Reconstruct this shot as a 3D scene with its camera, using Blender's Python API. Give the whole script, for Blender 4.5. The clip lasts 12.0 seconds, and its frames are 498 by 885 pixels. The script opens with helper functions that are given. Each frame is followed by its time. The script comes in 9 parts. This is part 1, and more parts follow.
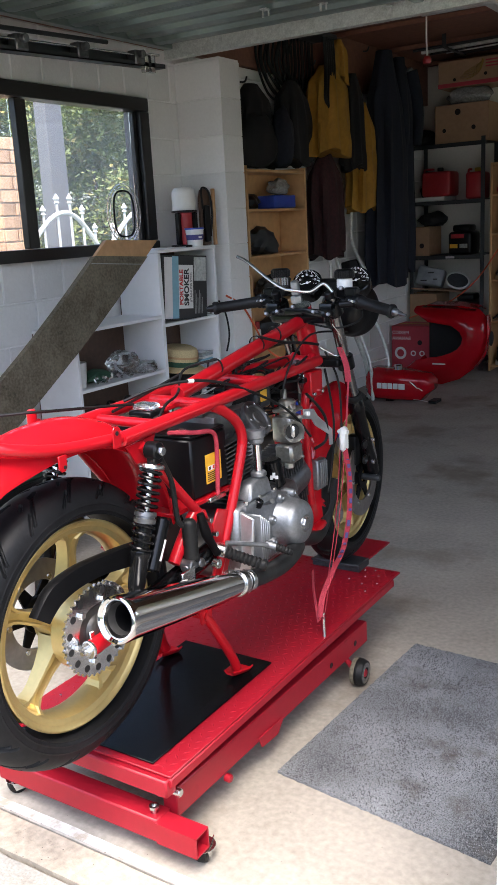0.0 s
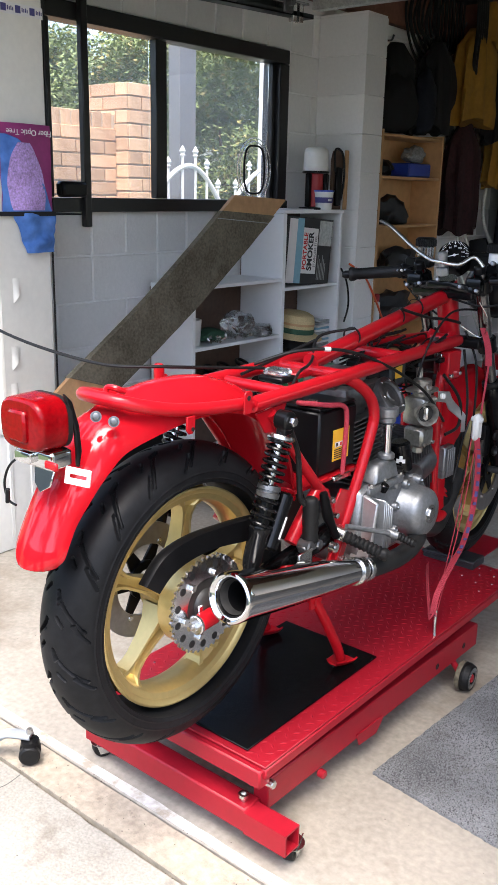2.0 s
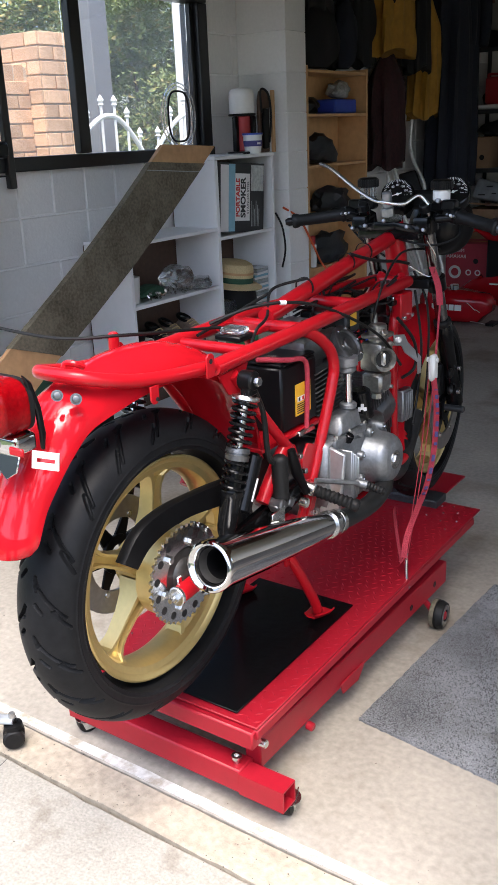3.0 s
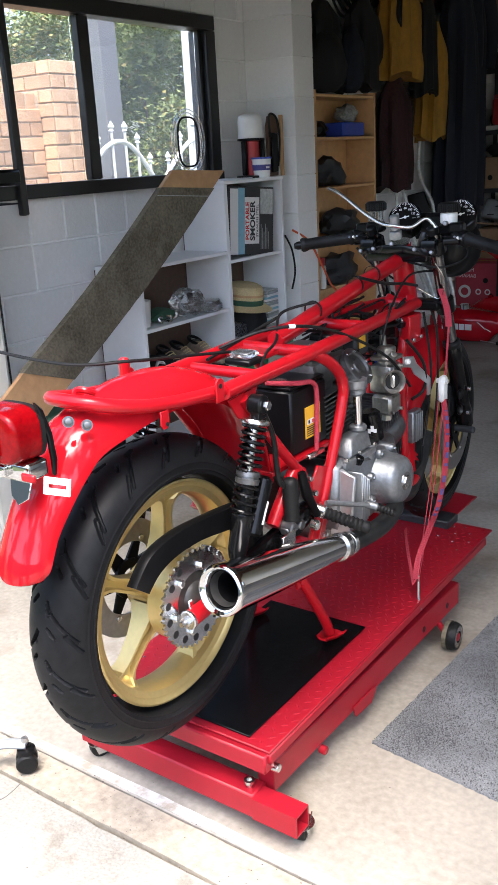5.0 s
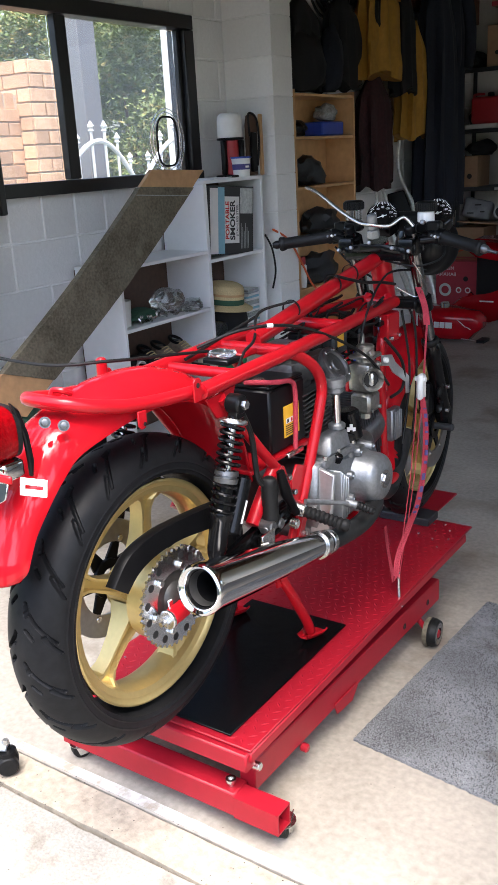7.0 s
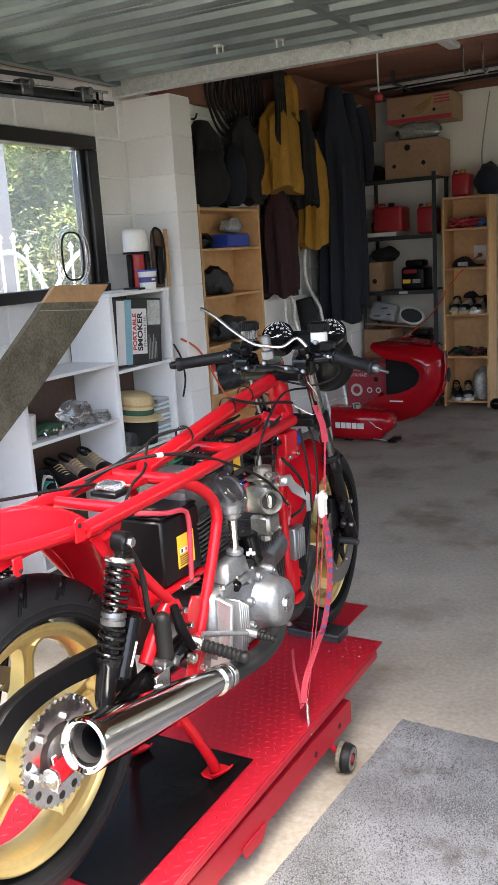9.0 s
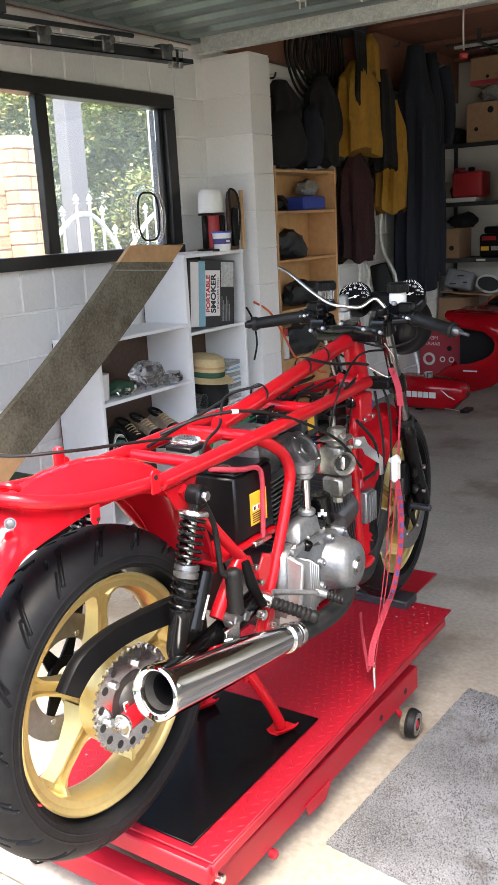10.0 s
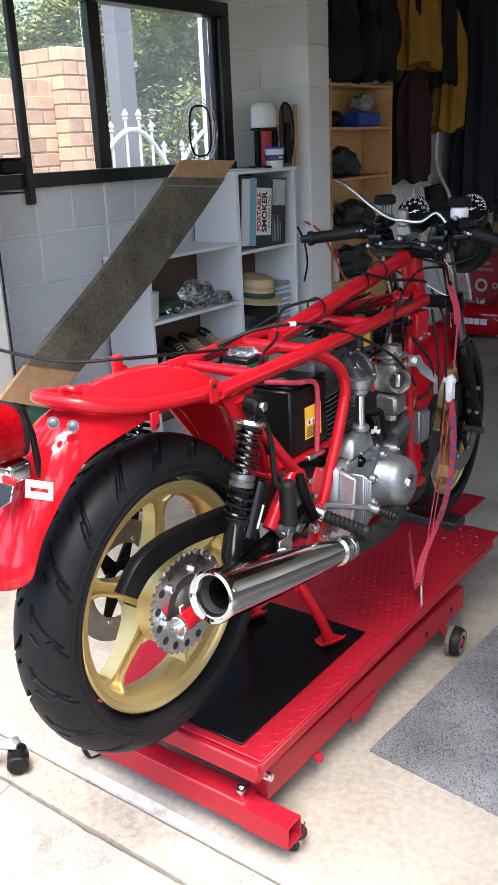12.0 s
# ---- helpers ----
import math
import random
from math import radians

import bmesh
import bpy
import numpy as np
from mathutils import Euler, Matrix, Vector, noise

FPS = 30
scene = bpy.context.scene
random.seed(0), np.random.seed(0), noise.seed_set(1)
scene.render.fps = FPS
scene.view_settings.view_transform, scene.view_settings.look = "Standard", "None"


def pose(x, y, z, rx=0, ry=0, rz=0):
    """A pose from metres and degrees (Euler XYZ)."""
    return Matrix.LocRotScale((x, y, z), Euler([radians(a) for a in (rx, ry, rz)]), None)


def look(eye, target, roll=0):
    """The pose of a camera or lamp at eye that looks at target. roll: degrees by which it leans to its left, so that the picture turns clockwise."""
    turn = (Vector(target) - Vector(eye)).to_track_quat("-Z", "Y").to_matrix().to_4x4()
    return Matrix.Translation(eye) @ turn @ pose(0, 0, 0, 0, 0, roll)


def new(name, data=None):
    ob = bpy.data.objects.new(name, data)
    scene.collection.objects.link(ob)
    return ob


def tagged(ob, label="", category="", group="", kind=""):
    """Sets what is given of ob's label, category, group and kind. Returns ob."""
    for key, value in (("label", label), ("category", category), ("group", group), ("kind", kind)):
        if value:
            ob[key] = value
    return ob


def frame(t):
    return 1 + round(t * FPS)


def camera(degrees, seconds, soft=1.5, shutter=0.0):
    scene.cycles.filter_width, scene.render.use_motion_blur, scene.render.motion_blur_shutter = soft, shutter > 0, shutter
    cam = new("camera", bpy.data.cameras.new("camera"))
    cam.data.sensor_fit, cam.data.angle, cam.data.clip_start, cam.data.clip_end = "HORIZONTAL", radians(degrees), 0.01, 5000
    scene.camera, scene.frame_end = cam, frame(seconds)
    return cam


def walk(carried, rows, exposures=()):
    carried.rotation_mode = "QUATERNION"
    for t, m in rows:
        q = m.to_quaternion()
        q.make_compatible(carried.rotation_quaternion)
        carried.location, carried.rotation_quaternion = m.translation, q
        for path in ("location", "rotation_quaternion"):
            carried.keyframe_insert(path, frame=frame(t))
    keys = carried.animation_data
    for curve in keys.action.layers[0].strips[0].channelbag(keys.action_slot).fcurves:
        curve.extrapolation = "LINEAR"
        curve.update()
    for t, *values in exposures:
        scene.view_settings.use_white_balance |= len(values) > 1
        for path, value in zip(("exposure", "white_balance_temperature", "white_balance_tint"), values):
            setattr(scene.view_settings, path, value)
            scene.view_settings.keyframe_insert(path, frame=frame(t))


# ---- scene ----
cam = camera(31.7, 12.0)
PATH = [
    (0, (1.258, -0.546, 1.4), (0.199, 1.081, 0.916), -3.1),
    (0.5, (1.268, -0.61, 1.391), (0.155, 0.99, 0.943), -1.3),
    (1, (1.248, -0.625, 1.384), (0.006, 0.879, 0.941), -1.6),
    (1.5, (1.211, -0.582, 1.381), (-0.01, 0.93, 0.908), -0.5),
    (2, (1.099, -0.482, 1.372), (-0.113, 1.011, 0.824), 1.3),
    (2.5, (1.031, -0.469, 1.382), (-0.183, 0.991, 0.755), -1.3),
    (3, (1.032, -0.474, 1.389), (-0.053, 1.069, 0.726), -2.4),
    (3.5, (1.05, -0.479, 1.398), (0.028, 1.112, 0.747), -2.7),
    (3.7, (1.047, -0.479, 1.395), (-0.005, 1.097, 0.753), -2.9),
    (5.3, (1.04, -0.477, 1.399), (-0.075, 1.064, 0.782), -3.1),
    (5.5, (1.044, -0.48, 1.399), (-0.066, 1.066, 0.785), -3.1),
    (6, (1.042, -0.478, 1.397), (-0.055, 1.076, 0.78), -3.2),
    (6.5, (1.048, -0.478, 1.396), (-0.041, 1.081, 0.776), -3.3),
    (6.7, (1.048, -0.476, 1.397), (-0.037, 1.084, 0.774), -3.2),
    (8.3, (1.084, -0.43, 1.433), (0.044, 1.196, 0.907), -4.3),
    (8.5, (1.085, -0.404, 1.448), (0.073, 1.254, 0.973), -4.1),
    (9, (1.084, -0.377, 1.457), (0.123, 1.324, 1.031), -3.6),
    (9.5, (1.076, -0.376, 1.451), (0.094, 1.31, 1.009), -3.0),
    (10, (1.062, -0.383, 1.433), (-0.022, 1.225, 0.946), -3.0),
    (10.5, (1.044, -0.406, 1.407), (-0.096, 1.138, 0.842), -2.8),
    (11, (1.038, -0.41, 1.4), (-0.103, 1.111, 0.777), -2.5),
    (11.5, (1.042, -0.409, 1.402), (-0.094, 1.108, 0.765), -2.5),
    (12, (1.04, -0.408, 1.402), (-0.101, 1.105, 0.763), -2.6),
]
walk(cam, [(t, look(eye, target, roll)) for t, eye, target, roll in PATH],
     [(0.0, 2.36, 6250, 10), (0.5, 2.46, 6250, 10), (1.0, 2.34, 6250, 10), (1.5, 2.24, 6250, 10), (2.0, 2.16, 6250, 10), (2.5, 2.18, 6250, 10), (3.0, 2.02, 6250, 10), (3.5, 2.24, 6300, 10), (5.5, 2.31, 6200, 10), (6.7, 2.31, 6200, 10), (8.5, 2.80, 6500, 10), (9.0, 3.16, 6650, 10), (9.5, 3.15, 6800, 10), (10.0, 3.10, 6800, 10), (10.5, 2.68, 6350, 10), (11.0, 2.31, 6200, 10), (12.0, 2.36, 6200, 10)])

# ---- world, sun, exposure ----
world = bpy.data.worlds.new("sky")
scene.world = world
world.use_nodes = True
wn = world.node_tree.nodes
sky = wn.new("ShaderNodeTexSky")
sky.sky_type, sky.sun_disc = "NISHITA", False
sky.sun_elevation, sky.sun_rotation = radians(67), radians(145)
sky.air_density, sky.dust_density = 1.0, 4.0
wn["Background"].inputs["Strength"].default_value = 0.15
world.node_tree.links.new(sky.outputs["Color"], wn["Background"].inputs["Color"])
sun = new("sun", bpy.data.lights.new("sun", "SUN"))
sun.data.energy, sun.data.angle, sun.data.color = 0.95, radians(35), (1.0, 0.95, 0.88)
sun.matrix_world = look((0, 0, 0), (-0.22, 0.32, -0.92))

# ---- materials ----


def material(name, base, rough=0.5, metal=0.0, grain=40.0, vary=0.15, blotch=2.0, bump=0.0, second=None, bump_scale=None,
             coat=0.0, coords="Object", per_object=0.0, gloss_vary=0.0, stain=None, stain_scale=1.2, stain_cut=0.55, spec=0.5):
    m = bpy.data.materials.new(name)
    m.use_nodes = True
    nt = m.node_tree
    nodes, link = nt.nodes, nt.links.new
    shader = nodes["Principled BSDF"]
    tc = nodes.new("ShaderNodeTexCoord")
    fine, wide = nodes.new("ShaderNodeTexNoise"), nodes.new("ShaderNodeTexNoise")
    fine.inputs["Scale"].default_value, fine.inputs["Detail"].default_value = grain, 6
    wide.inputs["Scale"].default_value, wide.inputs["Detail"].default_value = blotch, 5
    for n in (fine, wide):
        link(tc.outputs[coords], n.inputs["Vector"])
    add = nodes.new("ShaderNodeMath")
    add.operation = "ADD"
    link(fine.outputs["Fac"], add.inputs[0])
    link(wide.outputs["Fac"], add.inputs[1])
    rng = nodes.new("ShaderNodeMapRange")
    rng.inputs["From Min"].default_value, rng.inputs["From Max"].default_value = 0.65, 1.35
    link(add.outputs[0], rng.inputs["Value"])
    mix = nodes.new("ShaderNodeMix")
    mix.data_type = "RGBA"
    dark = [c * (1 - vary) for c in base]
    light = [min(1, c * (1 + vary)) for c in (second or base)]
    mix.inputs["A"].default_value, mix.inputs["B"].default_value = (*dark, 1), (*light, 1)
    link(rng.outputs["Result"], mix.inputs["Factor"])
    colour = mix.outputs["Result"]
    if stain:
        st = nodes.new("ShaderNodeTexNoise")
        st.inputs["Scale"].default_value, st.inputs["Detail"].default_value = stain_scale, 9
        st.inputs["Roughness"].default_value = 0.65
        link(tc.outputs[coords], st.inputs["Vector"])
        sr = nodes.new("ShaderNodeMapRange")
        sr.inputs["From Min"].default_value, sr.inputs["From Max"].default_value = stain_cut, stain_cut + 0.16
        link(st.outputs["Fac"], sr.inputs["Value"])
        sm = nodes.new("ShaderNodeMix")
        sm.data_type = "RGBA"
        sm.inputs["B"].default_value = (*stain, 1)
        link(colour, sm.inputs["A"])
        link(sr.outputs["Result"], sm.inputs["Factor"])
        colour = sm.outputs["Result"]
    if per_object:
        info, hsv = nodes.new("ShaderNodeObjectInfo"), nodes.new("ShaderNodeHueSaturation")
        pr = nodes.new("ShaderNodeMapRange")
        pr.inputs["To Min"].default_value, pr.inputs["To Max"].default_value = 1 - per_object, 1 + per_object
        link(info.outputs["Random"], pr.inputs["Value"])
        link(pr.outputs["Result"], hsv.inputs["Value"])
        link(colour, hsv.inputs["Color"])
        colour = hsv.outputs["Color"]
    link(colour, shader.inputs["Base Color"])
    shader.inputs["Metallic"].default_value = metal
    shader.inputs["Roughness"].default_value = rough
    shader.inputs["Specular IOR Level"].default_value = spec
    if gloss_vary:
        gr = nodes.new("ShaderNodeMapRange")
        gr.inputs["To Min"].default_value, gr.inputs["To Max"].default_value = max(0.02, rough - gloss_vary), min(1, rough + gloss_vary)
        link(wide.outputs["Fac"], gr.inputs["Value"])
        link(gr.outputs["Result"], shader.inputs["Roughness"])
    if coat:
        shader.inputs["Coat Weight"].default_value, shader.inputs["Coat Roughness"].default_value = coat, 0.035
    if bump:
        bp = nodes.new("ShaderNodeBump")
        bp.inputs["Strength"].default_value, bp.inputs["Distance"].default_value = bump, 0.004
        src = fine
        if bump_scale:
            src = nodes.new("ShaderNodeTexNoise")
            src.inputs["Scale"].default_value, src.inputs["Detail"].default_value = bump_scale, 4
            link(tc.outputs[coords], src.inputs["Vector"])
        link(src.outputs["Fac"], bp.inputs["Height"])
        link(bp.outputs["Normal"], shader.inputs["Normal"])
    return m


def glassy(name, base, rough=0.03, see=0.85, tint=(1, 1, 1)):
    m = bpy.data.materials.new(name)
    m.use_nodes = True
    sh = m.node_tree.nodes["Principled BSDF"]
    sh.inputs["Base Color"].default_value = (*base, 1)
    sh.inputs["Roughness"].default_value, sh.inputs["Transmission Weight"].default_value = rough, see
    sh.inputs["IOR"].default_value = 1.45
    return m


def dusty_glass(name, dust):
    """Clear glass under a thin even film of pale dust."""
    m = glassy(name, (1, 1, 1), 0.0, 1.0)
    nt = m.node_tree
    veil, mix = nt.nodes.new("ShaderNodeBsdfTranslucent"), nt.nodes.new("ShaderNodeMixShader")
    grime = nt.nodes.new("ShaderNodeTexNoise")
    grime.inputs["Scale"].default_value, grime.inputs["Detail"].default_value = 3.0, 6
    rng = nt.nodes.new("ShaderNodeMapRange")
    rng.inputs["To Min"].default_value, rng.inputs["To Max"].default_value = dust * 0.5, dust * 1.5
    veil.inputs["Color"].default_value = (0.85, 0.86, 0.86, 1)
    nt.links.new(grime.outputs["Fac"], rng.inputs["Value"])
    nt.links.new(rng.outputs["Result"], mix.inputs["Fac"])
    nt.links.new(nt.nodes["Principled BSDF"].outputs["BSDF"], mix.inputs[1])
    nt.links.new(veil.outputs["BSDF"], mix.inputs[2])
    nt.links.new(mix.outputs["Shader"], nt.nodes["Material Output"].inputs["Surface"])
    return m


M = {
    "concrete": material("garage_concrete", (0.29, 0.263, 0.222), 0.66, grain=60, vary=0.2, blotch=3.0, bump=0.2, bump_scale=120, second=(0.33, 0.298, 0.252),
                         stain=(0.17, 0.14, 0.105), stain_scale=1.7, stain_cut=0.50, gloss_vary=0.2),
    "driveway": material("driveway_concrete", (0.30, 0.28, 0.24), 0.85, grain=150, vary=0.3, blotch=2.2, bump=0.5, bump_scale=160,
                         stain=(0.15, 0.125, 0.095), stain_scale=5.0, stain_cut=0.54),
    "threshold": material("dirty_threshold_concrete", (0.36, 0.31, 0.24), 0.9, grain=60, vary=0.3, blotch=7, bump=0.6, bump_scale=120,
                          stain=(0.12, 0.095, 0.07), stain_scale=26.0, stain_cut=0.60),
    "grit": material("dark_grit", (0.09, 0.07, 0.055), 0.9, grain=200, vary=0.5),
    "block": material("painted_block", (0.78, 0.775, 0.76), 0.55, grain=60, vary=0.05, blotch=1.5, bump=0.35, bump_scale=90, per_object=0.05),
    "mortar": material("painted_mortar", (0.88, 0.88, 0.87), 0.75, grain=80, vary=0.08, bump=0.4),
    "cream": material("cream_paint", (0.78, 0.75, 0.68), 0.6, grain=50, vary=0.06, bump=0.2, stain=(0.5, 0.46, 0.4), stain_cut=0.66),
    "ceiling": material("brown_ceiling_board", (0.20, 0.085, 0.055), 0.65, grain=30, vary=0.25, bump=0.2),
    "steel_door": material("ribbed_steel_sheet", (0.19, 0.23, 0.22), 0.36, 0.55, grain=25, vary=0.12, bump=0.06, stain=(0.35, 0.33, 0.28), stain_cut=0.66),
    "galv": material("galvanised_steel", (0.62, 0.63, 0.6), 0.45, 0.6, grain=120, vary=0.25, blotch=40),
    "black_frame": material("black_anodised_frame", (0.012, 0.012, 0.013), 0.35, grain=60, vary=0.3),
    "brick": material("orange_brick", (0.54, 0.33, 0.19), 0.85, grain=70, vary=0.2, blotch=6, bump=0.6, second=(0.60, 0.39, 0.24), per_object=0.22, coords="Object"),
    "brick_mortar": material("brick_mortar", (0.55, 0.46, 0.35), 0.9, grain=80, vary=0.15, bump=0.4),
    "render_grey": material("grey_cement_render", (0.20, 0.19, 0.175), 0.9, grain=60, vary=0.15, bump=0.3),
    "slab_paint": material("worn_white_slab_paint", (0.56, 0.55, 0.52), 0.85, grain=90, vary=0.2, blotch=9, bump=0.4, stain=(0.33, 0.29, 0.23), stain_scale=14, stain_cut=0.46),
    "white_paint": material("white_gloss_paint", (0.8, 0.8, 0.78), 0.35, grain=50, vary=0.04),
    "carton": material("white_carton_board", (0.76, 0.735, 0.66), 0.7, grain=40, vary=0.05, blotch=3, stain=(0.6, 0.55, 0.45), stain_cut=0.64, bump=0.1),
    "melamine": material("white_melamine", (0.83, 0.84, 0.85), 0.42, grain=30, vary=0.03, blotch=4, stain=(0.62, 0.62, 0.6), stain_cut=0.68),
    "backing": material("brown_backing_board", (0.10, 0.055, 0.035), 0.6, grain=40, vary=0.25),
    "wood_shelf": material("beech_shelf_board", (0.58, 0.335, 0.145), 0.45, grain=22, vary=0.12, blotch=5, second=(0.62, 0.37, 0.17)),
    "raw_wood": material("raw_pine_board", (0.50, 0.29, 0.14), 0.7, grain=30, vary=0.2, bump=0.2),
    "old_mat": material("worn_olive_matting", (0.115, 0.10, 0.07), 0.9, grain=90, vary=0.4, blotch=6, bump=0.6, second=(0.15, 0.13, 0.095), stain=(0.19, 0.165, 0.12), stain_scale=9, spec=0.15),
    "carpet": material("grey_carpet_pile", (0.165, 0.172, 0.18), 0.95, grain=260, vary=0.95, blotch=3, bump=1.0, stain=(0.07, 0.06, 0.05), stain_scale=5.0, stain_cut=0.53),
    "carpet_dark": material("dark_carpet_yarn", (0.085, 0.085, 0.09), 0.95, grain=200, vary=0.4, spec=0.1),
    "carpet_light": material("pale_carpet_yarn", (0.21, 0.215, 0.22), 0.95, grain=200, vary=0.3, spec=0.1),
    "red_paint": material("red_frame_paint", (0.39, 0.006, 0.012), 0.3, grain=60, vary=0.06, coat=0.42, spec=0.1),
    "red_fender": material("red_gloss_paint", (0.39, 0.006, 0.012), 0.3, grain=8, vary=0.05, coat=1.0, spec=0.0),
    "red_lift": material("red_lift_enamel", (0.29, 0.008, 0.018), 0.38, grain=50, vary=0.1, coat=0.05, spec=0.25, stain=(0.22, 0.008, 0.014), stain_scale=6, stain_cut=0.62, gloss_vary=0.12),
    "red_tank": material("red_tank_paint", (0.36, 0.004, 0.010), 0.22, grain=10, vary=0.08, coat=0.5, spec=0.1),
    "gold": material("gold_cast_alloy", (0.55, 0.42, 0.175), 0.38, 0.75, grain=80, vary=0.08, bump=0.05),
    "tyre": material("black_tyre_rubber", (0.006, 0.0062, 0.007), 0.5, grain=60, vary=0.3, blotch=5, bump=0.12, second=(0.009, 0.0092, 0.010), gloss_vary=0.1, spec=0.14),
    "black_plastic": material("black_plastic", (0.005, 0.005, 0.0055), 0.28, grain=70, vary=0.25, spec=0.2),
    "satin_black": material("satin_black_enamel", (0.004, 0.004, 0.0044), 0.36, grain=60, vary=0.25, spec=0.09),
    "black_gloss": material("black_gloss_enamel", (0.004, 0.004, 0.0044), 0.17, grain=30, vary=0.2, coat=0.05, spec=0.22),
    "rubber": material("black_rubber", (0.008, 0.008, 0.008), 0.55, grain=120, vary=0.3, bump=0.2, spec=0.25),
    "chrome": material("polished_chrome", (0.62, 0.62, 0.62), 0.07, 1.0, grain=12, vary=0.04, gloss_vary=0.03),
    "fork_chrome": material("dark_fork_chrome", (0.22, 0.222, 0.225), 0.2, 1.0, grain=20, vary=0.1, gloss_vary=0.05),
    "zinc": material("zinc_plated_steel", (0.58, 0.58, 0.57), 0.27, 1.0, grain=50, vary=0.12),
    "bright_steel": material("bright_plated_steel", (0.60, 0.61, 0.62), 0.24, 1.0, grain=60, vary=0.1),
    "alloy": material("cast_aluminium", (0.27, 0.28, 0.29), 0.46, 0.8, grain=110, vary=0.22, blotch=7, bump=0.15, gloss_vary=0.08, stain=(0.15, 0.15, 0.15), stain_scale=18, stain_cut=0.56),
    "bright_alloy": material("bright_cast_alloy", (0.55, 0.56, 0.57), 0.34, 0.8, grain=110, vary=0.1, blotch=7, bump=0.1, gloss_vary=0.08),
    "carb_metal": material("oily_carburettor_metal", (0.36, 0.35, 0.32), 0.36, 0.85, grain=90, vary=0.3, blotch=14, bump=0.15, stain=(0.10, 0.09, 0.07), stain_scale=30, stain_cut=0.55),
    "alloy_dark": material("weathered_aluminium", (0.15, 0.152, 0.155), 0.38, 0.85, grain=80, vary=0.25, blotch=12, bump=0.2),
    "pipe_black": material("matt_black_exhaust", (0.022, 0.022, 0.022), 0.45, 0.3, grain=60, vary=0.3, spec=0.2),
    "dark_steel": material("dark_steel", (0.07, 0.068, 0.066), 0.42, 0.7, grain=60, vary=0.3),
    "steel_disc": material("brushed_brake_disc", (0.32, 0.31, 0.30), 0.35, 0.9, grain=60, vary=0.2),
    "rubber_mat": material("black_rubber_mat", (0.003, 0.003, 0.0034), 0.24, grain=35, vary=0.4, blotch=5, bump=0.15, stain=(0.022, 0.022, 0.022), stain_scale=8, stain_cut=0.68, gloss_vary=0.08, spec=0.12),
    "white_plastic": material("white_plastic", (0.74, 0.74, 0.71), 0.4, grain=40, vary=0.05),
    "clear_plastic": glassy("clear_plastic", (0.80, 0.82, 0.82), 0.16, 0.97),
    "lens_red": material("red_lens_plastic", (0.20, 0.001, 0.003), 0.2, grain=140, vary=0.35, coat=0.35, bump=0.25, spec=0.05),
    "glass": dusty_glass("window_glass", 0.06),
    "label_yellow": material("yellow_label", (0.75, 0.42, 0.03), 0.45, vary=0.06),
    "strap_red": material("red_webbing", (0.37, 0.03, 0.05), 0.85, grain=300, vary=0.3, bump=0.5),
    "strap_blue": material("blue_webbing_print", (0.07, 0.065, 0.20), 0.85, grain=300, vary=0.3),
    "cardboard": material("brown_cardboard", (0.36, 0.225, 0.13), 0.8, grain=30, vary=0.12, blotch=4, bump=0.1),
    "red_carton": material("red_printed_carton", (0.42, 0.035, 0.055), 0.6, vary=0.1),
    "print_white": material("white_print", (0.75, 0.73, 0.72), 0.6, vary=0.05),
    "print_black": material("black_print", (0.02, 0.02, 0.022), 0.5, vary=0.2),
    "print_red": material("red_print", (0.55, 0.03, 0.03), 0.5, vary=0.1),
    "print_blue": material("pale_blue_print", (0.22, 0.42, 0.52), 0.5, vary=0.1),
    "straw": material("woven_straw", (0.60, 0.47, 0.25), 0.8, grain=160, vary=0.25, bump=0.8, bump_scale=220),
    "green_band": material("dark_green_cloth", (0.03, 0.085, 0.05), 0.85, grain=120, vary=0.2),
    "green_box": material("green_plastic", (0.02, 0.22, 0.085), 0.4, vary=0.1),
    "blue_plastic": material("blue_plastic", (0.03, 0.07, 0.42), 0.4, vary=0.1),
    "yellow_cloth": material("yellow_waxed_cloth", (0.36, 0.185, 0.018), 0.75, grain=30, vary=0.2, blotch=5, bump=0.4, bump_scale=14),
    "navy_cloth": material("navy_work_cloth", (0.010, 0.013, 0.023), 0.9, grain=60, vary=0.35, bump=0.4, bump_scale=16),
    "dark_cloth": material("black_cloth", (0.008, 0.008, 0.009), 0.9, grain=60, vary=0.3, bump=0.4, bump_scale=16),
    "plaid": material("red_check_cloth", (0.014, 0.008, 0.010), 0.9, grain=45, vary=0.5, second=(0.036, 0.009, 0.011), bump=0.3, bump_scale=14),
    "grey_cloth": material("pale_grey_cloth", (0.30, 0.30, 0.29), 0.9, grain=40, vary=0.25, bump=0.5, bump_scale=14),
    "rack_steel": material("dark_rack_steel", (0.035, 0.038, 0.042), 0.5, 0.3, grain=50, vary=0.2),
    "red_can": material("red_fuel_can_plastic", (0.36, 0.016, 0.022), 0.4, vary=0.1),
    "cap_yellow": material("yellow_cap", (0.55, 0.36, 0.04), 0.5, vary=0.1),
    "orange_lead": material("orange_flex", (0.60, 0.10, 0.03), 0.5, vary=0.1),
    "shoe": material("scuffed_shoe_leather", (0.20, 0.14, 0.10), 0.75, grain=30, vary=0.3, second=(0.34, 0.26, 0.19), bump=0.3),
    "leaf": material("garden_leaf", (0.13, 0.18, 0.05), 0.5, grain=3, vary=0.35, blotch=1.2, second=(0.20, 0.24, 0.07)),
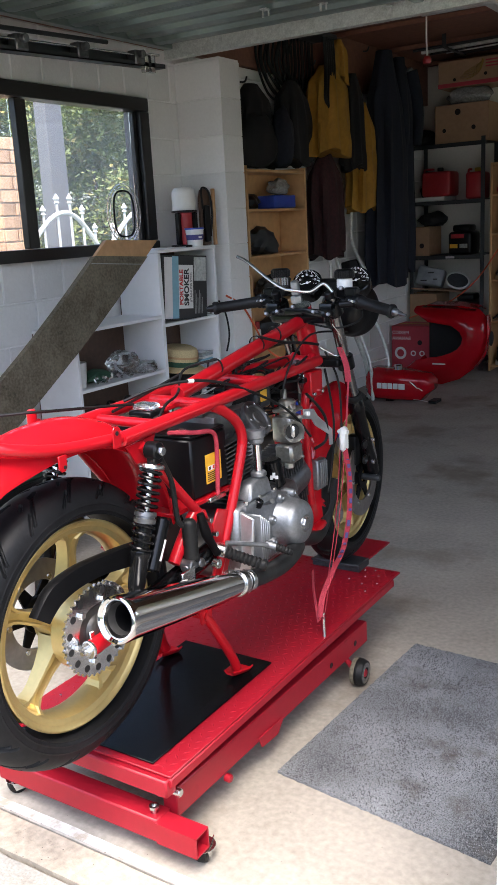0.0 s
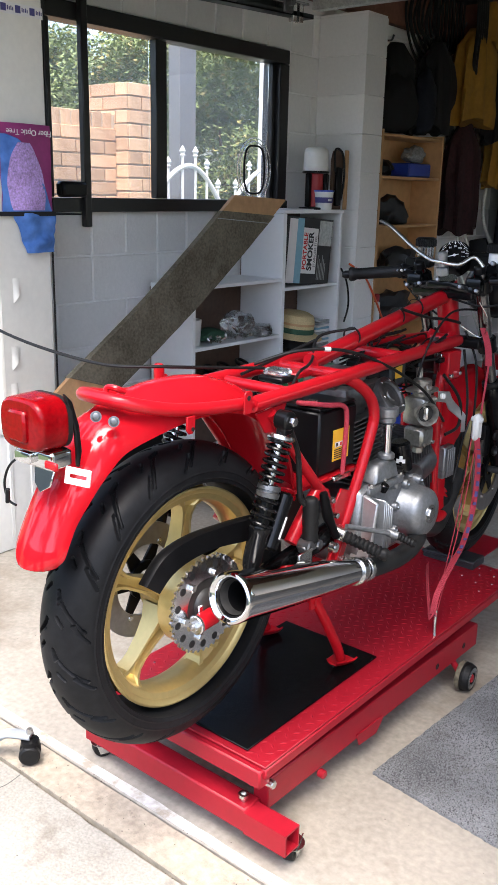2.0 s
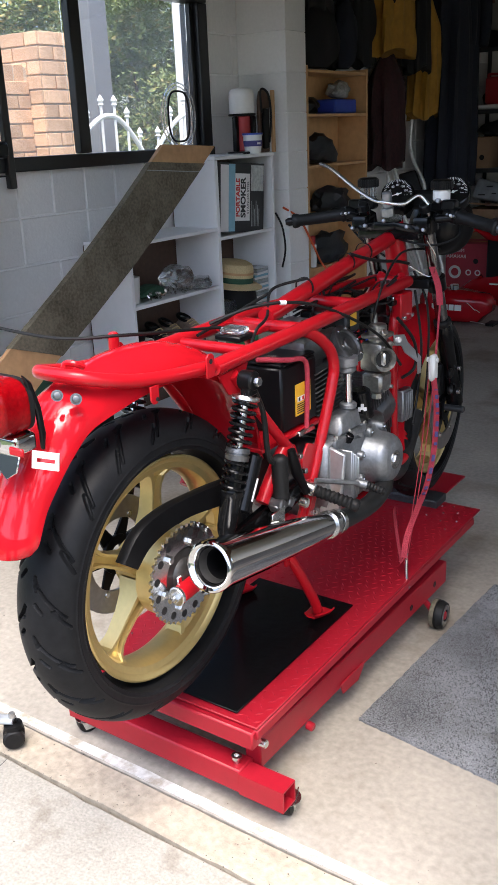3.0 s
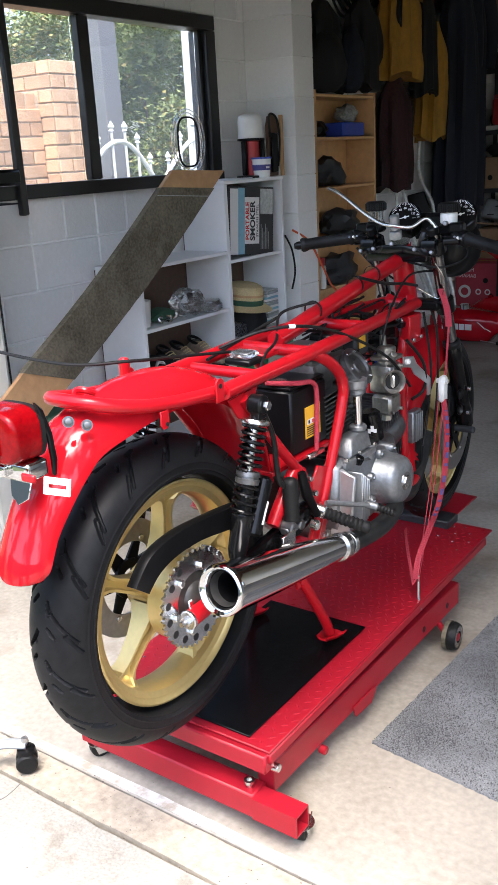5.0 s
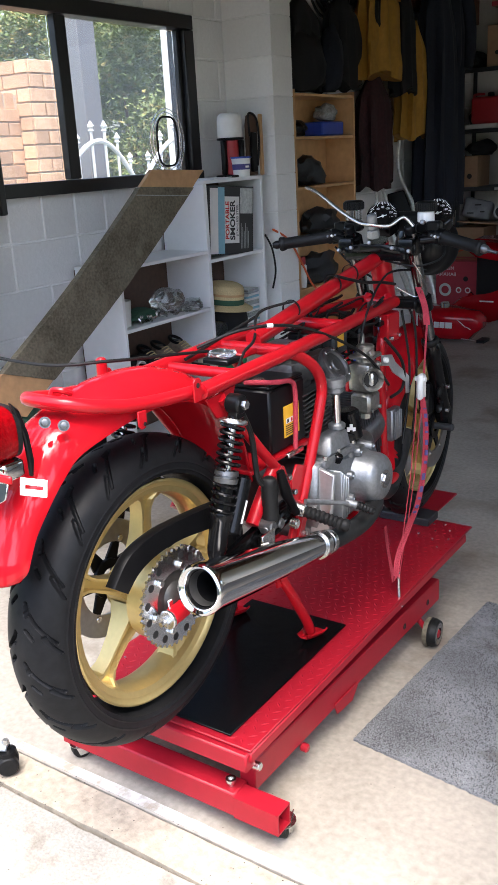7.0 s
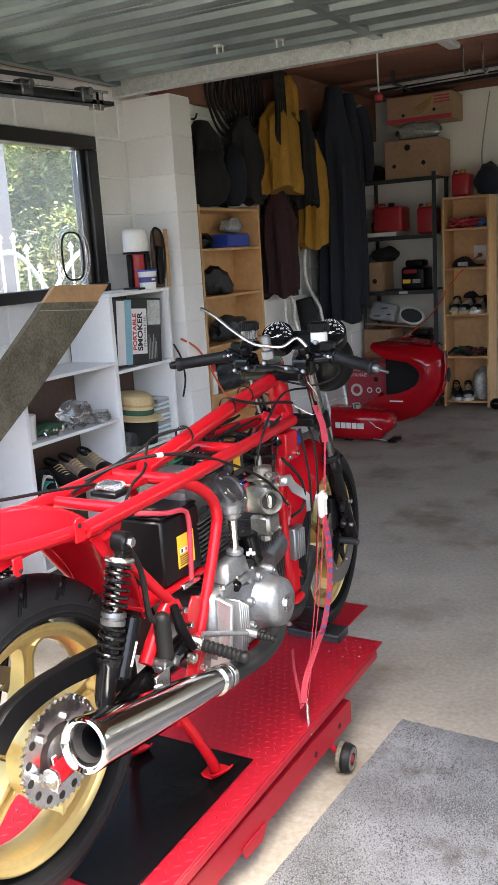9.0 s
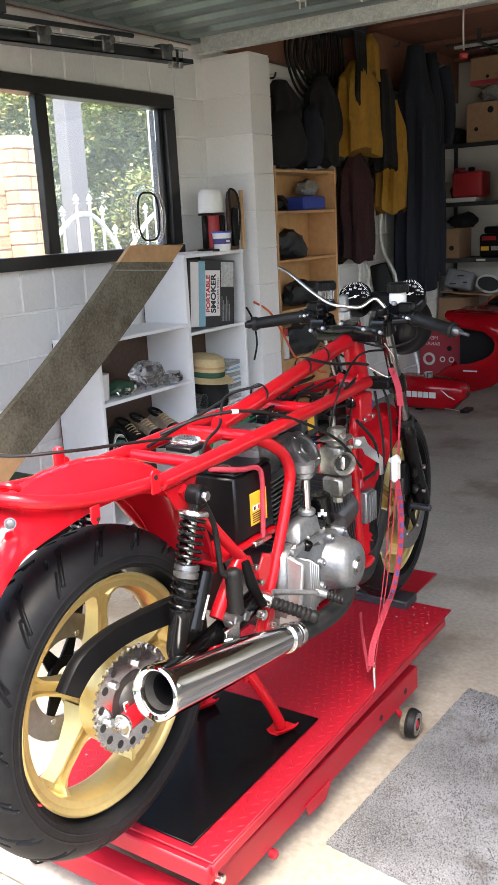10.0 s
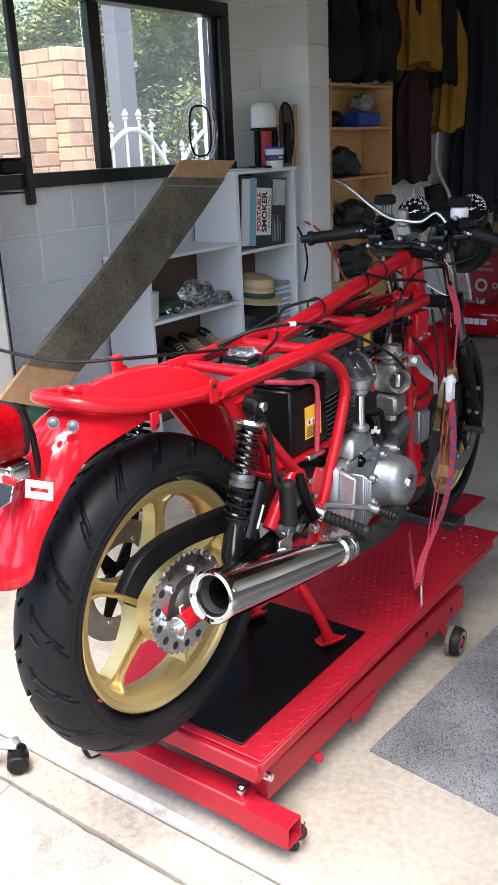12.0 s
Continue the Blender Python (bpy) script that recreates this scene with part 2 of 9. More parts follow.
    "leaf_yellow": material("yellowing_leaf", (0.26, 0.25, 0.06), 0.5, grain=3, vary=0.3, second=(0.34, 0.26, 0.08)),
    "bark": material("tree_bark", (0.10, 0.07, 0.05), 0.9, grain=30, vary=0.3, bump=0.6),
    "post_grey": material("grey_painted_post", (0.15, 0.15, 0.155), 0.6, vary=0.08),
    "fence_dark": material("dark_steel_fence", (0.10, 0.11, 0.12), 0.6, vary=0.12),
    "grass": material("lawn", (0.07, 0.10, 0.03), 0.9, grain=60, vary=0.4, bump=0.6),
    "helmet": material("scratched_grey_shell", (0.30, 0.32, 0.34), 0.35, grain=14, vary=0.35, blotch=5),
    "foil": material("crumpled_clear_bag", (0.42, 0.44, 0.43), 0.25, 0.2, grain=60, vary=0.4, bump=1.0, bump_scale=40),
    "green_bag": material("teal_lining", (0.05, 0.28, 0.25), 0.7, grain=60, vary=0.2),
    "purple_bag": material("printed_magenta_bag", (0.28, 0.035, 0.16), 0.35, vary=0.15),
    "blue_bag": material("printed_blue_bag", (0.035, 0.12, 0.42), 0.3, grain=25, vary=0.3, second=(0.10, 0.22, 0.55), bump=0.5, bump_scale=30),
    "bag_speckle": material("speckled_tree_print", (0.09, 0.09, 0.32), 0.4, grain=130, vary=0.9, second=(0.36, 0.24, 0.48)),
    "tree_rope": material("coiled_red_rope", (0.35, 0.03, 0.05), 0.85, grain=60, vary=0.3),
    "banana": material("banana_print", (0.45, 0.30, 0.05), 0.7, vary=0.15),
    "tube_light": material("dusty_white_enamel", (0.5, 0.5, 0.48), 0.5, vary=0.1),
    "drum": material("enamel_cream_white", (0.72, 0.71, 0.67), 0.35, vary=0.06, stain=(0.5, 0.46, 0.4), stain_cut=0.68),
}

# noise streaks in the mudguards' clear coat, standing in for broken-up reflections
nt = M["red_fender"].node_tree
streak, stretch, tc = nt.nodes.new("ShaderNodeTexNoise"), nt.nodes.new("ShaderNodeMapping"), nt.nodes.new("ShaderNodeTexCoord")
stretch.inputs["Scale"].default_value = (95, 30, 4)
streak.inputs["Scale"].default_value, streak.inputs["Detail"].default_value = 1.0, 4
nt.links.new(tc.outputs["Object"], stretch.inputs["Vector"])
nt.links.new(stretch.outputs["Vector"], streak.inputs["Vector"])
streak_coat, wave = nt.nodes.new("ShaderNodeMapRange"), nt.nodes.new("ShaderNodeBump")
streak_coat.inputs["From Min"].default_value, streak_coat.inputs["From Max"].default_value = 0.46, 0.54
streak_coat.inputs["To Min"].default_value, streak_coat.inputs["To Max"].default_value = 0.12, 0.9
wave.inputs["Strength"].default_value, wave.inputs["Distance"].default_value = 0.25, 0.002
nt.links.new(streak.outputs["Fac"], streak_coat.inputs["Value"])
nt.links.new(streak.outputs["Fac"], wave.inputs["Height"])
nt.links.new(streak_coat.outputs["Result"], nt.nodes["Principled BSDF"].inputs["Coat Weight"])
nt.links.new(wave.outputs["Normal"], nt.nodes["Principled BSDF"].inputs["Coat Normal"])

# ---- builders ----


def root(name, at, label, category, group="", kind=""):
    ob = new(name)
    ob.matrix_basis = Matrix.Translation(at)
    ob.empty_display_size = 0.05
    return tagged(ob, label, category, group, kind)


def place(ob):
    m = ob.matrix_basis.copy()
    while ob.parent:
        m = ob.parent.matrix_basis @ ob.matrix_parent_inverse @ m
        ob = ob.parent
    return m


def part(name, bm, mat, parent=None, label="", smooth=40):
    me = bpy.data.meshes.new(name)
    bmesh.ops.recalc_face_normals(bm, faces=bm.faces)
    bm.to_mesh(me)
    bm.free()
    me.materials.append(M[mat])
    if smooth:
        me.shade_smooth()
        me.set_sharp_from_angle(angle=radians(smooth))
    ob = new(name, me)
    if parent:
        ob.parent = parent
        ob.matrix_parent_inverse = place(parent).inverted()
    if label:
        ob["label"] = label
    return ob


def box(bm, lo, hi, bevel=0.0, m=None, segs=1):
    lo, hi = Vector(lo), Vector(hi)
    made = bmesh.ops.create_cube(bm, size=1, matrix=(m or Matrix()) @ Matrix.Translation((lo + hi) / 2) @ Matrix.Diagonal((*(hi - lo), 1)))
    if bevel:
        edges = list({e for v in made["verts"] for e in v.link_edges})
        bmesh.ops.bevel(bm, geom=edges, offset=bevel, segments=segs, affect="EDGES", profile=0.5)
    return bm


def boxed(lo, hi, bevel=0.004, m=None, segs=1):
    return box(bmesh.new(), lo, hi, bevel, m, segs)


def frame_on(ahead):
    ahead = Vector(ahead).normalized()
    side = ahead.orthogonal().normalized() if abs(ahead.z) > 0.95 else ahead.cross((0, 0, 1)).normalized()
    return side, side.cross(ahead).normalized(), ahead


def smooth_path(points, steps=6):
    pts = [Vector(p) for p in points]
    if len(pts) < 3:
        return pts
    out = []
    for i in range(len(pts) - 1):
        a, b, c, d = pts[max(i - 1, 0)], pts[i], pts[i + 1], pts[min(i + 2, len(pts) - 1)]
        for k in range(steps):
            t = k / steps
            out.append(0.5 * ((2 * b) + (c - a) * t + (2 * a - 5 * b + 4 * c - d) * t * t + (3 * b - a - 3 * c + d) * t ** 3))
    return out + [pts[-1]]


def tube(bm, points, r, segs=12, steps=6, closed_ends=True, flat=1.0):
    """A round bar along a smoothed line; r is one radius or a list along it."""
    path = smooth_path(points, steps)
    n = len(path)
    radii = [r] * n if not isinstance(r, (list, tuple)) else [float(np.interp(i / (n - 1), np.linspace(0, 1, len(r)), r)) for i in range(n)]
    side, rings = None, []
    for i, p in enumerate(path):
        ahead = (path[min(i + 1, n - 1)] - path[max(i - 1, 0)]).normalized()
        if side is None:
            side = frame_on(ahead)[0]
        side = (side - ahead * side.dot(ahead)).normalized()
        up = side.cross(ahead)
        rings.append([bm.verts.new(p + radii[i] * (math.cos(a) * side + flat * math.sin(a) * up)) for a in (2 * math.pi * k / segs for k in range(segs))])
    for a, b in zip(rings, rings[1:]):
        for k in range(segs):
            bm.faces.new((a[k], a[(k + 1) % segs], b[(k + 1) % segs], b[k]))
    if closed_ends:
        bm.faces.new(rings[0][::-1])
        bm.faces.new(rings[-1])
    return bm


def tubed(points, r, segs=12, steps=6, flat=1.0):
    return tube(bmesh.new(), points, r, segs, steps, True, flat)


def lathe(bm, profile, at, axis, segs=32, closed=False):
    """Rings of (distance along the axis, radius)."""
    side, up, ahead = frame_on(axis)
    at, rings = Vector(at), []
    for d, r in profile:
        if r < 1e-5:
            rings.append([bm.verts.new(at + d * ahead)])
        else:
            rings.append([bm.verts.new(at + d * ahead + r * (math.cos(a) * side + math.sin(a) * up)) for a in (2 * math.pi * k / segs for k in range(segs))])
    pairs = list(zip(rings, rings[1:])) + ([(rings[-1], rings[0])] if closed else [])
    for a, b in pairs:
        for k in range(segs):
            q = [a[k % len(a)], a[(k + 1) % len(a)], b[(k + 1) % len(b)], b[k % len(b)]]
            q = list(dict.fromkeys(q))
            if len(q) > 2:
                bm.faces.new(q)
    return bm


def turned(profile, at, axis, segs=32, closed=False):
    return lathe(bmesh.new(), profile, at, axis, segs, closed)


def rod(bm, a, b, r, segs=16, bevel=0.0):
    a, b = Vector(a), Vector(b)
    d = (b - a).length
    c = min(bevel, r * 0.6, d * 0.3)
    prof = [(0, 0), (0, r - c), (c, r), (d - c, r), (d, r - c), (d, 0)] if c else [(0, 0), (0, r), (d, r), (d, 0)]
    return lathe(bm, prof, a, b - a, segs)


def rodded(a, b, r, segs=16, bevel=0.0):
    return rod(bmesh.new(), a, b, r, segs, bevel)


def plate(bm, outline, thick, bevel=0.0):
    """A flat plate from corners in space, thickened along its normal."""
    vs = [bm.verts.new(Vector(p)) for p in outline]
    f = bm.faces.new(vs)
    f.normal_update()
    nrm = f.normal.copy()
    made = bmesh.ops.extrude_face_region(bm, geom=[f])
    bmesh.ops.translate(bm, verts=[v for v in made["geom"] if isinstance(v, bmesh.types.BMVert)], vec=nrm * thick)
    if bevel:
        bmesh.ops.bevel(bm, geom=list({e for v in vs for e in v.link_edges} | {e for g in made["geom"] if isinstance(g, bmesh.types.BMEdge) for e in [g]}),
                        offset=bevel, segments=1, affect="EDGES")
    return bm


def plated(outline, thick, bevel=0.0):
    return plate(bmesh.new(), outline, thick, bevel)


def sheet(bm, grid, closed=False, thick=0.0):
    """A skin through rows of points; thickened where asked."""
    rows = [[bm.verts.new(Vector(p)) for p in row] for row in grid]
    for a, b in zip(rows, rows[1:]):
        for k in range(len(a) if closed else len(a) - 1):
            bm.faces.new((a[k], a[(k + 1) % len(a)], b[(k + 1) % len(a)], b[k]))
    if thick:
        bmesh.ops.recalc_face_normals(bm, faces=bm.faces)
        bmesh.ops.solidify(bm, geom=bm.faces[:], thickness=thick)
    return bm


def words(text, size, mat, parent, m, name="lettering", depth=0.0006, bold=0.0):
    cu = bpy.data.curves.new(name, "FONT")
    cu.body, cu.size, cu.extrude, cu.align_x, cu.align_y, cu.offset = text, size, depth, "CENTER", "CENTER", bold
    tmp = bpy.data.objects.new(name, cu)
    scene.collection.objects.link(tmp)
    deps = bpy.context.evaluated_depsgraph_get()
    me = bpy.data.meshes.new_from_object(tmp.evaluated_get(deps))
    bpy.data.objects.remove(tmp)
    bpy.data.curves.remove(cu)
    me.name = name
    me.materials.clear()
    me.materials.append(M[mat])
    me.transform(m)
    ob = new(name, me)
    ob.parent = parent
    ob.matrix_parent_inverse = place(parent).inverted()
    return ob


def axes(at, right, up):
    """A matrix with its x along right, its y along up."""
    x = Vector(right).normalized()
    z = x.cross(Vector(up)).normalized()
    y = z.cross(x)
    return Matrix.Translation(at) @ Matrix((x, y, z)).transposed().to_4x4()


rnd = random.Random(4)

# ---- the garage ----
# RIGHT is set wide to take in an added, unseen second opening.
W, BACK, RIGHT, TOP = -1.924, 7.62, 4.50, 2.72
WIN = (1.885, 3.475, 1.285, 2.083)     # the window's opening: y from, y to, z from, z to


def structure(name, bm, mat, label, category, smooth=0):
    return tagged(part(name, bm, mat, None, label, smooth), label, category, "", "structure")


ground = bmesh.new()
bmesh.ops.create_grid(ground, x_segments=40, y_segments=40, size=300)
bmesh.ops.translate(ground, verts=ground.verts[:], vec=(0, 0, -0.09))
structure("ground", ground, "grass", "dry grass of the yard around the garage", "ground")
structure("floor", boxed((-2.1, 0.713, -0.085), (RIGHT + 0.2, BACK + 0.2, 0.0), 0.003), "concrete", "stained grey concrete garage floor slab", "floor")


def jagged_slab(y0, y1, x0, x1, z, wave, seed):
    """A slab whose edge at y1 runs a little uneven, as a worn saw joint does."""
    bm, r = bmesh.new(), random.Random(seed)
    xs = np.linspace(x0, x1, 160)
    far = [(x, y1 + wave * (noise.noise((x * 3, seed, 0)) + 0.6 * noise.noise((x * 17, seed, 3)))) for x in xs]
    near = [(x, y0 + wave * (noise.noise((x * 3, seed + 9, 0)) + 0.6 * noise.noise((x * 15, seed, 5)))) for x in xs]
    sheet(bm, [[(x, y, z) for x, y in near], [(x, y, z) for x, y in far]])
    lows = [[(x, y, z) for x, y in far], [(x, y, z - 0.06) for x, y in far]]
    sheet(bm, lows)
    sheet(bm, [[(x, y, z) for x, y in near], [(x, y, z - 0.06) for x, y in near]])
    bmesh.ops.remove_doubles(bm, verts=bm.verts[:], dist=1e-5)
    return bm


structure("pavement", jagged_slab(0.609, 0.707, -2.4, 5.0, -0.003, 0.006, 2), "threshold", "weathered concrete threshold strip before the garage", "threshold")
structure("driveway", jagged_slab(-6.0, 0.599, -2.4, 5.0, -0.005, 0.006, 5), "driveway", "sunlit pale concrete driveway with a worn joint", "driveway")
structure("joint_filler", boxed((-2.4, -6.0, -0.08), (5.0, 0.712, -0.022), 0), "pipe_black", "dark dirt in the driveway's joints", "joint")
structure("edge_paint", jagged_slab(0.716, 0.742, -2.05, 4.4, 0.0012, 0.004, 8), "slab_paint", "worn white paint along the edge of the garage slab", "paint")
structure("crack", tubed([(-0.474, 0.60, -0.006), (-0.468, 0.555, -0.006), (-0.476, 0.51, -0.006), (-0.463, 0.45, -0.006), (-0.470, 0.38, -0.006), (-0.455, 0.25, -0.006), (-0.47, 0.0, -0.006)], 0.0015, 6, 5), "pipe_black", "thin dark crack across the driveway slab", "crack")

ws = bmesh.new()
X0, X1 = W - 0.14, W - 0.006
for lo, hi in (((X0, 0.55, 0), (X1, WIN[0], 2.36)), ((X0, WIN[1], 0), (X1, BACK, 2.36)),
               ((X0, WIN[0], 0), (X1, WIN[1], WIN[2])), ((X0, WIN[0], WIN[3]), (X1, WIN[1], 2.36))):
    box(ws, lo, hi)
wall_west = structure("wall_west", ws, "mortar", "white-painted concrete block wall with raked joints", "wall")
structure("wall_plate", boxed((X0, 0.55, 2.362), (W + 0.03, BACK, TOP), 0.004), "ceiling", "brown timber plate on top of the block wall", "wall plate")
structure("wall_north", boxed((X0, BACK, 0), (RIGHT + 0.12, BACK + 0.12, TOP + 0.1), 0), "cream", "cream-painted rear wall of the garage", "wall")
# Unseen side wall; its opening is added to light the garage's back.
we = bmesh.new()
for lo, hi in (((RIGHT, 0.75, 0), (RIGHT + 0.12, 5.0, TOP + 0.1)), ((RIGHT, 7.3, 0), (RIGHT + 0.12, BACK, TOP + 0.1)), ((RIGHT, 5.0, 0), (RIGHT + 0.12, 7.3, 0.8)), ((RIGHT, 5.0, 2.35), (RIGHT + 0.12, 7.3, TOP + 0.1))):
    box(we, lo, hi)
structure("wall_east", we, "cream", "unseen cream-painted side wall with an opening added to light the rear", "wall")
# Unseen wall, added to cut low sky light and darken reflections.
structure("sky_screen", boxed((-14.0, -10.2, -0.09), (14.0, -10.0, 3.4), 0), "render_grey", "unseen plain wall added across the driveway to screen low sky", "wall")
structure("pier_east", boxed((0.921, 0.60, -0.01), (1.22, 0.748, TOP + 0.1), 0.008), "white_paint", "white-painted pier between the garage opening and an added second one", "pier")
# A second opening, unseen, is added beyond pier_east to let in light.
structure("pier_added", boxed((4.25, 0.60, -0.01), (4.62, 0.748, TOP + 0.1), 0.008), "white_paint", "unseen white-painted pier beside a garage opening", "pier")
structure("pier_west", boxed((-2.25, 0.60, -0.01), (-1.80, 0.748, TOP + 0.1), 0.008), "white_paint", "unseen white-painted pier beside a garage opening", "pier")
# The added opening's lintel sits high so that more light enters.
structure("lintel", boxed((1.22, 0.60, 2.58), (4.25, 0.748, TOP + 0.1), 0.006), "white_paint", "white-painted lintel over the unseen second opening, added to admit light", "lintel")
structure("lintel", boxed((-1.80, 0.60, 2.36), (0.921, 0.748, TOP + 0.1), 0.006), "white_paint", "white-painted lintel over the garage opening", "lintel")
structure("ceiling", boxed((X0, 0.55, TOP), (RIGHT + 0.12, BACK + 0.12, TOP + 0.08), 0), "ceiling", "dark brown boarded garage ceiling", "ceiling")
for yj in np.arange(1.2, BACK, 0.9):
    structure("ceiling_batten", boxed((X0 + 0.15, yj, TOP - 0.035), (RIGHT, yj + 0.06, TOP - 0.002), 0.003), "ceiling", "brown ceiling batten", "batten")

# the blockwork column against the wall
col = structure("column", boxed((W + 0.002, 3.774, 0), (-1.619, 3.971, 2.30), 0), "block", "white-painted block column against the wall", "column")

# ---- window ----
win = tagged(root("window_1", (W, 2.69, 1.285), "black aluminium sliding window with three panes", "window", "", "structure"))


def bar(name, lo, hi, bevel=0.004):
    return part(name, boxed(lo, hi, bevel), "black_frame", win)


fx0, fx1 = W - 0.07, W + 0.03
bar("window_frame", (fx0, WIN[0], 2.020), (fx1, WIN[1], 2.088))
bar("window_sill", (fx0, WIN[0], 1.278), (fx1 + 0.012, WIN[1], 1.335))
bar("window_frame", (fx0, WIN[0], 1.337), (fx1, WIN[0] + 0.02, 2.018))
bar("window_frame", (fx0, 3.399, 1.337), (fx1, WIN[1], 2.018))
bar("mullion", (fx0 + 0.045, 2.505, 1.337), (fx1 - 0.012, 2.548, 2.018))
bar("mullion", (fx0 + 0.030, 2.551, 1.337), (fx1 - 0.030, 2.592, 2.018))
bar("sash_stile", (fx0, 3.372, 1.337), (fx1 - 0.03, 3.397, 2.018))
part("bar", boxed((fx1 + 0.002, 2.038, 1.215), (fx1 + 0.035, 2.074, 2.205), 0.005), "black_frame", win, "black steel bar bolted across the window")
part("latch", boxed((fx1 + 0.004, 1.90, 1.337), (fx1 + 0.06, 2.034, 1.40), 0.012), "black_plastic", win)
for a, b in ((1.905, 2.504), (2.593, 3.371)):
    g = part("pane", boxed((W - 0.032, a, 1.335), (W - 0.028, b, 2.019), 0), "glass", win)
    g.visible_shadow = False


# ---- outside the window ----
def leafy(name, at, size, count, label, seed, yellow=0.15, trunk=True):
    r = random.Random(seed)
    at = Vector(at)
    tree = root(name, at, label, "tree" if trunk else "shrub", "garden trees")
    if trunk:
        bm = bmesh.new()
        tube(bm, [at, at + Vector((0.05, 0.05, size[2] * 0.3)), at + Vector((0, 0.1, size[2] * 0.62))], [0.10, 0.07, 0.03], 10)
        for k in range(7):
            a, h = r.uniform(0, 6.28), size[2] * r.uniform(0.25, 0.5)
            tube(bm, [at + Vector((0, 0.05, h)), at + Vector((size[0] * 0.3 * math.cos(a), size[1] * 0.3 * math.sin(a), h + size[2] * 0.15)),
                      at + Vector((size[0] * 0.6 * math.cos(a), size[1] * 0.6 * math.sin(a), h + size[2] * 0.28))], [0.04, 0.025, 0.008], 7, 4)
        part("trunk", bm, "bark", tree)
    clumps = [at + Vector((r.gauss(0, 0.42) * size[0], r.gauss(0, 0.42) * size[1], size[2] * r.uniform(0.12, 1.0))) for _ in range(70)]
    for nm, mt, share in (("crown", "leaf", 1 - yellow), ("blossom", "leaf_yellow", yellow)):
        verts, faces = [], []
        for k in range(int(1.9 * count * share)):
            c = clumps[r.randrange(len(clumps))] if mt == "leaf" else clumps[r.randrange(len(clumps) // 3)]
            p = c + Vector((r.gauss(0, 0.16), r.gauss(0, 0.16), r.gauss(0, 0.13)))
            d = Vector((r.uniform(-1, 1), r.uniform(-1, 1), r.uniform(-0.7, 0.5))).normalized()
            s = d.cross((r.random(), r.random(), 1)).normalized()
            ln, wd = r.uniform(0.045, 0.085), r.uniform(0.014, 0.026)
            up = d.cross(s) * wd * 0.5
            i = len(verts)
            verts += [p, p + d * ln * 0.5 + s * wd + up, p + d * ln, p + d * ln * 0.5 - s * wd + up]
            faces += [(i, i + 1, i + 2), (i, i + 2, i + 3)]
        me = bpy.data.meshes.new(nm)
        me.from_pydata(verts, [], faces)
        me.materials.append(M[mt])
        ob = new(nm, me)
        ob.parent, ob.matrix_parent_inverse = tree, place(tree).inverted()
        tagged(ob, kind="stuff")
    return tree


leafy("tree", (-5.9, 7.6, -0.09), (1.25, 1.1, 3.3), 24000, "dense green garden tree with small leaves", 3, 0.06)
leafy("tree", (-7.6, 6.3, -0.09), (1.5, 1.4, 3.1), 20000, "dense green garden tree with dry tips", 5, 0.12)
leafy("tree", (-8.2, 4.3, -0.09), (1.6, 1.5, 3.0), 20000, "grey-green garden tree above the brick fence", 8, 0.2)
leafy("tree", (-10.5, 8.5, -0.09), (2.6, 2.6, 3.4), 22000, "far dense green garden tree", 13, 0.05)
leafy("tree", (-8.6, 9.6, -0.09), (2.2, 2.2, 3.4), 18000, "far dense green garden tree", 14, 0.05)
leafy("shrub", (-5.0, 7.0, -0.09), (0.45, 0.7, 1.75), 3000, "yellow-green flowering shrub beside the gate", 11, 0.5, False)

fence = root("steel_fence", (-6.6, 7.0, -0.09), "dark grey sheet steel garden fence", "fence")
for k in range(14):
    part("panel", boxed((-7.6 + k * 0.26, 8.9 - k * 0.02, -0.09), (-7.35 + k * 0.26, 8.93 - k * 0.02, 1.75), 0.006), "fence_dark", fence)
post = structure("veranda_post", boxed((-3.95, 4.66, -0.09), (-3.83, 4.845, 3.2), 0.006), "post_grey", "grey-painted square steel veranda post", "post")
structure("downpipe", boxed((-3.72, 5.46, -0.09), (-3.58, 5.72, 3.2), 0.02), "white_paint", "cream-painted square downpipe outside the window", "downpipe")

gate = root("garden_gate", (-3.5, 4.6, -0.09), "white wrought-iron garden gate with arched rails", "gate")


def gate_leaf(y0, y1, z_low, z_high, flip):
    n = 3
    pts = [(-3.5, y0 + (y1 - y0) * t, z_low + (z_high - z_low) * (math.sin(t * math.pi / 2) if not flip else math.cos(t * math.pi / 2))) for t in np.linspace(0, 1, 9)]
    part("arch", tubed(pts, 0.018, 8), "white_paint", gate)
    part("rail", tubed([(-3.5, y0, 0.25), (-3.5, y1, 0.25)], 0.016, 8), "white_paint", gate)
    for k in range(n):
        t = (k + 0.5) / n
        y = y0 + (y1 - y0) * t
        top = z_low + (z_high - z_low) * (math.sin(t * math.pi / 2) if not flip else math.cos(t * math.pi / 2)) + 0.075
        bm = rodded((-3.5, y, -0.09), (-3.5, y, top), 0.010, 8)
        lathe(bm, [(0, 0.0), (0.005, 0.022), (0.018, 0.012), (0.035, 0.024), (0.075, 0.0)], (-3.5, y, top), (0, 0, 1), 8)
        part("spike_bar", bm, "white_paint", gate)


gate_leaf(3.98, 4.42, 1.24, 1.55, False)
gate_leaf(4.42, 4.80, 1.24, 1.55, True)
gate_leaf(4.86, 5.35, 1.24, 1.56, False)

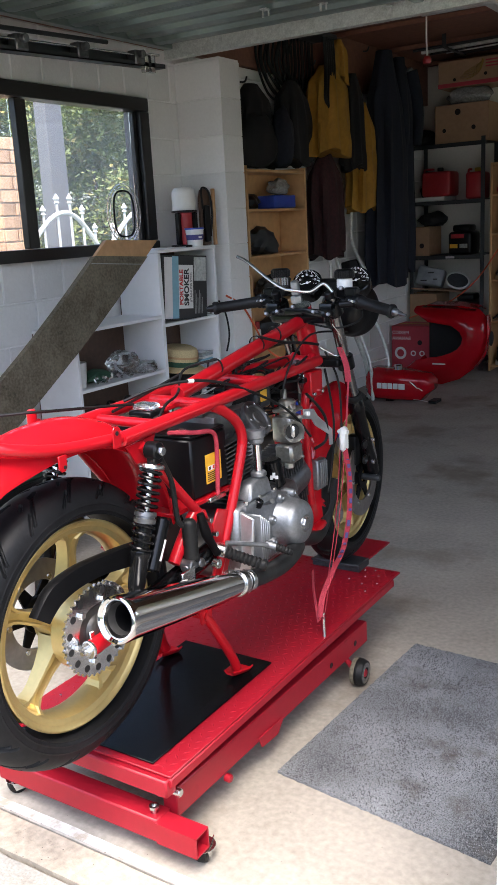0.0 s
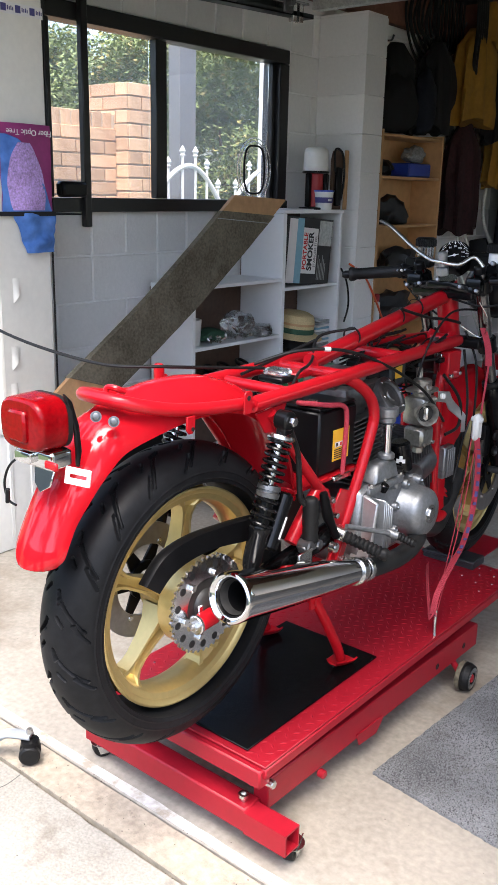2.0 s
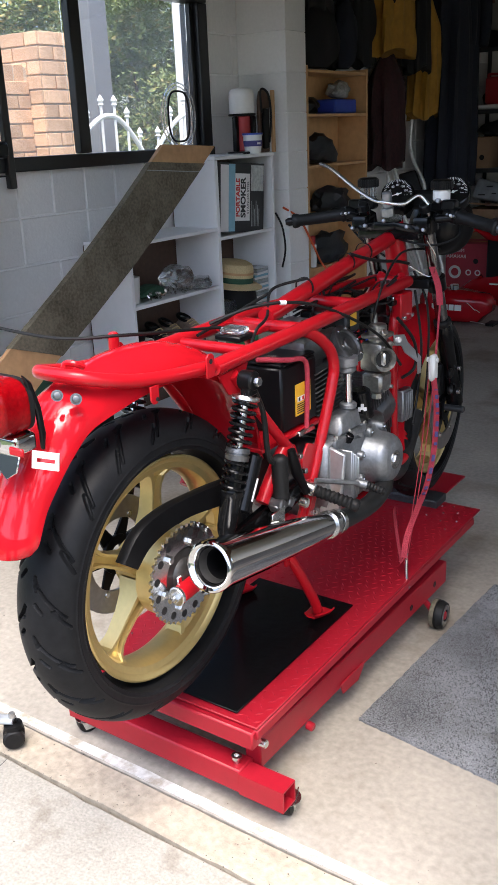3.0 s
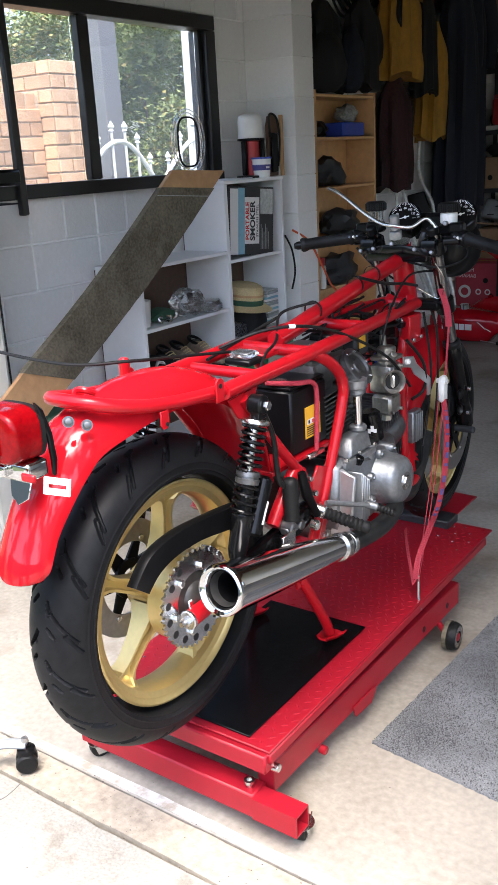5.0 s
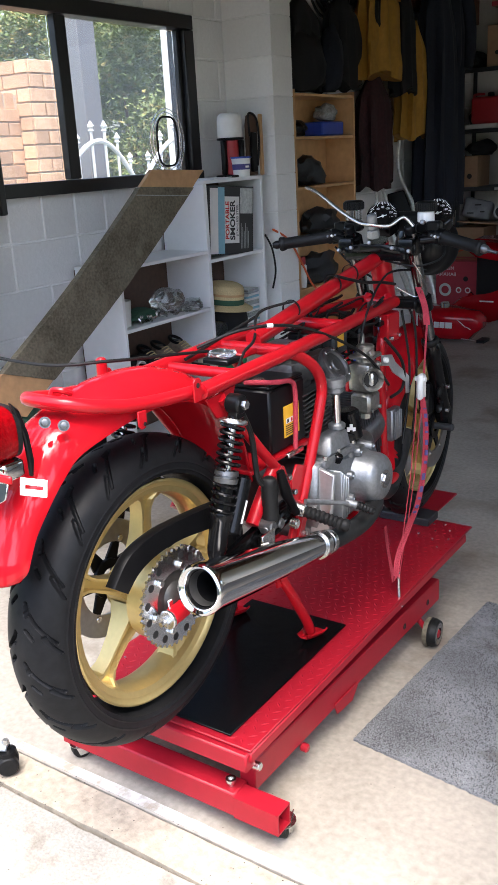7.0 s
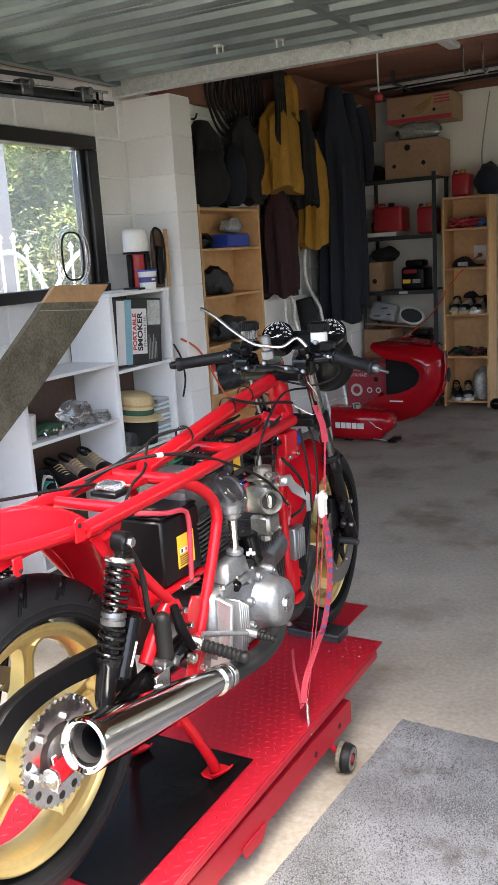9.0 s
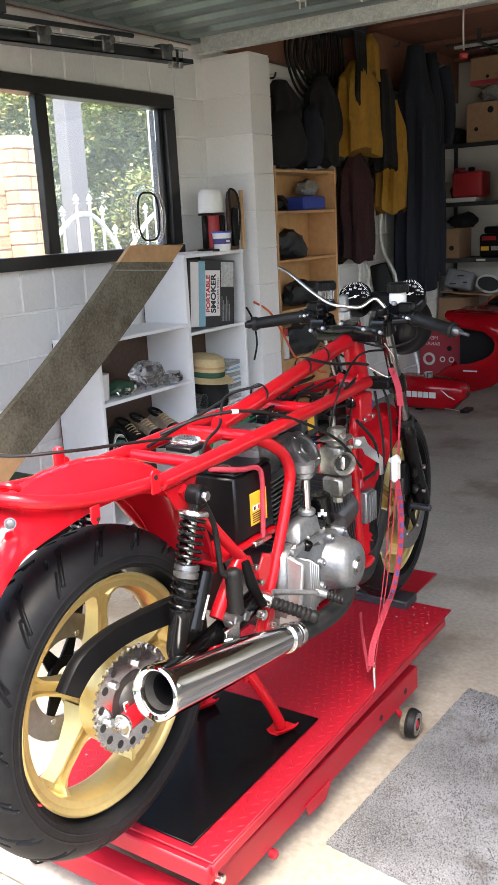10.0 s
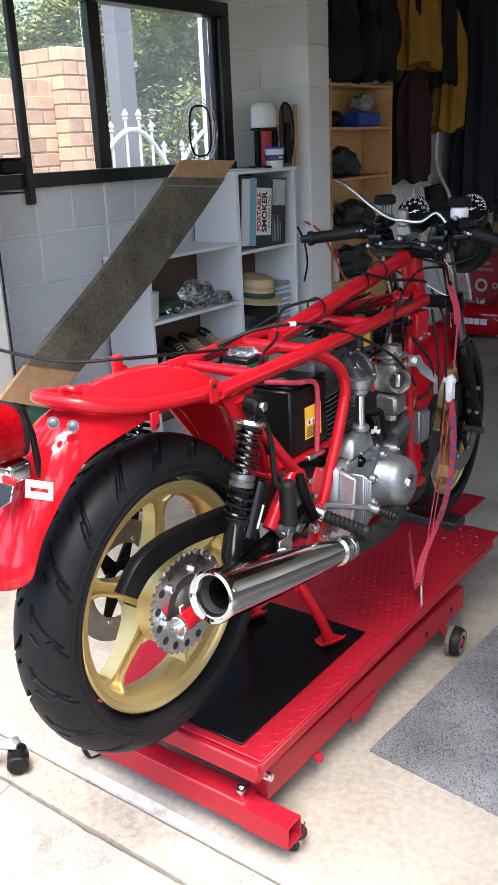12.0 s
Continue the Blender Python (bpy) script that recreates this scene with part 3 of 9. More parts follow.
# ---- the open overhead door ----
door = tagged(root("door_1", (-0.4, 2.1, 2.3), "grey ribbed steel overhead door, open under the ceiling", "garage door", "", "structure"))
rows, DY0, DY1, DZ = [], 0.80, 3.46, 2.325
prof = [(0.0, 0.0), (0.035, 0.0), (0.050, 0.020), (0.085, 0.026), (0.120, 0.020), (0.135, 0.0), (0.155, 0.0), (0.162, 0.010), (0.178, 0.010), (0.185, 0.0)]
y = DY0
while y < DY1 - 0.2:
    rows += [(y + a, DZ - b) for a, b in prof]
    y += 0.2
bm = bmesh.new()
sheet(bm, [[(-1.72, yy, zz), (1.05, yy, zz - 0.015)] for yy, zz in rows], thick=0.0015)
part("door_sheet", bm, "steel_door", door, smooth=25)
bm = boxed((-1.72, DY1 - 0.045, DZ - 0.072), (1.05, DY1 - 0.04, DZ + 0.02), 0)
box(bm, (-1.72, DY1 - 0.04, DZ - 0.072), (1.05, DY1 + 0.004, DZ - 0.067))
part("edge_rail", bm, "galv", door, "mottled galvanised steel edge rail", 0)
for x in (-1.70, -0.33, 1.0):
    part("stile", boxed((x, DY0, DZ - 0.03), (x + 0.045, DY1 - 0.05, DZ + 0.012), 0.003), "steel_door", door)
for x, yy in ((-0.86, 3.02), (-0.62, 3.10), (-0.44, 3.38)):
    bm = boxed((x - 0.016, yy - 0.02, DZ - 0.032), (x + 0.016, yy + 0.02, DZ - 0.026), 0.001)
    rod(bm, (x - 0.010, yy, DZ - 0.060), (x - 0.010, yy, DZ - 0.030), 0.005, 8)
    rod(bm, (x + 0.012, yy + 0.01, DZ - 0.055), (x + 0.012, yy + 0.01, DZ - 0.030), 0.004, 8)
    part("hinge", bm, "galv", door)
track = tagged(root("door_track", (-1.62, 2.0, 2.17), "dark steel door track with roller brackets along the wall", "door track", "", "structure"))
bm = boxed((-1.66, 0.80, 2.185), (-1.60, 3.262, 2.191), 0)
box(bm, (-1.664, 0.80, 2.185), (-1.660, 3.262, 2.25))
box(bm, (-1.604, 0.80, 2.185), (-1.600, 3.262, 2.205))
part("rail", bm, "rack_steel", track, smooth=0)
part("spring_bar", rodded((-1.66, 0.8, 2.285), (-1.66, 2.9, 2.285), 0.010, 12), "rack_steel", track, "long dark spring bar")
part("draw_rod", rodded((-1.598, 1.9, 2.232), (-1.598, 3.02, 2.232), 0.005, 10), "zinc", track, "thin bright draw rod")
for yy in (1.55, 2.25, 2.62, 3.02):
    bm = boxed((-1.645, yy, 2.19), (-1.59, yy + 0.07, 2.255), 0.006)
    rod(bm, (-1.60, yy + 0.035, 2.235), (-1.565, yy + 0.035, 2.235), 0.018, 12, 0.003)
    part("roller_bracket", bm, "alloy_dark", track)
bm = boxed((-1.63, 3.06, 2.235), (-1.58, 3.20, 2.245), 0.002)
box(bm, (-1.63, 3.10, 2.16), (-1.60, 3.13, 2.245), 0.002)
box(bm, (-1.63, 3.15, 2.16), (-1.60, 3.18, 2.245), 0.002)
part("end_stop", bm, "zinc", track)
pivot = Vector((-1.62, 3.262, 2.178))
track.matrix_basis = Matrix.Translation(pivot) @ pose(0, 0, 0, 2.3, 0, 0) @ Matrix.Translation(-pivot - Vector((0, 0, 0.007))) @ track.matrix_basis
structure("hanger", boxed((-1.64, 2.08, 2.23), (-1.60, 2.11, TOP), 0.002), "rack_steel", "steel hanger of the door track", "hanger")

# ---- motorcycle lift ----
TZ = 0.224       # top of the lift's table
XB = -0.05       # the motorcycle's middle plane
lift = root("motorcycle_lift", (XB, 1.4, 0.0), "red steel motorcycle lift with checker plate on castors", "motorcycle lift")
bm = boxed((-0.365, 0.765, TZ - 0.006), (0.150, 2.055, TZ), 0.0015)
part("deck", bm, "red_lift", lift, "red checker-plate deck")
bm = boxed((0.118, 0.765, TZ - 0.032), (0.152, 2.0, TZ - 0.007), 0.003)
part("deck_rail", bm, "red_lift", lift)
part("deck_rail", boxed((-0.366, 0.765, TZ - 0.05), (-0.332, 2.0, TZ - 0.007), 0.003), "red_lift", lift)
part("deck_end", boxed((-0.360, 0.752, TZ - 0.052), (0.146, 0.790, TZ - 0.008), 0.004), "red_lift", lift, "red end rail of the deck")
bm = bmesh.new()
for i in range(22):
    for j in range(52):
        x, y = -0.355 + i * 0.0235 + 0.012 * (j % 2), 0.785 + j * 0.0245
        if x > 0.142 or (-0.205 < x < 0.088 and y < 1.31):
            continue
        a = radians(45 if (i + j) % 2 else -45)
        c, s = math.cos(a), math.sin(a)
        vs = [bm.verts.new((x + c * u - s * v, y + s * u + c * v, TZ + h)) for u, v, h in ((-0.010, 0, 0.0), (0, -0.0032, 0.0), (0.010, 0, 0.0), (0, 0.0032, 0.0), (0, 0, 0.0016))]
        for k in range(4):
            bm.faces.new((vs[k], vs[(k + 1) % 4], vs[4]))
tagged(part("tread_pattern", bm, "red_lift", lift), kind="stuff")
for x, y in ((-0.324, 0.912), (0.12, 1.93), (0.10, 1.99), (0.075, 1.91), (0.06, 1.97), (0.035, 2.02), (0.11, 1.86), (0.02, 1.93), (0.07, 2.03)):
    part("stud", turned([(0, 0.0035), (0.0015, 0.003), (0.002, 0)], (x, y, TZ), (0, 0, 1), 8), "zinc", lift)
part("wheel_channel", boxed((-0.110, 2.060, TZ - 0.010), (0.000, 2.315, TZ - 0.004), 0.002), "red_lift", lift)
part("wheel_tray", boxed((-0.150, 1.985, TZ + 0.0005), (0.030, 2.066, TZ + 0.028), 0.003), "rack_steel", lift, "dark steel tray under the front wheel")
part("tray_lip", boxed((-0.152, 1.978, TZ + 0.020), (0.032, 1.984, TZ + 0.029), 0.002), "rack_steel", lift)
# base frame


def hexa(corners, bevel=0.003):
    """A block from its eight corners: four below, four above, each going round."""
    bm = bmesh.new()
    v = [bm.verts.new(c) for c in corners]
    for f in ((3, 2, 1, 0), (4, 5, 6, 7), (0, 1, 5, 4), (1, 2, 6, 5), (2, 3, 7, 6), (3, 0, 4, 7)):
        bm.faces.new([v[k] for k in f])
    if bevel:
        bmesh.ops.bevel(bm, geom=bm.edges[:], offset=bevel, segments=1, affect="EDGES")
    return bm


for near, far in (((0.085, 0.127), (0.108, 0.150)), ((-0.345, -0.303), (-0.368, -0.326))):
    part("side_beam", hexa([(near[0], 0.808, 0.082), (near[1], 0.808, 0.082), (far[1], 1.785, 0.089), (far[0], 1.785, 0.089),
                            (near[0], 0.808, 0.158), (near[1], 0.808, 0.158), (far[1], 1.785, 0.159), (far[0], 1.785, 0.159)]), "red_lift", lift)
part("foot_plate", plated([(0.1355, 1.145, 0.10), (0.1355, 1.158, 0.066), (0.1375, 1.235, 0.062), (0.1385, 1.262, 0.090), (0.1385, 1.262, 0.10)], 0.004, 0.001), "red_lift", lift)


def square_tube(lo, hi, wall=0.004):
    """An open-ended square tube along x."""
    bm = bmesh.new()
    (x0, y0, z0), (x1, y1, z1) = lo, hi
    box(bm, (x0, y0, z0), (x1, y1, z0 + wall))
    box(bm, (x0, y0, z1 - wall), (x1, y1, z1))
    box(bm, (x0, y0, z0 + wall), (x1, y0 + wall, z1 - wall))
    box(bm, (x0, y1 - wall, z0 + wall), (x1, y1, z1 - wall))
    return bm


part("cross_beam", boxed((-0.410, 0.752, 0.046), (0.109, 0.807, 0.106), 0.004), "red_lift", lift, "red rear cross beam")
part("cross_beam_end", square_tube((0.110, 0.746, 0.052), (0.222, 0.795, 0.104)), "red_lift", lift, "open square tube end", 0)
part("front_beam", boxed((-0.33, 1.72, 0.09), (0.105, 1.775, 0.15), 0.004), "red_lift", lift)
for x in (-0.20, 0.06):
    part("scissor_arm", boxed((x - 0.012, 0.95, 0.12), (x + 0.012, 1.75, 0.165), 0.004), "red_lift", lift)
bm = rodded((0.06, 0.792, 0.168), (0.155, 0.792, 0.168), 0.010, 12, 0.002)
rod(bm, (0.087, 0.774, 0.106), (0.087, 0.774, 0.118), 0.007, 10, 0.001)
lathe(bm, [(0.0, 0.006), (0.0, 0.012), (0.007, 0.012), (0.007, 0.006)], (0.087, 0.774, 0.118), (0, 0, 1), 16, True)
part("hinge_pin", bm, "zinc", lift)
part("hinge_lug", plated([(0.10, 0.770, 0.155), (0.10, 0.84, 0.155), (0.10, 0.83, 0.19), (0.10, 0.785, 0.19)], 0.012, 0.002), "red_lift", lift)
part("stub", rodded((0.128, 1.00, 0.074), (0.147, 1.00, 0.072), 0.011, 12, 0.003), "red_lift", lift)


def castor(at, turn, r=0.032, name="castor"):
    x, y = at
    c = part(name, turned([(-0.013, 0), (-0.013, r * 0.75), (-0.011, r * 0.95), (-0.006, r), (0.006, r), (0.011, r * 0.95), (0.013, r * 0.75), (0.013, 0)],
                          (x, y, r), (math.cos(turn), math.sin(turn), 0), 24), "rubber", lift)
    s = Vector((math.cos(turn), math.sin(turn), 0))
    bm = bmesh.new()
    for k in (-1, 1):
        p = Vector((x, y, r)) + s * 0.017 * k
        f = Vector((-s.y, s.x, 0))
        plate(bm, [p - f * 0.012 - Vector((0, 0, 0.012)), p + f * 0.012 - Vector((0, 0, 0.012)), p + f * 0.030 + Vector((0, 0, 0.018)), p - f * 0.022 + Vector((0, 0, 0.018))], 0.0025)
    rod(bm, (x, y, r + 0.014), (x, y, 0.040), 0.030, 16)
    rod(bm, (x, y, 0.040), (x, y, 0.056), 0.012, 12)
    part("fork", bm, "zinc", c)
    return c


castor((0.195, 0.805), radians(20), 0.027)
castor((-0.378, 0.782), radians(-25), 0.027)
side = part("side_wheel", turned([(-0.020, 0), (-0.020, 0.0365), (-0.018, 0.0385), (-0.004, 0.0425), (-0.003, 0.0385), (0.003, 0.0385), (0.004, 0.0425), (0.016, 0.0385), (0.020, 0.0365), (0.020, 0.018), (0.016, 0.016), (0.016, 0)], (0.176, 1.672, 0.043), (1, 0.05, 0), 28), "rubber", lift, "black twin wheel on the beam's side")
part("worn_tread", turned([(-0.0185, 0.0412), (-0.016, 0.0428), (-0.006, 0.0432), (-0.0045, 0.0424)], (0.176, 1.672, 0.043), (1, 0.05, 0), 28), "old_mat", side, "dusty worn tread band")
part("rim_ring", turned([(0.0205, 0.018), (0.021, 0.020), (0.021, 0.030), (0.0205, 0.032)], (0.176, 1.672, 0.043), (1, 0.05, 0), 28), "zinc", side)
part("hub", turned([(0, 0), (0, 0.013), (0.004, 0.011), (0.006, 0)], (0.193, 1.672, 0.043), (1, 0.05, 0), 14), "red_lift", side)
part("axle", rodded((0.138, 1.655, 0.085), (0.160, 1.670, 0.045), 0.009, 12), "red_lift", side)
for yy, xx, zz in ((1.545, 0.1450, 0.118), (1.70, 0.1485, 0.120)):
    part("hole", turned([(0.0, 0.0), (0.0, 0.009), (0.0008, 0.009), (0.001, 0.007), (-0.004, 0.006), (-0.004, 0)], (xx, yy, zz), (1, 0, 0), 16), "pipe_black", lift)
mat_ob = tagged(part("rubber_mat", boxed((-0.205, 0.782, TZ + 0.002), (0.088, 1.306, TZ + 0.006), 0.001), "rubber_mat"), "thin black rubber mat lying on the lift deck", "mat")

# ---- motorcycle ----
bike = root("motorcycle", (XB, 1.4, TZ), "partly stripped red motorcycle with gold cast wheels on its centre stand", "motorcycle")


def P(d, y, z):
    """A place on the motorcycle: d to the side of its middle plane. On its stand the tail sits a little forward and low."""
    k = min(1.0, max(0.0, (1.75 - y) / 0.55))
    return Vector((XB + d, y + 0.026 * k, z - 0.012 * k))


def E(d, y, z):
    return Vector((XB + d, y, z))


def fork_line(d, z):
    return Vector((XB + d, 1.838 + (1.105 - z) * 0.436, z))


def tread_cell(across, cols, period, half_cut, depth):
    """Depth of the grooves over one repeat of the tread; across holds (fraction of the half width, arc length) of the profile."""
    lines = []
    for side, shift in ((1, 0.0), (-1, 0.5)):
        q = np.linspace(0, 1, 90)
        for s, t in ((np.interp(q, [0, 0.12, 0.22], [0.20, 0.03, 0.0]) + 0.62 * np.clip(q - 0.22, 0, 1) / 0.78, 0.05 + 0.05 * (1 - q) ** 6 + 0.50 * np.clip((q - 0.16) / 0.84, 0, 1) ** 1.5),
                     (0.52 + 0.30 * q, 0.36 + 0.26 * q ** 1.1), (0.44 + 0.12 * q, 0.11 + 0.09 * q)):
            for turn in (-2, -1, 0, 1):
                lines.append(np.stack([(s + shift + turn) * period, side * np.interp(t, [a for a, _ in across if a >= 0], [b for a, b in across if a >= 0])], 1))
    pts = np.concatenate(lines)
    out = np.zeros((cols, len(across)))
    for j, (f, w) in enumerate(across):
        near = pts[np.abs(pts[:, 1] - w) < 0.006]
        if abs(f) > 0.75 or not len(near):
            continue
        ds = (np.arange(cols) / cols * period)[:, None] - near[None, :, 0]
        d = np.sqrt(ds ** 2 + (w - near[None, :, 1]) ** 2).min(1)
        out[:, j] = depth * np.clip((half_cut - d) / 0.0014, 0, 1)
    return out


def tyre_mesh(c, rim, crown, half, repeats, cols, across_n):
    """A round tyre with sickle-shaped grooves cut into its tread."""
    prof, fr = [], np.linspace(-1, 1, across_n)
    for t in fr:
        a = t * radians(118)
        w, h = math.sin(a), math.cos(a)
        r = rim + (crown - rim) * (0.44 + 0.56 * h if h > 0 else 0.44 + 0.47 * h)
        ridge = 0.0012 * math.exp(-((abs(t) - 0.74) / 0.012) ** 2) + 0.0014 * math.exp(-((abs(t) - 0.90) / 0.015) ** 2)
        prof.append((math.copysign(ridge, t) + half * (w if abs(a) < math.pi / 2 else math.copysign(0.62 + 0.38 * abs(w), w)), r))
    arc = np.concatenate([[0], np.cumsum([math.dist(p, q) for p, q in zip(prof, prof[1:])])])
    arc -= arc[across_n // 2]
    cell = tread_cell(list(zip(fr, arc)), cols, 2 * math.pi * crown / repeats, 0.0038, 0.0075)
    n, m = repeats * cols, across_n
    verts, faces = [], []
    for i in range(n):
        ca, sa = math.cos(2 * math.pi * i / n), math.sin(2 * math.pi * i / n)
        for (x, r), cut in zip(prof, cell[i % cols]):
            verts.append((x * (1 - cut * 4), (r - cut) * ca, (r - cut) * sa))
    for i in range(n):
        a, b = i * m, ((i + 1) % n) * m
        faces += [(a + j, a + j + 1, b + j + 1, b + j) for j in range(m - 1)]
        faces.append((a + m - 1, a, b, b + m - 1))
    me = bpy.data.meshes.new("tyre")
    me.from_pydata(verts, [], faces)
    me.transform(Matrix.Translation(c))
    me.materials.append(M["tyre"])
    me.shade_smooth()
    me.set_sharp_from_angle(angle=radians(32))
    return me


def cast_wheel(name, c, rim_r, crown, half, rim_half, start, label, tread):
    c = Vector(c)
    prof = [(-rim_half, rim_r), (-rim_half, rim_r - 0.010), (-rim_half + 0.005, rim_r - 0.013), (-rim_half + 0.008, rim_r - 0.024), (-rim_half * 0.35, rim_r - 0.034), (rim_half * 0.35, rim_r - 0.034),
            (rim_half - 0.010, rim_r - 0.026), (rim_half - 0.006, rim_r - 0.014), (rim_half - 0.001, rim_r - 0.010), (rim_half + 0.002, rim_r - 0.003), (rim_half, rim_r + 0.001), (rim_half - 0.005, rim_r + 0.001), (rim_half - 0.006, rim_r - 0.010),
            (0.0, rim_r - 0.024), (-rim_half + 0.006, rim_r - 0.010), (-rim_half + 0.005, rim_r + 0.001)]
    w = part(name, turned(prof, c, (1, 0, 0), 96, True), "gold", bike, label, 30)
    for k in range(5):
        a = radians(start + 72 * k)
        u = Vector((0, math.cos(a), math.sin(a)))
        v = Vector((0, -math.sin(a), math.cos(a)))
        bm = bmesh.new()

        def ring(r, wide, thick, web):
            return [c + u * r + v * s * wide + Vector((t, 0, 0)) for s, t in ((-1, -thick), (-0.62, -thick), (-0.5, -web), (0.5, -web), (0.62, -thick), (1, -thick), (1, thick), (0.62, thick), (0.5, web), (-0.5, web), (-0.62, thick), (-1, thick))]
        sheet(bm, [ring(r, wd, th, wb) for r, wd, th, wb in ((0.045, 0.030, 0.032, 0.028), (0.075, 0.019, 0.023, 0.010), (0.11, 0.0145, 0.018, 0.005), (0.15, 0.0130, 0.016, 0.004),
                                                          (rim_r - 0.062, 0.0145, 0.016, 0.005), (rim_r - 0.045, 0.021, 0.018, 0.009), (rim_r - 0.031, 0.040, 0.024, 0.022))], True)
        part("spoke", bm, "gold", w, smooth=20)
    hub = [(-0.06, 0.0), (-0.06, 0.035), (-0.045, 0.05), (0.0, 0.047), (0.030, 0.058), (0.040, 0.070), (0.044, 0.070), (0.044, 0.0)]
    part("hub", turned(hub, c, (1, 0, 0), 40), "gold", w)
    ob = new("tyre", tyre_mesh(c, rim_r - 0.006, crown, half, *tread))
    ob.parent, ob.matrix_parent_inverse = w, place(w).inverted()
    ob["label"] = "black road tyre with curved tread grooves"
    return w


RW, FW = P(0, 0.672, 0.598), Vector((XB, 2.045, 0.552))
rear = cast_wheel("rear_wheel", RW, 0.2275, 0.314, 0.066, 0.044, 81, "gold five-spoke cast rear wheel", (18, 68, 141))
front = cast_wheel("front_wheel", FW, 0.216, 0.297, 0.050, 0.036, 70, "gold five-spoke cast front wheel", (15, 48, 81))


def brake_disc(at, r, parent):
    bm = turned([(-0.003, r * 0.62), (-0.003, r), (0.003, r), (0.003, r * 0.62)], at, (1, 0, 0), 48, True)
    disc = part("brake_disc", bm, "steel_disc", parent, smooth=30)
    part("carrier", turned([(-0.004, 0.022), (-0.004, 0.042), (0.004, 0.042), (0.004, 0.022)], at, (1, 0, 0), 32, True), "satin_black", disc)
    for k in range(6):
        a = 2 * math.pi * k / 6
        u = Vector((0, math.cos(a), math.sin(a)))
        v = Vector((0, -math.sin(a), math.cos(a)))
        c0 = Vector(at) - Vector((0.003, 0, 0))
        part("carrier_arm", plated([c0 + u * 0.036 - v * 0.017, c0 + u * 0.036 + v * 0.017, c0 + u * r * 0.70 + v * 0.009, c0 + u * r * 0.70 - v * 0.009], 0.006, 0.001), "satin_black", disc)
        part("rivet", rodded(Vector(at) + u * r * 0.69 - Vector((0.006, 0, 0)), Vector(at) + u * r * 0.69 + Vector((0.006, 0, 0)), 0.007, 10, 0.001), "zinc", disc)


brake_disc(RW + Vector((-0.085, 0, 0)), 0.125, rear)
brake_disc(FW + Vector((-0.070, 0, 0)), 0.135, front)
brake_disc(FW + Vector((0.070, 0, 0)), 0.135, front)
front.matrix_basis = Matrix.Translation(FW) @ pose(0, 0, 0, 0, 0, 4) @ Matrix.Translation(-FW)

# worn raised lettering on the tyre wall, as plain bars
for a0, count in ((250, 9), (330, 7), (95, 8)):
    for k in range(count):
        a = radians(a0 + 3.4 * k)
        if k == count // 2:
            continue
        u, v = Vector((0, math.cos(a), math.sin(a))), Vector((0, -math.sin(a), math.cos(a)))
        c = RW + u * 0.253 + Vector((0.0618, 0, 0))
        part("raised_bar", hexa([c + u * s * 0.009 + v * t * (0.0045 if k % 2 else 0.0025) + Vector((h, 0, 0)) for h in (-0.004, 0.0012) for s, t in ((-1, -1), (1, -1), (1, 1), (-1, 1))], 0), "tyre", rear, smooth=0)

# sprocket with teeth, lightening holes and bolts
SP = RW + Vector((0.088, 0.001, 0.0))
bm, n, R0 = bmesh.new(), 40, 0.101
outer = []
for k in range(n):
    for f, r in ((0.0, R0 - 0.0065), (0.22, R0 - 0.005), (0.36, R0 - 0.0008), (0.5, R0), (0.64, R0 - 0.0008), (0.78, R0 - 0.005)):
        a = 2 * math.pi * (k + f) / n
        outer.append((r * math.cos(a), r * math.sin(a)))
cnt = len(outer)
for sx in (-0.003, 0.003):
    ring_o = [bm.verts.new(SP + Vector((sx, y, z))) for y, z in outer]
    ring_i = [bm.verts.new(SP + Vector((sx, 0.055 * y / math.hypot(y, z), 0.055 * z / math.hypot(y, z)))) for y, z in outer]
    for k in range(cnt):
        bm.faces.new((ring_o[k], ring_o[(k + 1) % cnt], ring_i[(k + 1) % cnt], ring_i[k]))
bm.verts.ensure_lookup_table()
for k in range(cnt):
    bm.faces.new((bm.verts[k], bm.verts[(k + 1) % cnt], bm.verts[2 * cnt + (k + 1) % cnt], bm.verts[2 * cnt + k]))
    bm.faces.new((bm.verts[cnt + k], bm.verts[cnt + (k + 1) % cnt], bm.verts[3 * cnt + (k + 1) % cnt], bm.verts[3 * cnt + k]))
sprocket = part("sprocket", bm, "bright_steel", rear, "bright zinc-plated rear sprocket", 25)
part("sprocket_hub", turned([(-0.050, 0.0), (-0.050, 0.080), (-0.045, 0.089), (-0.006, 0.0915), (-0.0035, 0.088), (-0.0035, 0.0)], SP, (1, 0, 0), 40), "gold", rear)
part("hub_boss", turned([(-0.003, 0.0), (-0.003, 0.054), (0.001, 0.052), (0.001, 0.034), (0.006, 0.030), (0.014, 0.02), (0.014, 0)], SP, (1, 0, 0), 40), "dark_steel", rear)
for k in range(15):
    a = 2 * math.pi * k / 15
    bm = turned([(0.0030, 0.0082), (0.0034, 0.0080), (0.0034, 0.0072), (0.0031, 0.0070), (0.0031, 0)], SP + Vector((0, 0.083 * math.cos(a), 0.083 * math.sin(a))), (1, 0, 0), 12)
    part("lightening_hole", bm, "pipe_black", rear)
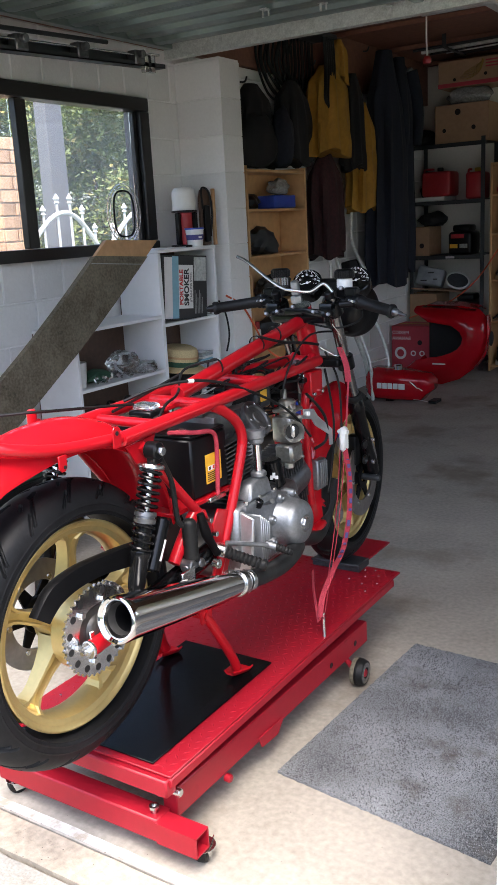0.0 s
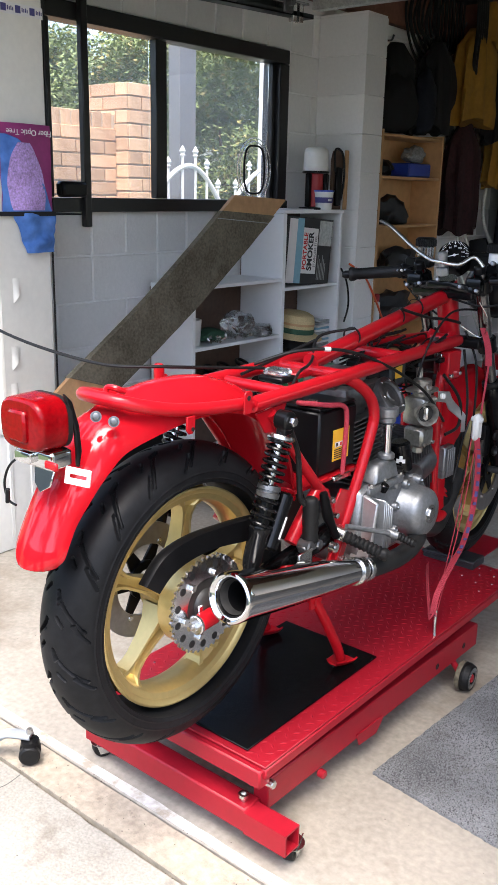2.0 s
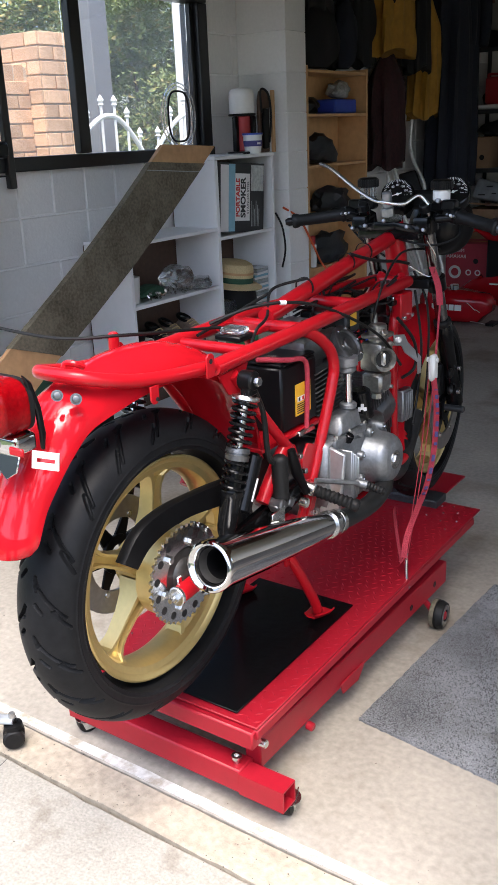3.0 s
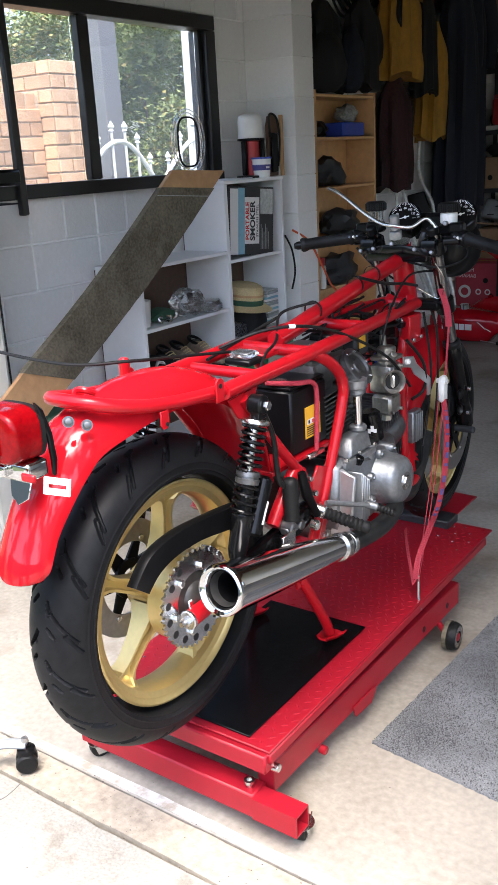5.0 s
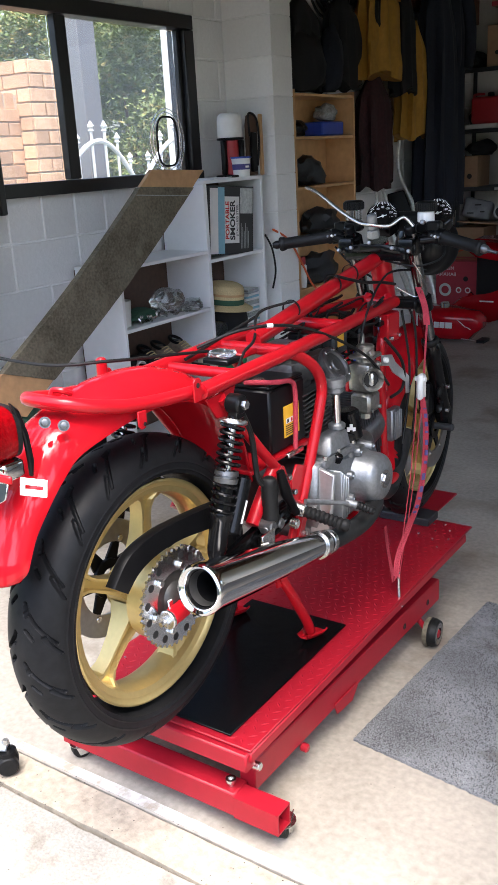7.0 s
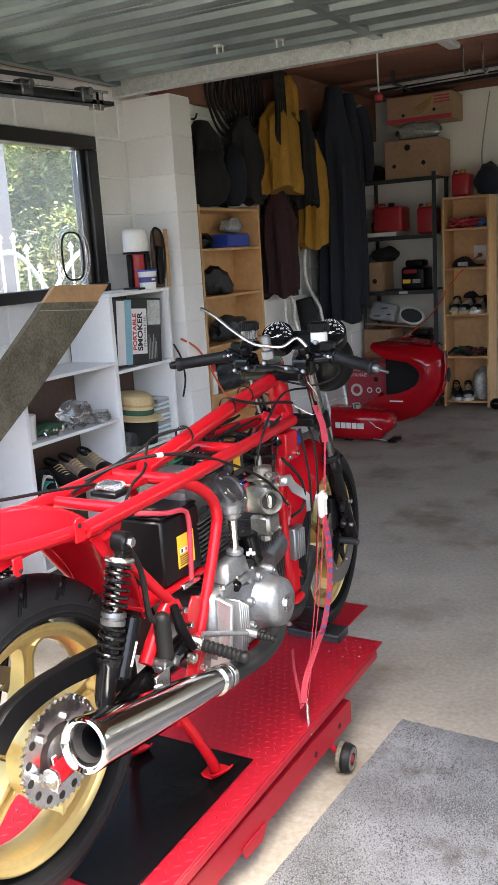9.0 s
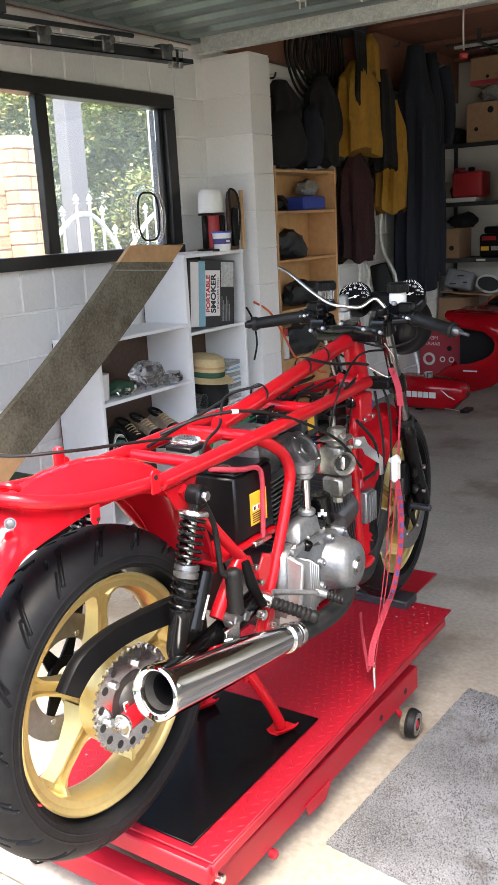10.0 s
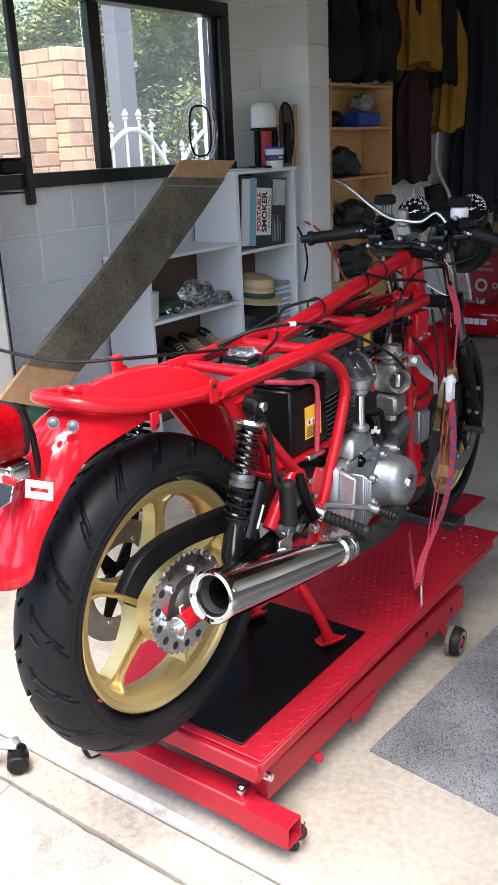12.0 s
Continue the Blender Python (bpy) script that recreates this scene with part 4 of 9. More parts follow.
for k in range(6):
    a = 2 * math.pi * k / 6 + 0.2
    part("sprocket_bolt", rodded(SP + Vector((0.003, 0.066 * math.cos(a), 0.066 * math.sin(a))), SP + Vector((0.011, 0.066 * math.cos(a), 0.066 * math.sin(a))), 0.008, 6, 0.001), "zinc", rear)
# chain on the front half of the sprocket
for k in range(13):
    a = radians(-48 + 9.0 * k)
    b = a + radians(9)
    q, q2 = (SP + Vector((0, (R0 - 0.002) * math.cos(e), (R0 - 0.002) * math.sin(e))) for e in (a, b))
    dx = 0.0065 if k % 2 else 0.0050
    bm = bmesh.new()
    for s in (-1, 1):
        plate(bm, [q + Vector((s * dx, 0, 0)) + (q - SP).normalized() * 0.005, q2 + Vector((s * dx, 0, 0)) + (q2 - SP).normalized() * 0.005, q2 + Vector((s * dx, 0, 0)) - (q2 - SP).normalized() * 0.005, q + Vector((s * dx, 0, 0)) - (q - SP).normalized() * 0.005], 0.0012)
    rod(bm, q - Vector((0.008, 0, 0)), q + Vector((0.008, 0, 0)), 0.0035, 8)
    part("chain_link", bm, "zinc", bike, smooth=0)

# swinging arm, chain guard, paddock spool
for s in (-1, 1):
    part("swing_arm", tubed([P(0.100 * s, 0.715, 0.592), P(0.098 * s, 0.88, 0.602), P(0.085 * s, 1.10, 0.62)], 0.022, 12, 4, 1.3), "black_gloss", bike, "black swinging arm")
spool = part("paddock_spool", rodded(P(0.112, 0.672, 0.582), P(0.113, 0.625, 0.580), 0.0175, 24, 0.002), "red_paint", bike, "red axle adjuster spool")
bm = rodded(P(0.113, 0.625, 0.580), P(0.113, 0.616, 0.580), 0.0195, 24, 0.002)
rod(bm, P(0.113, 0.616, 0.580), P(0.113, 0.598, 0.580), 0.005, 10)
rod(bm, P(0.113, 0.616, 0.580), P(0.113, 0.608, 0.580), 0.009, 6)
part("end_bolt", bm, "zinc", spool)
part("adjuster_plate", boxed(P(0.094, 0.64, 0.566), P(0.101, 0.74, 0.606), 0.002), "bright_steel", bike)
up_edge = smooth_path([(0, 0.508, 0.692), (0, 0.556, 0.736), (0, 0.63, 0.752), (0, 0.716, 0.750), (0, 0.81, 0.742), (0, 0.92, 0.725)], 5)
low_edge = smooth_path([(0, 0.545, 0.664), (0, 0.578, 0.688), (0, 0.628, 0.702), (0, 0.700, 0.704), (0, 0.792, 0.690), (0, 0.92, 0.672)], 5)
grid = []
for u, l in zip(up_edge, low_edge):
    grid.append([P(d, l.y + (u.y - l.y) * t, l.z + (u.z - l.z) * t) for d, t in ((0.070, 0.96), (0.074, 1.0), (0.086, 1.0), (0.092, 0.95), (0.094, 0.12))])
part("chain_guard", sheet(bmesh.new(), grid, thick=0.002), "satin_black", bike, "black curved chain guard")

# rear mudguard
line = [(0.312, 0.766), (0.314, 0.778), (0.320, 0.798), (0.338, 0.836), (0.368, 0.891), (0.410, 0.950), (0.462, 0.998), (0.545, 1.026), (0.64, 1.042), (0.75, 1.036), (0.85, 1.000), (0.93, 0.93), (0.985, 0.84), (1.005, 0.74)]
path = smooth_path([(0, y, z) for y, z in line], 6)
grid, run = [], 0.0
for i, p in enumerate(path):
    d = (path[min(i + 1, len(path) - 1)] - path[max(i - 1, 0)]).normalized()
    run += (p - path[max(i - 1, 0)]).length
    o = Vector((0, -d.z, d.y))
    t = i / (len(path) - 1)
    half = 0.059 + 0.023 * min(1, max(0, run - 0.1) * 3)
    drop = 0.036 + 0.028 * math.sin(max(0, t - 0.25) / 0.75 * math.pi)
    e = 1 - min(1, run / 0.045)
    taper = 0.45 + 0.55 * math.sqrt(max(0, 1 - e * e))
    grid.append([P(half * taper * math.sin(a), p.y, p.z) + o * (drop * taper * (math.cos(a) - 1)) for a in np.linspace(-math.pi / 2, math.pi / 2, 21)])
part("rear_mudguard", sheet(bmesh.new(), grid, thick=0.003), "red_fender", bike, "glossy red rear mudguard", 60)


def red_tube(name, pts, r, mat="red_paint", label="", steps=8):
    return part(name, tubed(pts, r, 16, steps), mat, bike, label)


# tail loop and rails
red_tube("tail_loop", [P(0.097, 0.84, 0.985), P(0.096, 0.70, 0.995), P(0.088, 0.60, 1.006), P(0.074, 0.535, 1.020), P(0.048, 0.492, 1.032), P(0, 0.478, 1.036), P(-0.048, 0.492, 1.032), P(-0.074, 0.535, 1.020), P(-0.088, 0.60, 1.006), P(-0.096, 0.70, 0.995), P(-0.097, 0.84, 0.985)], 0.0125, label="red tail loop of the frame")
for s in (-1, 1):
    red_tube("frame_rail", [P(0.100 * s, 0.79, 0.985), P(0.100 * s, 1.0, 0.991), P(0.098 * s, 1.2, 0.997), P(0.076 * s, 1.50, 0.992), P(0.046 * s, 1.805, 0.983)], 0.0160, label="red upper frame rail")
    red_tube("frame_loop", [P(0.100 * s, 1.118, 0.992), P(0.106 * s, 1.168, 0.968), P(0.111 * s, 1.214, 0.932), P(0.112 * s, 1.236, 0.890), P(0.112 * s, 1.226, 0.845), P(0.111 * s, 1.182, 0.746), P(0.109 * s, 1.130, 0.637), P(0.105 * s, 1.095, 0.56), P(0.10 * s, 1.08, 0.52)], 0.0132)
    red_tube("diagonal_tube", [P(0.104 * s, 0.845, 0.960), P(0.108 * s, 0.95, 0.835), P(0.108 * s, 1.045, 0.735)], 0.0118)
    red_tube("rear_stay", [E(0.106 * s, 1.056, 0.748), E(0.105 * s, 1.005, 0.699), E(0.104 * s, 0.955, 0.642)], 0.0150)
    part("stay_gusset", plated([E(0.112 * s, 1.138, 0.722), E(0.112 * s, 1.182, 0.705), E(0.112 * s, 1.168, 0.620), E(0.112 * s, 1.110, 0.640), E(0.112 * s, 1.112, 0.690)], 0.006, 0.001), "red_paint", bike)
    part("stay_bolt", rodded(E(0.112 * s, 1.088, 0.709), E(0.126 * s, 1.088, 0.709), 0.007, 8, 0.001), "zinc", bike)
    part("stay_bolt", rodded(E(0.112 * s, 1.108, 0.667), E(0.126 * s, 1.108, 0.667), 0.007, 8, 0.001), "zinc", bike)
    part("stay_strip", plated([E(0.110 * s, 1.070, 0.740), E(0.110 * s, 1.086, 0.735), E(0.110 * s, 1.128, 0.648), E(0.110 * s, 1.112, 0.642)], 0.005, 0.001), "red_paint", bike)
    part("gusset", plated([P(0.104 * s, 0.80, 0.965), P(0.104 * s, 0.90, 0.972), P(0.104 * s, 0.87, 0.915), P(0.104 * s, 0.83, 0.92)], 0.005, 0.001), "red_paint", bike)
    part("seat_lug", plated([P(0.113 * s, 0.748, 0.975), P(0.113 * s, 0.772, 0.975), P(0.113 * s, 0.772, 1.014), P(0.113 * s, 0.766, 1.020), P(0.113 * s, 0.754, 1.020), P(0.113 * s, 0.748, 1.014)], 0.004, 0.001), "red_paint", bike)
    part("lower_lug", plated([P(0.106 * s, 0.600, 0.995), P(0.106 * s, 0.622, 0.995), P(0.106 * s, 0.622, 0.970), P(0.106 * s, 0.616, 0.962), P(0.106 * s, 0.606, 0.962), P(0.106 * s, 0.600, 0.970)], 0.004, 0.001), "red_paint", bike)
    part("footrest_plate", plated([E(0.116 * s, 1.118, 0.640), E(0.116 * s, 1.168, 0.625), E(0.116 * s, 1.168, 0.580), E(0.116 * s, 1.139, 0.520), E(0.116 * s, 1.086, 0.545), E(0.116 * s, 1.118, 0.600)], 0.005, 0.001), "red_paint", bike)
red_tube("backbone", [P(0, 1.125, 1.012), P(0, 1.45, 1.058), P(0, 1.80, 1.106)], 0.0205, label="red backbone tube of the frame", steps=1)
red_tube("cross_tube", [P(-0.10, 1.13, 0.992), P(0.10, 1.13, 0.992)], 0.014)
red_tube("cross_tube", [P(-0.10, 0.93, 0.985), P(0.10, 0.93, 0.985)], 0.012)
red_tube("cross_tube", [P(-0.09, 1.40, 0.998), P(0.09, 1.40, 0.998)], 0.014)
red_tube("cross_tube", [P(-0.045, 1.79, 0.984), P(0.045, 1.79, 0.984)], 0.0160)
part("bridge_plate", boxed(P(-0.10, 1.05, 0.985), P(0.02, 1.11, 0.998), 0.003), "red_paint", bike)
part("headstock", rodded(P(0, 1.795, 1.148), P(0, 1.842, 0.985), 0.030, 24, 0.003), "red_paint", bike, "red headstock of the frame")
part("bearing_ring", rodded(P(0, 1.793, 1.154), P(0, 1.795, 1.148), 0.029, 24), "zinc", bike)
for s in (-1, 1):
    red_tube("down_tube", [P(0.03 * s, 1.80, 1.0), P(0.045 * s, 1.738, 0.93), P(0.050 * s, 1.703, 0.87), P(0.050 * s, 1.706, 0.742), P(0.050 * s, 1.713, 0.605), P(0.050 * s, 1.721, 0.550)], 0.0130)
    part("engine_lug", plated([P(0.036 * s, 1.690, 0.600), P(0.036 * s, 1.738, 0.600), P(0.036 * s, 1.778, 0.562), P(0.036 * s, 1.776, 0.544), P(0.036 * s, 1.760, 0.534), P(0.036 * s, 1.700, 0.538), P(0.036 * s, 1.690, 0.552)], 0.028 * s, 0.004), "red_paint", bike)
part("down_plate", boxed(P(0.045, 1.70, 0.885), P(0.075, 1.775, 0.965), 0.004), "red_paint", bike)
part("plate_bolt", rodded(P(0.075, 1.71, 0.90), P(0.085, 1.708, 0.90), 0.006, 8, 0.001), "zinc", bike)
part("plate_bolt", rodded(P(0.075, 1.76, 0.90), P(0.085, 1.758, 0.90), 0.006, 8, 0.001), "zinc", bike)
for y, d, z in ((0.428, 0.060, 1.020), (0.462, 0.066, 1.006)):
    part("mudguard_bolt", turned([(-0.01, 0), (-0.01, 0.0095), (0.002, 0.0095), (0.002, 0.007), (0.007, 0.006), (0.008, 0.003), (0.008, 0)], P(d, y, z), (0.75, -0.6, 0.25), 20), "alloy_dark", bike)
for s in (-1, 1):
    part("lug_hole", rodded(P(0.1165 * s, 0.760, 1.006), P(0.1178 * s, 0.760, 1.006), 0.005, 10), "pipe_black", bike)
    part("lug_hole", rodded(P(0.1098 * s, 0.611, 0.972), P(0.1108 * s, 0.611, 0.972), 0.004, 10), "pipe_black", bike)
part("tail_hook", tubed([P(0.016, 0.488, 1.040), P(0.018, 0.492, 1.053), P(0.034, 0.498, 1.053), P(0.040, 0.512, 1.045)], 0.0055, 8), "red_paint", bike)
part("indicator_stalk", rodded(P(-0.10, 0.735, 1.00), P(-0.10, 0.735, 1.047), 0.011, 10, 0.004), "red_paint", bike)

# tail lamp and number-plate bracket
lens = [(0.056 * math.copysign(abs(math.cos(a)) ** 0.55, math.cos(a)), -0.001 + 0.0445 * math.copysign(abs(math.sin(a)) ** 0.62, math.sin(a))) for a in np.linspace(0, 2 * math.pi, 33)[:-1]]
TL = P(0.002, 0.377, 1.017)
bm = bmesh.new()
sheet(bm, [[TL + Vector((x * k, -0.060 + dy, z * k)) for x, z in lens] for dy, k in ((0.0, 0.86), (0.002, 0.92), (0.006, 0.965), (0.012, 0.985), (0.014, 0.975), (0.018, 0.99), (0.020, 0.98), (0.024, 0.993), (0.026, 0.983), (0.030, 0.996), (0.032, 0.985), (0.036, 1.0), (0.055, 1.0))], True)
bm.verts.ensure_lookup_table()
bm.faces.new([bm.verts[i] for i in range(32)])
tail = part("tail_lamp", bm, "lens_red", bike, "red plastic tail lamp lens", 30)
bm = bmesh.new()
box(bm, TL + Vector((-0.022, -0.068, -0.028)), TL + Vector((0.022, -0.054, 0.024)), 0.004)
part("reflector", bm, "lens_red", tail)
bm = bmesh.new()
sheet(bm, [[TL + Vector((x * 1.0, dy, z * 1.0)) for x, z in lens] for dy in (-0.006, 0.004)], True)
bm.verts.ensure_lookup_table()
for k in (0, 32):
    bm.faces.new([bm.verts[i + k] for i in range(32)])
part("lamp_base", bm, "rubber", tail, "black rubber lamp base")
part("lamp_bracket", plated([P(0.056, 0.368, 1.068), P(0.056, 0.384, 1.052), P(0.056, 0.397, 1.010), P(0.056, 0.401, 0.965), P(0.056, 0.395, 0.938), P(0.056, 0.390, 0.940), P(0.056, 0.390, 0.965), P(0.056, 0.387, 1.005), P(0.056, 0.377, 1.040)], 0.008, 0.002), "black_plastic", bike, "black curved lamp bracket")
bm = boxed(P(-0.045, 0.338, 0.940), P(0.052, 0.385, 0.974), 0.008, None, 3)
box(bm, P(-0.030, 0.326, 0.948), P(0.010, 0.340, 0.968), 0.004, None, 2)
plate(bm, [P(0.000, 0.345, 0.941), P(0.050, 0.345, 0.941), P(0.046, 0.338, 0.915), P(0.025, 0.334, 0.902), P(0.006, 0.338, 0.915)], 0.004, 0.001)
part("plate_lamp", bm, "chrome", bike, "chrome number-plate lamp bracket")
part("lamp_tab", boxed(P(0.060, 0.318, 0.955), P(0.090, 0.324, 0.968), 0.002), "red_paint", bike)
bm = bmesh.new()
m = Matrix.Translation(P(0.104, 0.350, 0.943)) @ pose(0, 0, 0, 0, 8, 30)
for lo, hi in (((-0.021, -0.002, 0.004), (0.021, 0.002, 0.014)), ((-0.021, -0.002, -0.014), (0.021, 0.002, -0.004)), ((-0.021, -0.002, -0.004), (-0.014, 0.002, 0.004)), ((0.015, -0.002, -0.004), (0.021, 0.002, 0.004))):
    box(bm, lo, hi, 0, m)
part("slotted_bracket", bm, "white_plastic", bike, "pale slotted metal bracket", 0)
part("lamp_wire", tubed([P(-0.03, 0.345, 0.955), P(-0.055, 0.335, 0.932), P(-0.066, 0.33, 0.900), P(-0.058, 0.33, 0.872), P(-0.036, 0.33, 0.866)], 0.0022, 6), "black_plastic", bike)
part("connector", rodded(P(-0.057, 0.328, 0.866), P(-0.055, 0.328, 0.892), 0.0042, 8, 0.001), "black_plastic", bike)


# shock absorbers
def shock(d, near):
    top, low = P(d, 0.846, 0.951), P(d - 0.005 * (1 if d > 0 else -1), 0.752, 0.655)
    ax = (low - top).normalized()
    L = (low - top).length
    s = part("shock_absorber", turned([(0.02, 0), (0.02, 0.007), (0.42 * L, 0.007), (0.42 * L, 0.017), (0.70 * L, 0.0165), (0.70 * L, 0.0225), (0.735 * L, 0.0235), (0.75 * L, 0.0205), (0.93 * L, 0.0195), (0.97 * L, 0.017), (L, 0.013), (L, 0)], top, ax, 28), "black_gloss", bike, "twin-spring black shock absorber")
    part("damper_rod", rodded(top + ax * 0.03, top + ax * 0.42 * L, 0.0078, 16), "chrome", s)
    part("spring_seat", turned([(0.030, 0.008), (0.030, 0.0265), (0.033, 0.0285), (0.038, 0.0285), (0.041, 0.025), (0.041, 0.008)], top, ax, 28, True), "zinc", s)
    part("adjuster", turned([(0.425 * L, 0.015), (0.425 * L, 0.0235), (0.455 * L, 0.0245), (0.458 * L, 0.0215), (0.470 * L, 0.0215), (0.473 * L, 0.0245), (0.505 * L, 0.0235), (0.505 * L, 0.015)], top, ax, 24, True), "alloy_dark", s)
    side, up, _ = frame_on(ax)
    for a0, a1, turns in ((0.042, 0.42 * L, 6.2), (0.51 * L, 0.70 * L, 3.6)):
        pts = [top + ax * (a0 + (a1 - a0) * t) + 0.0225 * (math.cos(turns * 2 * math.pi * t) * side + math.sin(turns * 2 * math.pi * t) * up) for t in np.linspace(0, 1, int(turns * 16))]
        part("spring", tubed(pts, 0.0039, 8, 1), "black_gloss", s)
    bm = rodded(top + Vector((-0.016, 0, 0.0)), top + Vector((0.016, 0, 0)), 0.020, 20, 0.003)
    box(bm, top + Vector((-0.012, -0.014, -0.03)), top + Vector((0.012, 0.014, 0)), 0.003)
    part("eye", bm, "black_plastic", s)
    e = 1 if d > 0 else -1
    bm = rodded(top + Vector((0.017 * e, 0, 0)), top + Vector((0.027 * e, 0, 0)), 0.010, 6, 0.001)
    part("eye_bolt", bm, "zinc", s)
    res = low + Vector((0.0, 0.055, 0.03))
    part("reservoir", rodded(res, res + Vector((-0.005, 0.062, 0.105)), 0.020, 20, 0.005), "black_gloss", s)
    bm = boxed((0.0208, -0.003, -0.024), (0.0216, 0.003, 0.024), 0, Matrix.Translation(res + Vector((-0.002, 0.026, 0.044))) @ pose(0, 0, 0, -30, 0, 0))
    part("maker_bar", bm, "print_white", s, smooth=0)


shock(0.140, True)
shock(-0.140, False)

# exhaust
m0, m1 = P(0.192, 0.622, 0.662), P(0.187, 1.095, 0.560)
ax = m1 - m0
L = ax.length
prof = [(0.015, 0.0335), (0.006, 0.0362), (0.000, 0.0400), (-0.003, 0.044), (-0.002, 0.0475), (0.002, 0.0495), (0.008, 0.050), (0.02, 0.049), (L * 0.35, 0.0435), (L * 0.7, 0.0355), (L * 0.93, 0.0280), (L, 0.0250), (L, 0.02)]
muff = part("silencer", turned(prof, m0, ax, 48), "chrome", bike, "chromed conical silencer", 50)
# The mouth's inner parts get darker inwards: dull grey, then black.
part("mouth_cone", turned([(0.0152, 0.0336), (0.024, 0.0318), (0.034, 0.0295)], m0, ax, 40), "dark_steel", muff, "dull grey inner cone")
part("silencer_bore", turned([(0.033, 0.0305), (0.036, 0.0285), (0.12, 0.0285), (0.12, 0)], m0, ax, 40), "satin_black", muff, "black silencer bore")
bm = turned([(L * 0.93, 0.0282), (L * 0.93, 0.0325), (L * 0.93 + 0.022, 0.0310), (L * 0.93 + 0.022, 0.026)], m0, ax, 32, True)
lathe(bm, [(L + 0.004, 0.025), (L + 0.004, 0.0295), (L + 0.018, 0.0295), (L + 0.018, 0.025)], m0, ax, 32, True)
part("clamp", bm, "zinc", muff)
part("header_pipe", tubed([m1 - ax.normalized() * 0.01, P(0.187, 1.18, 0.545), P(0.186, 1.29, 0.535), P(0.178, 1.375, 0.545), P(0.15, 1.44, 0.55), P(0.10, 1.56, 0.50), P(0.06, 1.75, 0.45), P(0.05, 1.88, 0.58)], [0.0232, 0.0232, 0.0230, 0.0225, 0.0225], 20), "pipe_black", bike, "matt black exhaust header pipe")
part("silencer_hanger", plated([P(0.150, 0.90, 0.645), P(0.150, 0.95, 0.65), P(0.150, 0.945, 0.585), P(0.150, 0.905, 0.585)], 0.006, 0.001), "zinc", bike)
part("hanger_hook", tubed([P(0.165, 0.885, 0.64), P(0.175, 0.88, 0.61), P(0.185, 0.86, 0.605)], 0.009, 8), "white_plastic", bike)

# engine
eng = part("crankcase", boxed(E(-0.12, 1.20, 0.49), E(0.115, 1.55, 0.69), 0.03, None, 3), "alloy_dark", bike, "grey aluminium crankcase")
CV = E(0.0, 1.420, 0.602)
bm = plated([E(0.088, 1.175, 0.600), E(0.088, 1.186, 0.704), E(0.088, 1.232, 0.712), E(0.088, 1.307, 0.690), E(0.088, 1.372, 0.676), E(0.088, 1.430, 0.684), E(0.088, 1.500, 0.662), E(0.088, 1.530, 0.620),
             E(0.088, 1.522, 0.556), E(0.088, 1.470, 0.525), E(0.088, 1.330, 0.520), E(0.088, 1.200, 0.530)], -0.046, 0.008)
part("side_case", bm, "alloy", eng, "cast aluminium side case")
part("clutch_cover", turned([(0.128, 0.0), (0.128, 0.073), (0.136, 0.071), (0.140, 0.0675), (0.176, 0.0640), (0.187, 0.060), (0.194, 0.053), (0.197, 0.046), (0.1985, 0.044), (0.1985, 0.0)], CV, (1, -0.02, 0.02), 56), "alloy", eng, "round polished engine cover")
bm = turned([(0.1985, 0.0), (0.1985, 0.017), (0.206, 0.0155), (0.206, 0)], CV, (1, -0.02, 0.02), 6)
lathe(bm, [(0.1985, 0.024), (0.2015, 0.0235), (0.2015, 0.016)], CV, (1, -0.02, 0.02), 24)
part("filler_plug", bm, "zinc", eng)
for a, ln in ((62, 0.080), (112, 0.082), (160, 0.080), (205, 0.082), (250, 0.080), (318, 0.080)):
    q = CV + Vector((0, ln * math.cos(radians(a)), ln * math.sin(radians(a))))
    part("cover_boss", turned([(0.10, 0), (0.10, 0.013), (0.142, 0.012), (0.146, 0.010), (0.146, 0)], q, (1, 0, 0), 16), "alloy", eng)
    part("cover_screw", rodded(q + Vector((0.146, 0, 0)), q + Vector((0.151, 0, 0)), 0.0055, 6, 0.001), "zinc", eng)
part("oil_neck", turned([(0, 0.016), (0.028, 0.015), (0.030, 0.019), (0.038, 0.019), (0.040, 0.016), (0.040, 0)], E(0.120, 1.365, 0.672), (0.1, 0, 1), 20), "alloy", eng)
part("oil_cap", turned([(0, 0), (0, 0.017), (0.012, 0.016), (0.014, 0.012), (0.014, 0)], E(0.124, 1.365, 0.712), (0.1, 0, 1), 20), "rubber", eng)
part("breather_bolt", rodded(E(0.138, 1.275, 0.688), E(0.148, 1.275, 0.706), 0.011, 8, 0.002), "black_gloss", eng)
bm = plated([E(0.122, 1.210, 0.699), E(0.174, 1.210, 0.683), E(0.158, 1.208, 0.522), E(0.104, 1.206, 0.510)], -0.012, 0.003)
part("finned_cover", bm, "bright_alloy", eng, "bright finned engine side cover")
part("cover_body", boxed(E(0.112, 1.231, 0.530), E(0.150, 1.300, 0.655), 0.004), "alloy", eng)
for k in range(5):
    part("cover_fin", boxed(E(0.112, 1.236 + k * 0.0125, 0.536 + 0.004 * k), E(0.172 - k * 0.002, 1.2405 + k * 0.0125, 0.680 - 0.008 * k), 0.0012), "bright_alloy", eng)
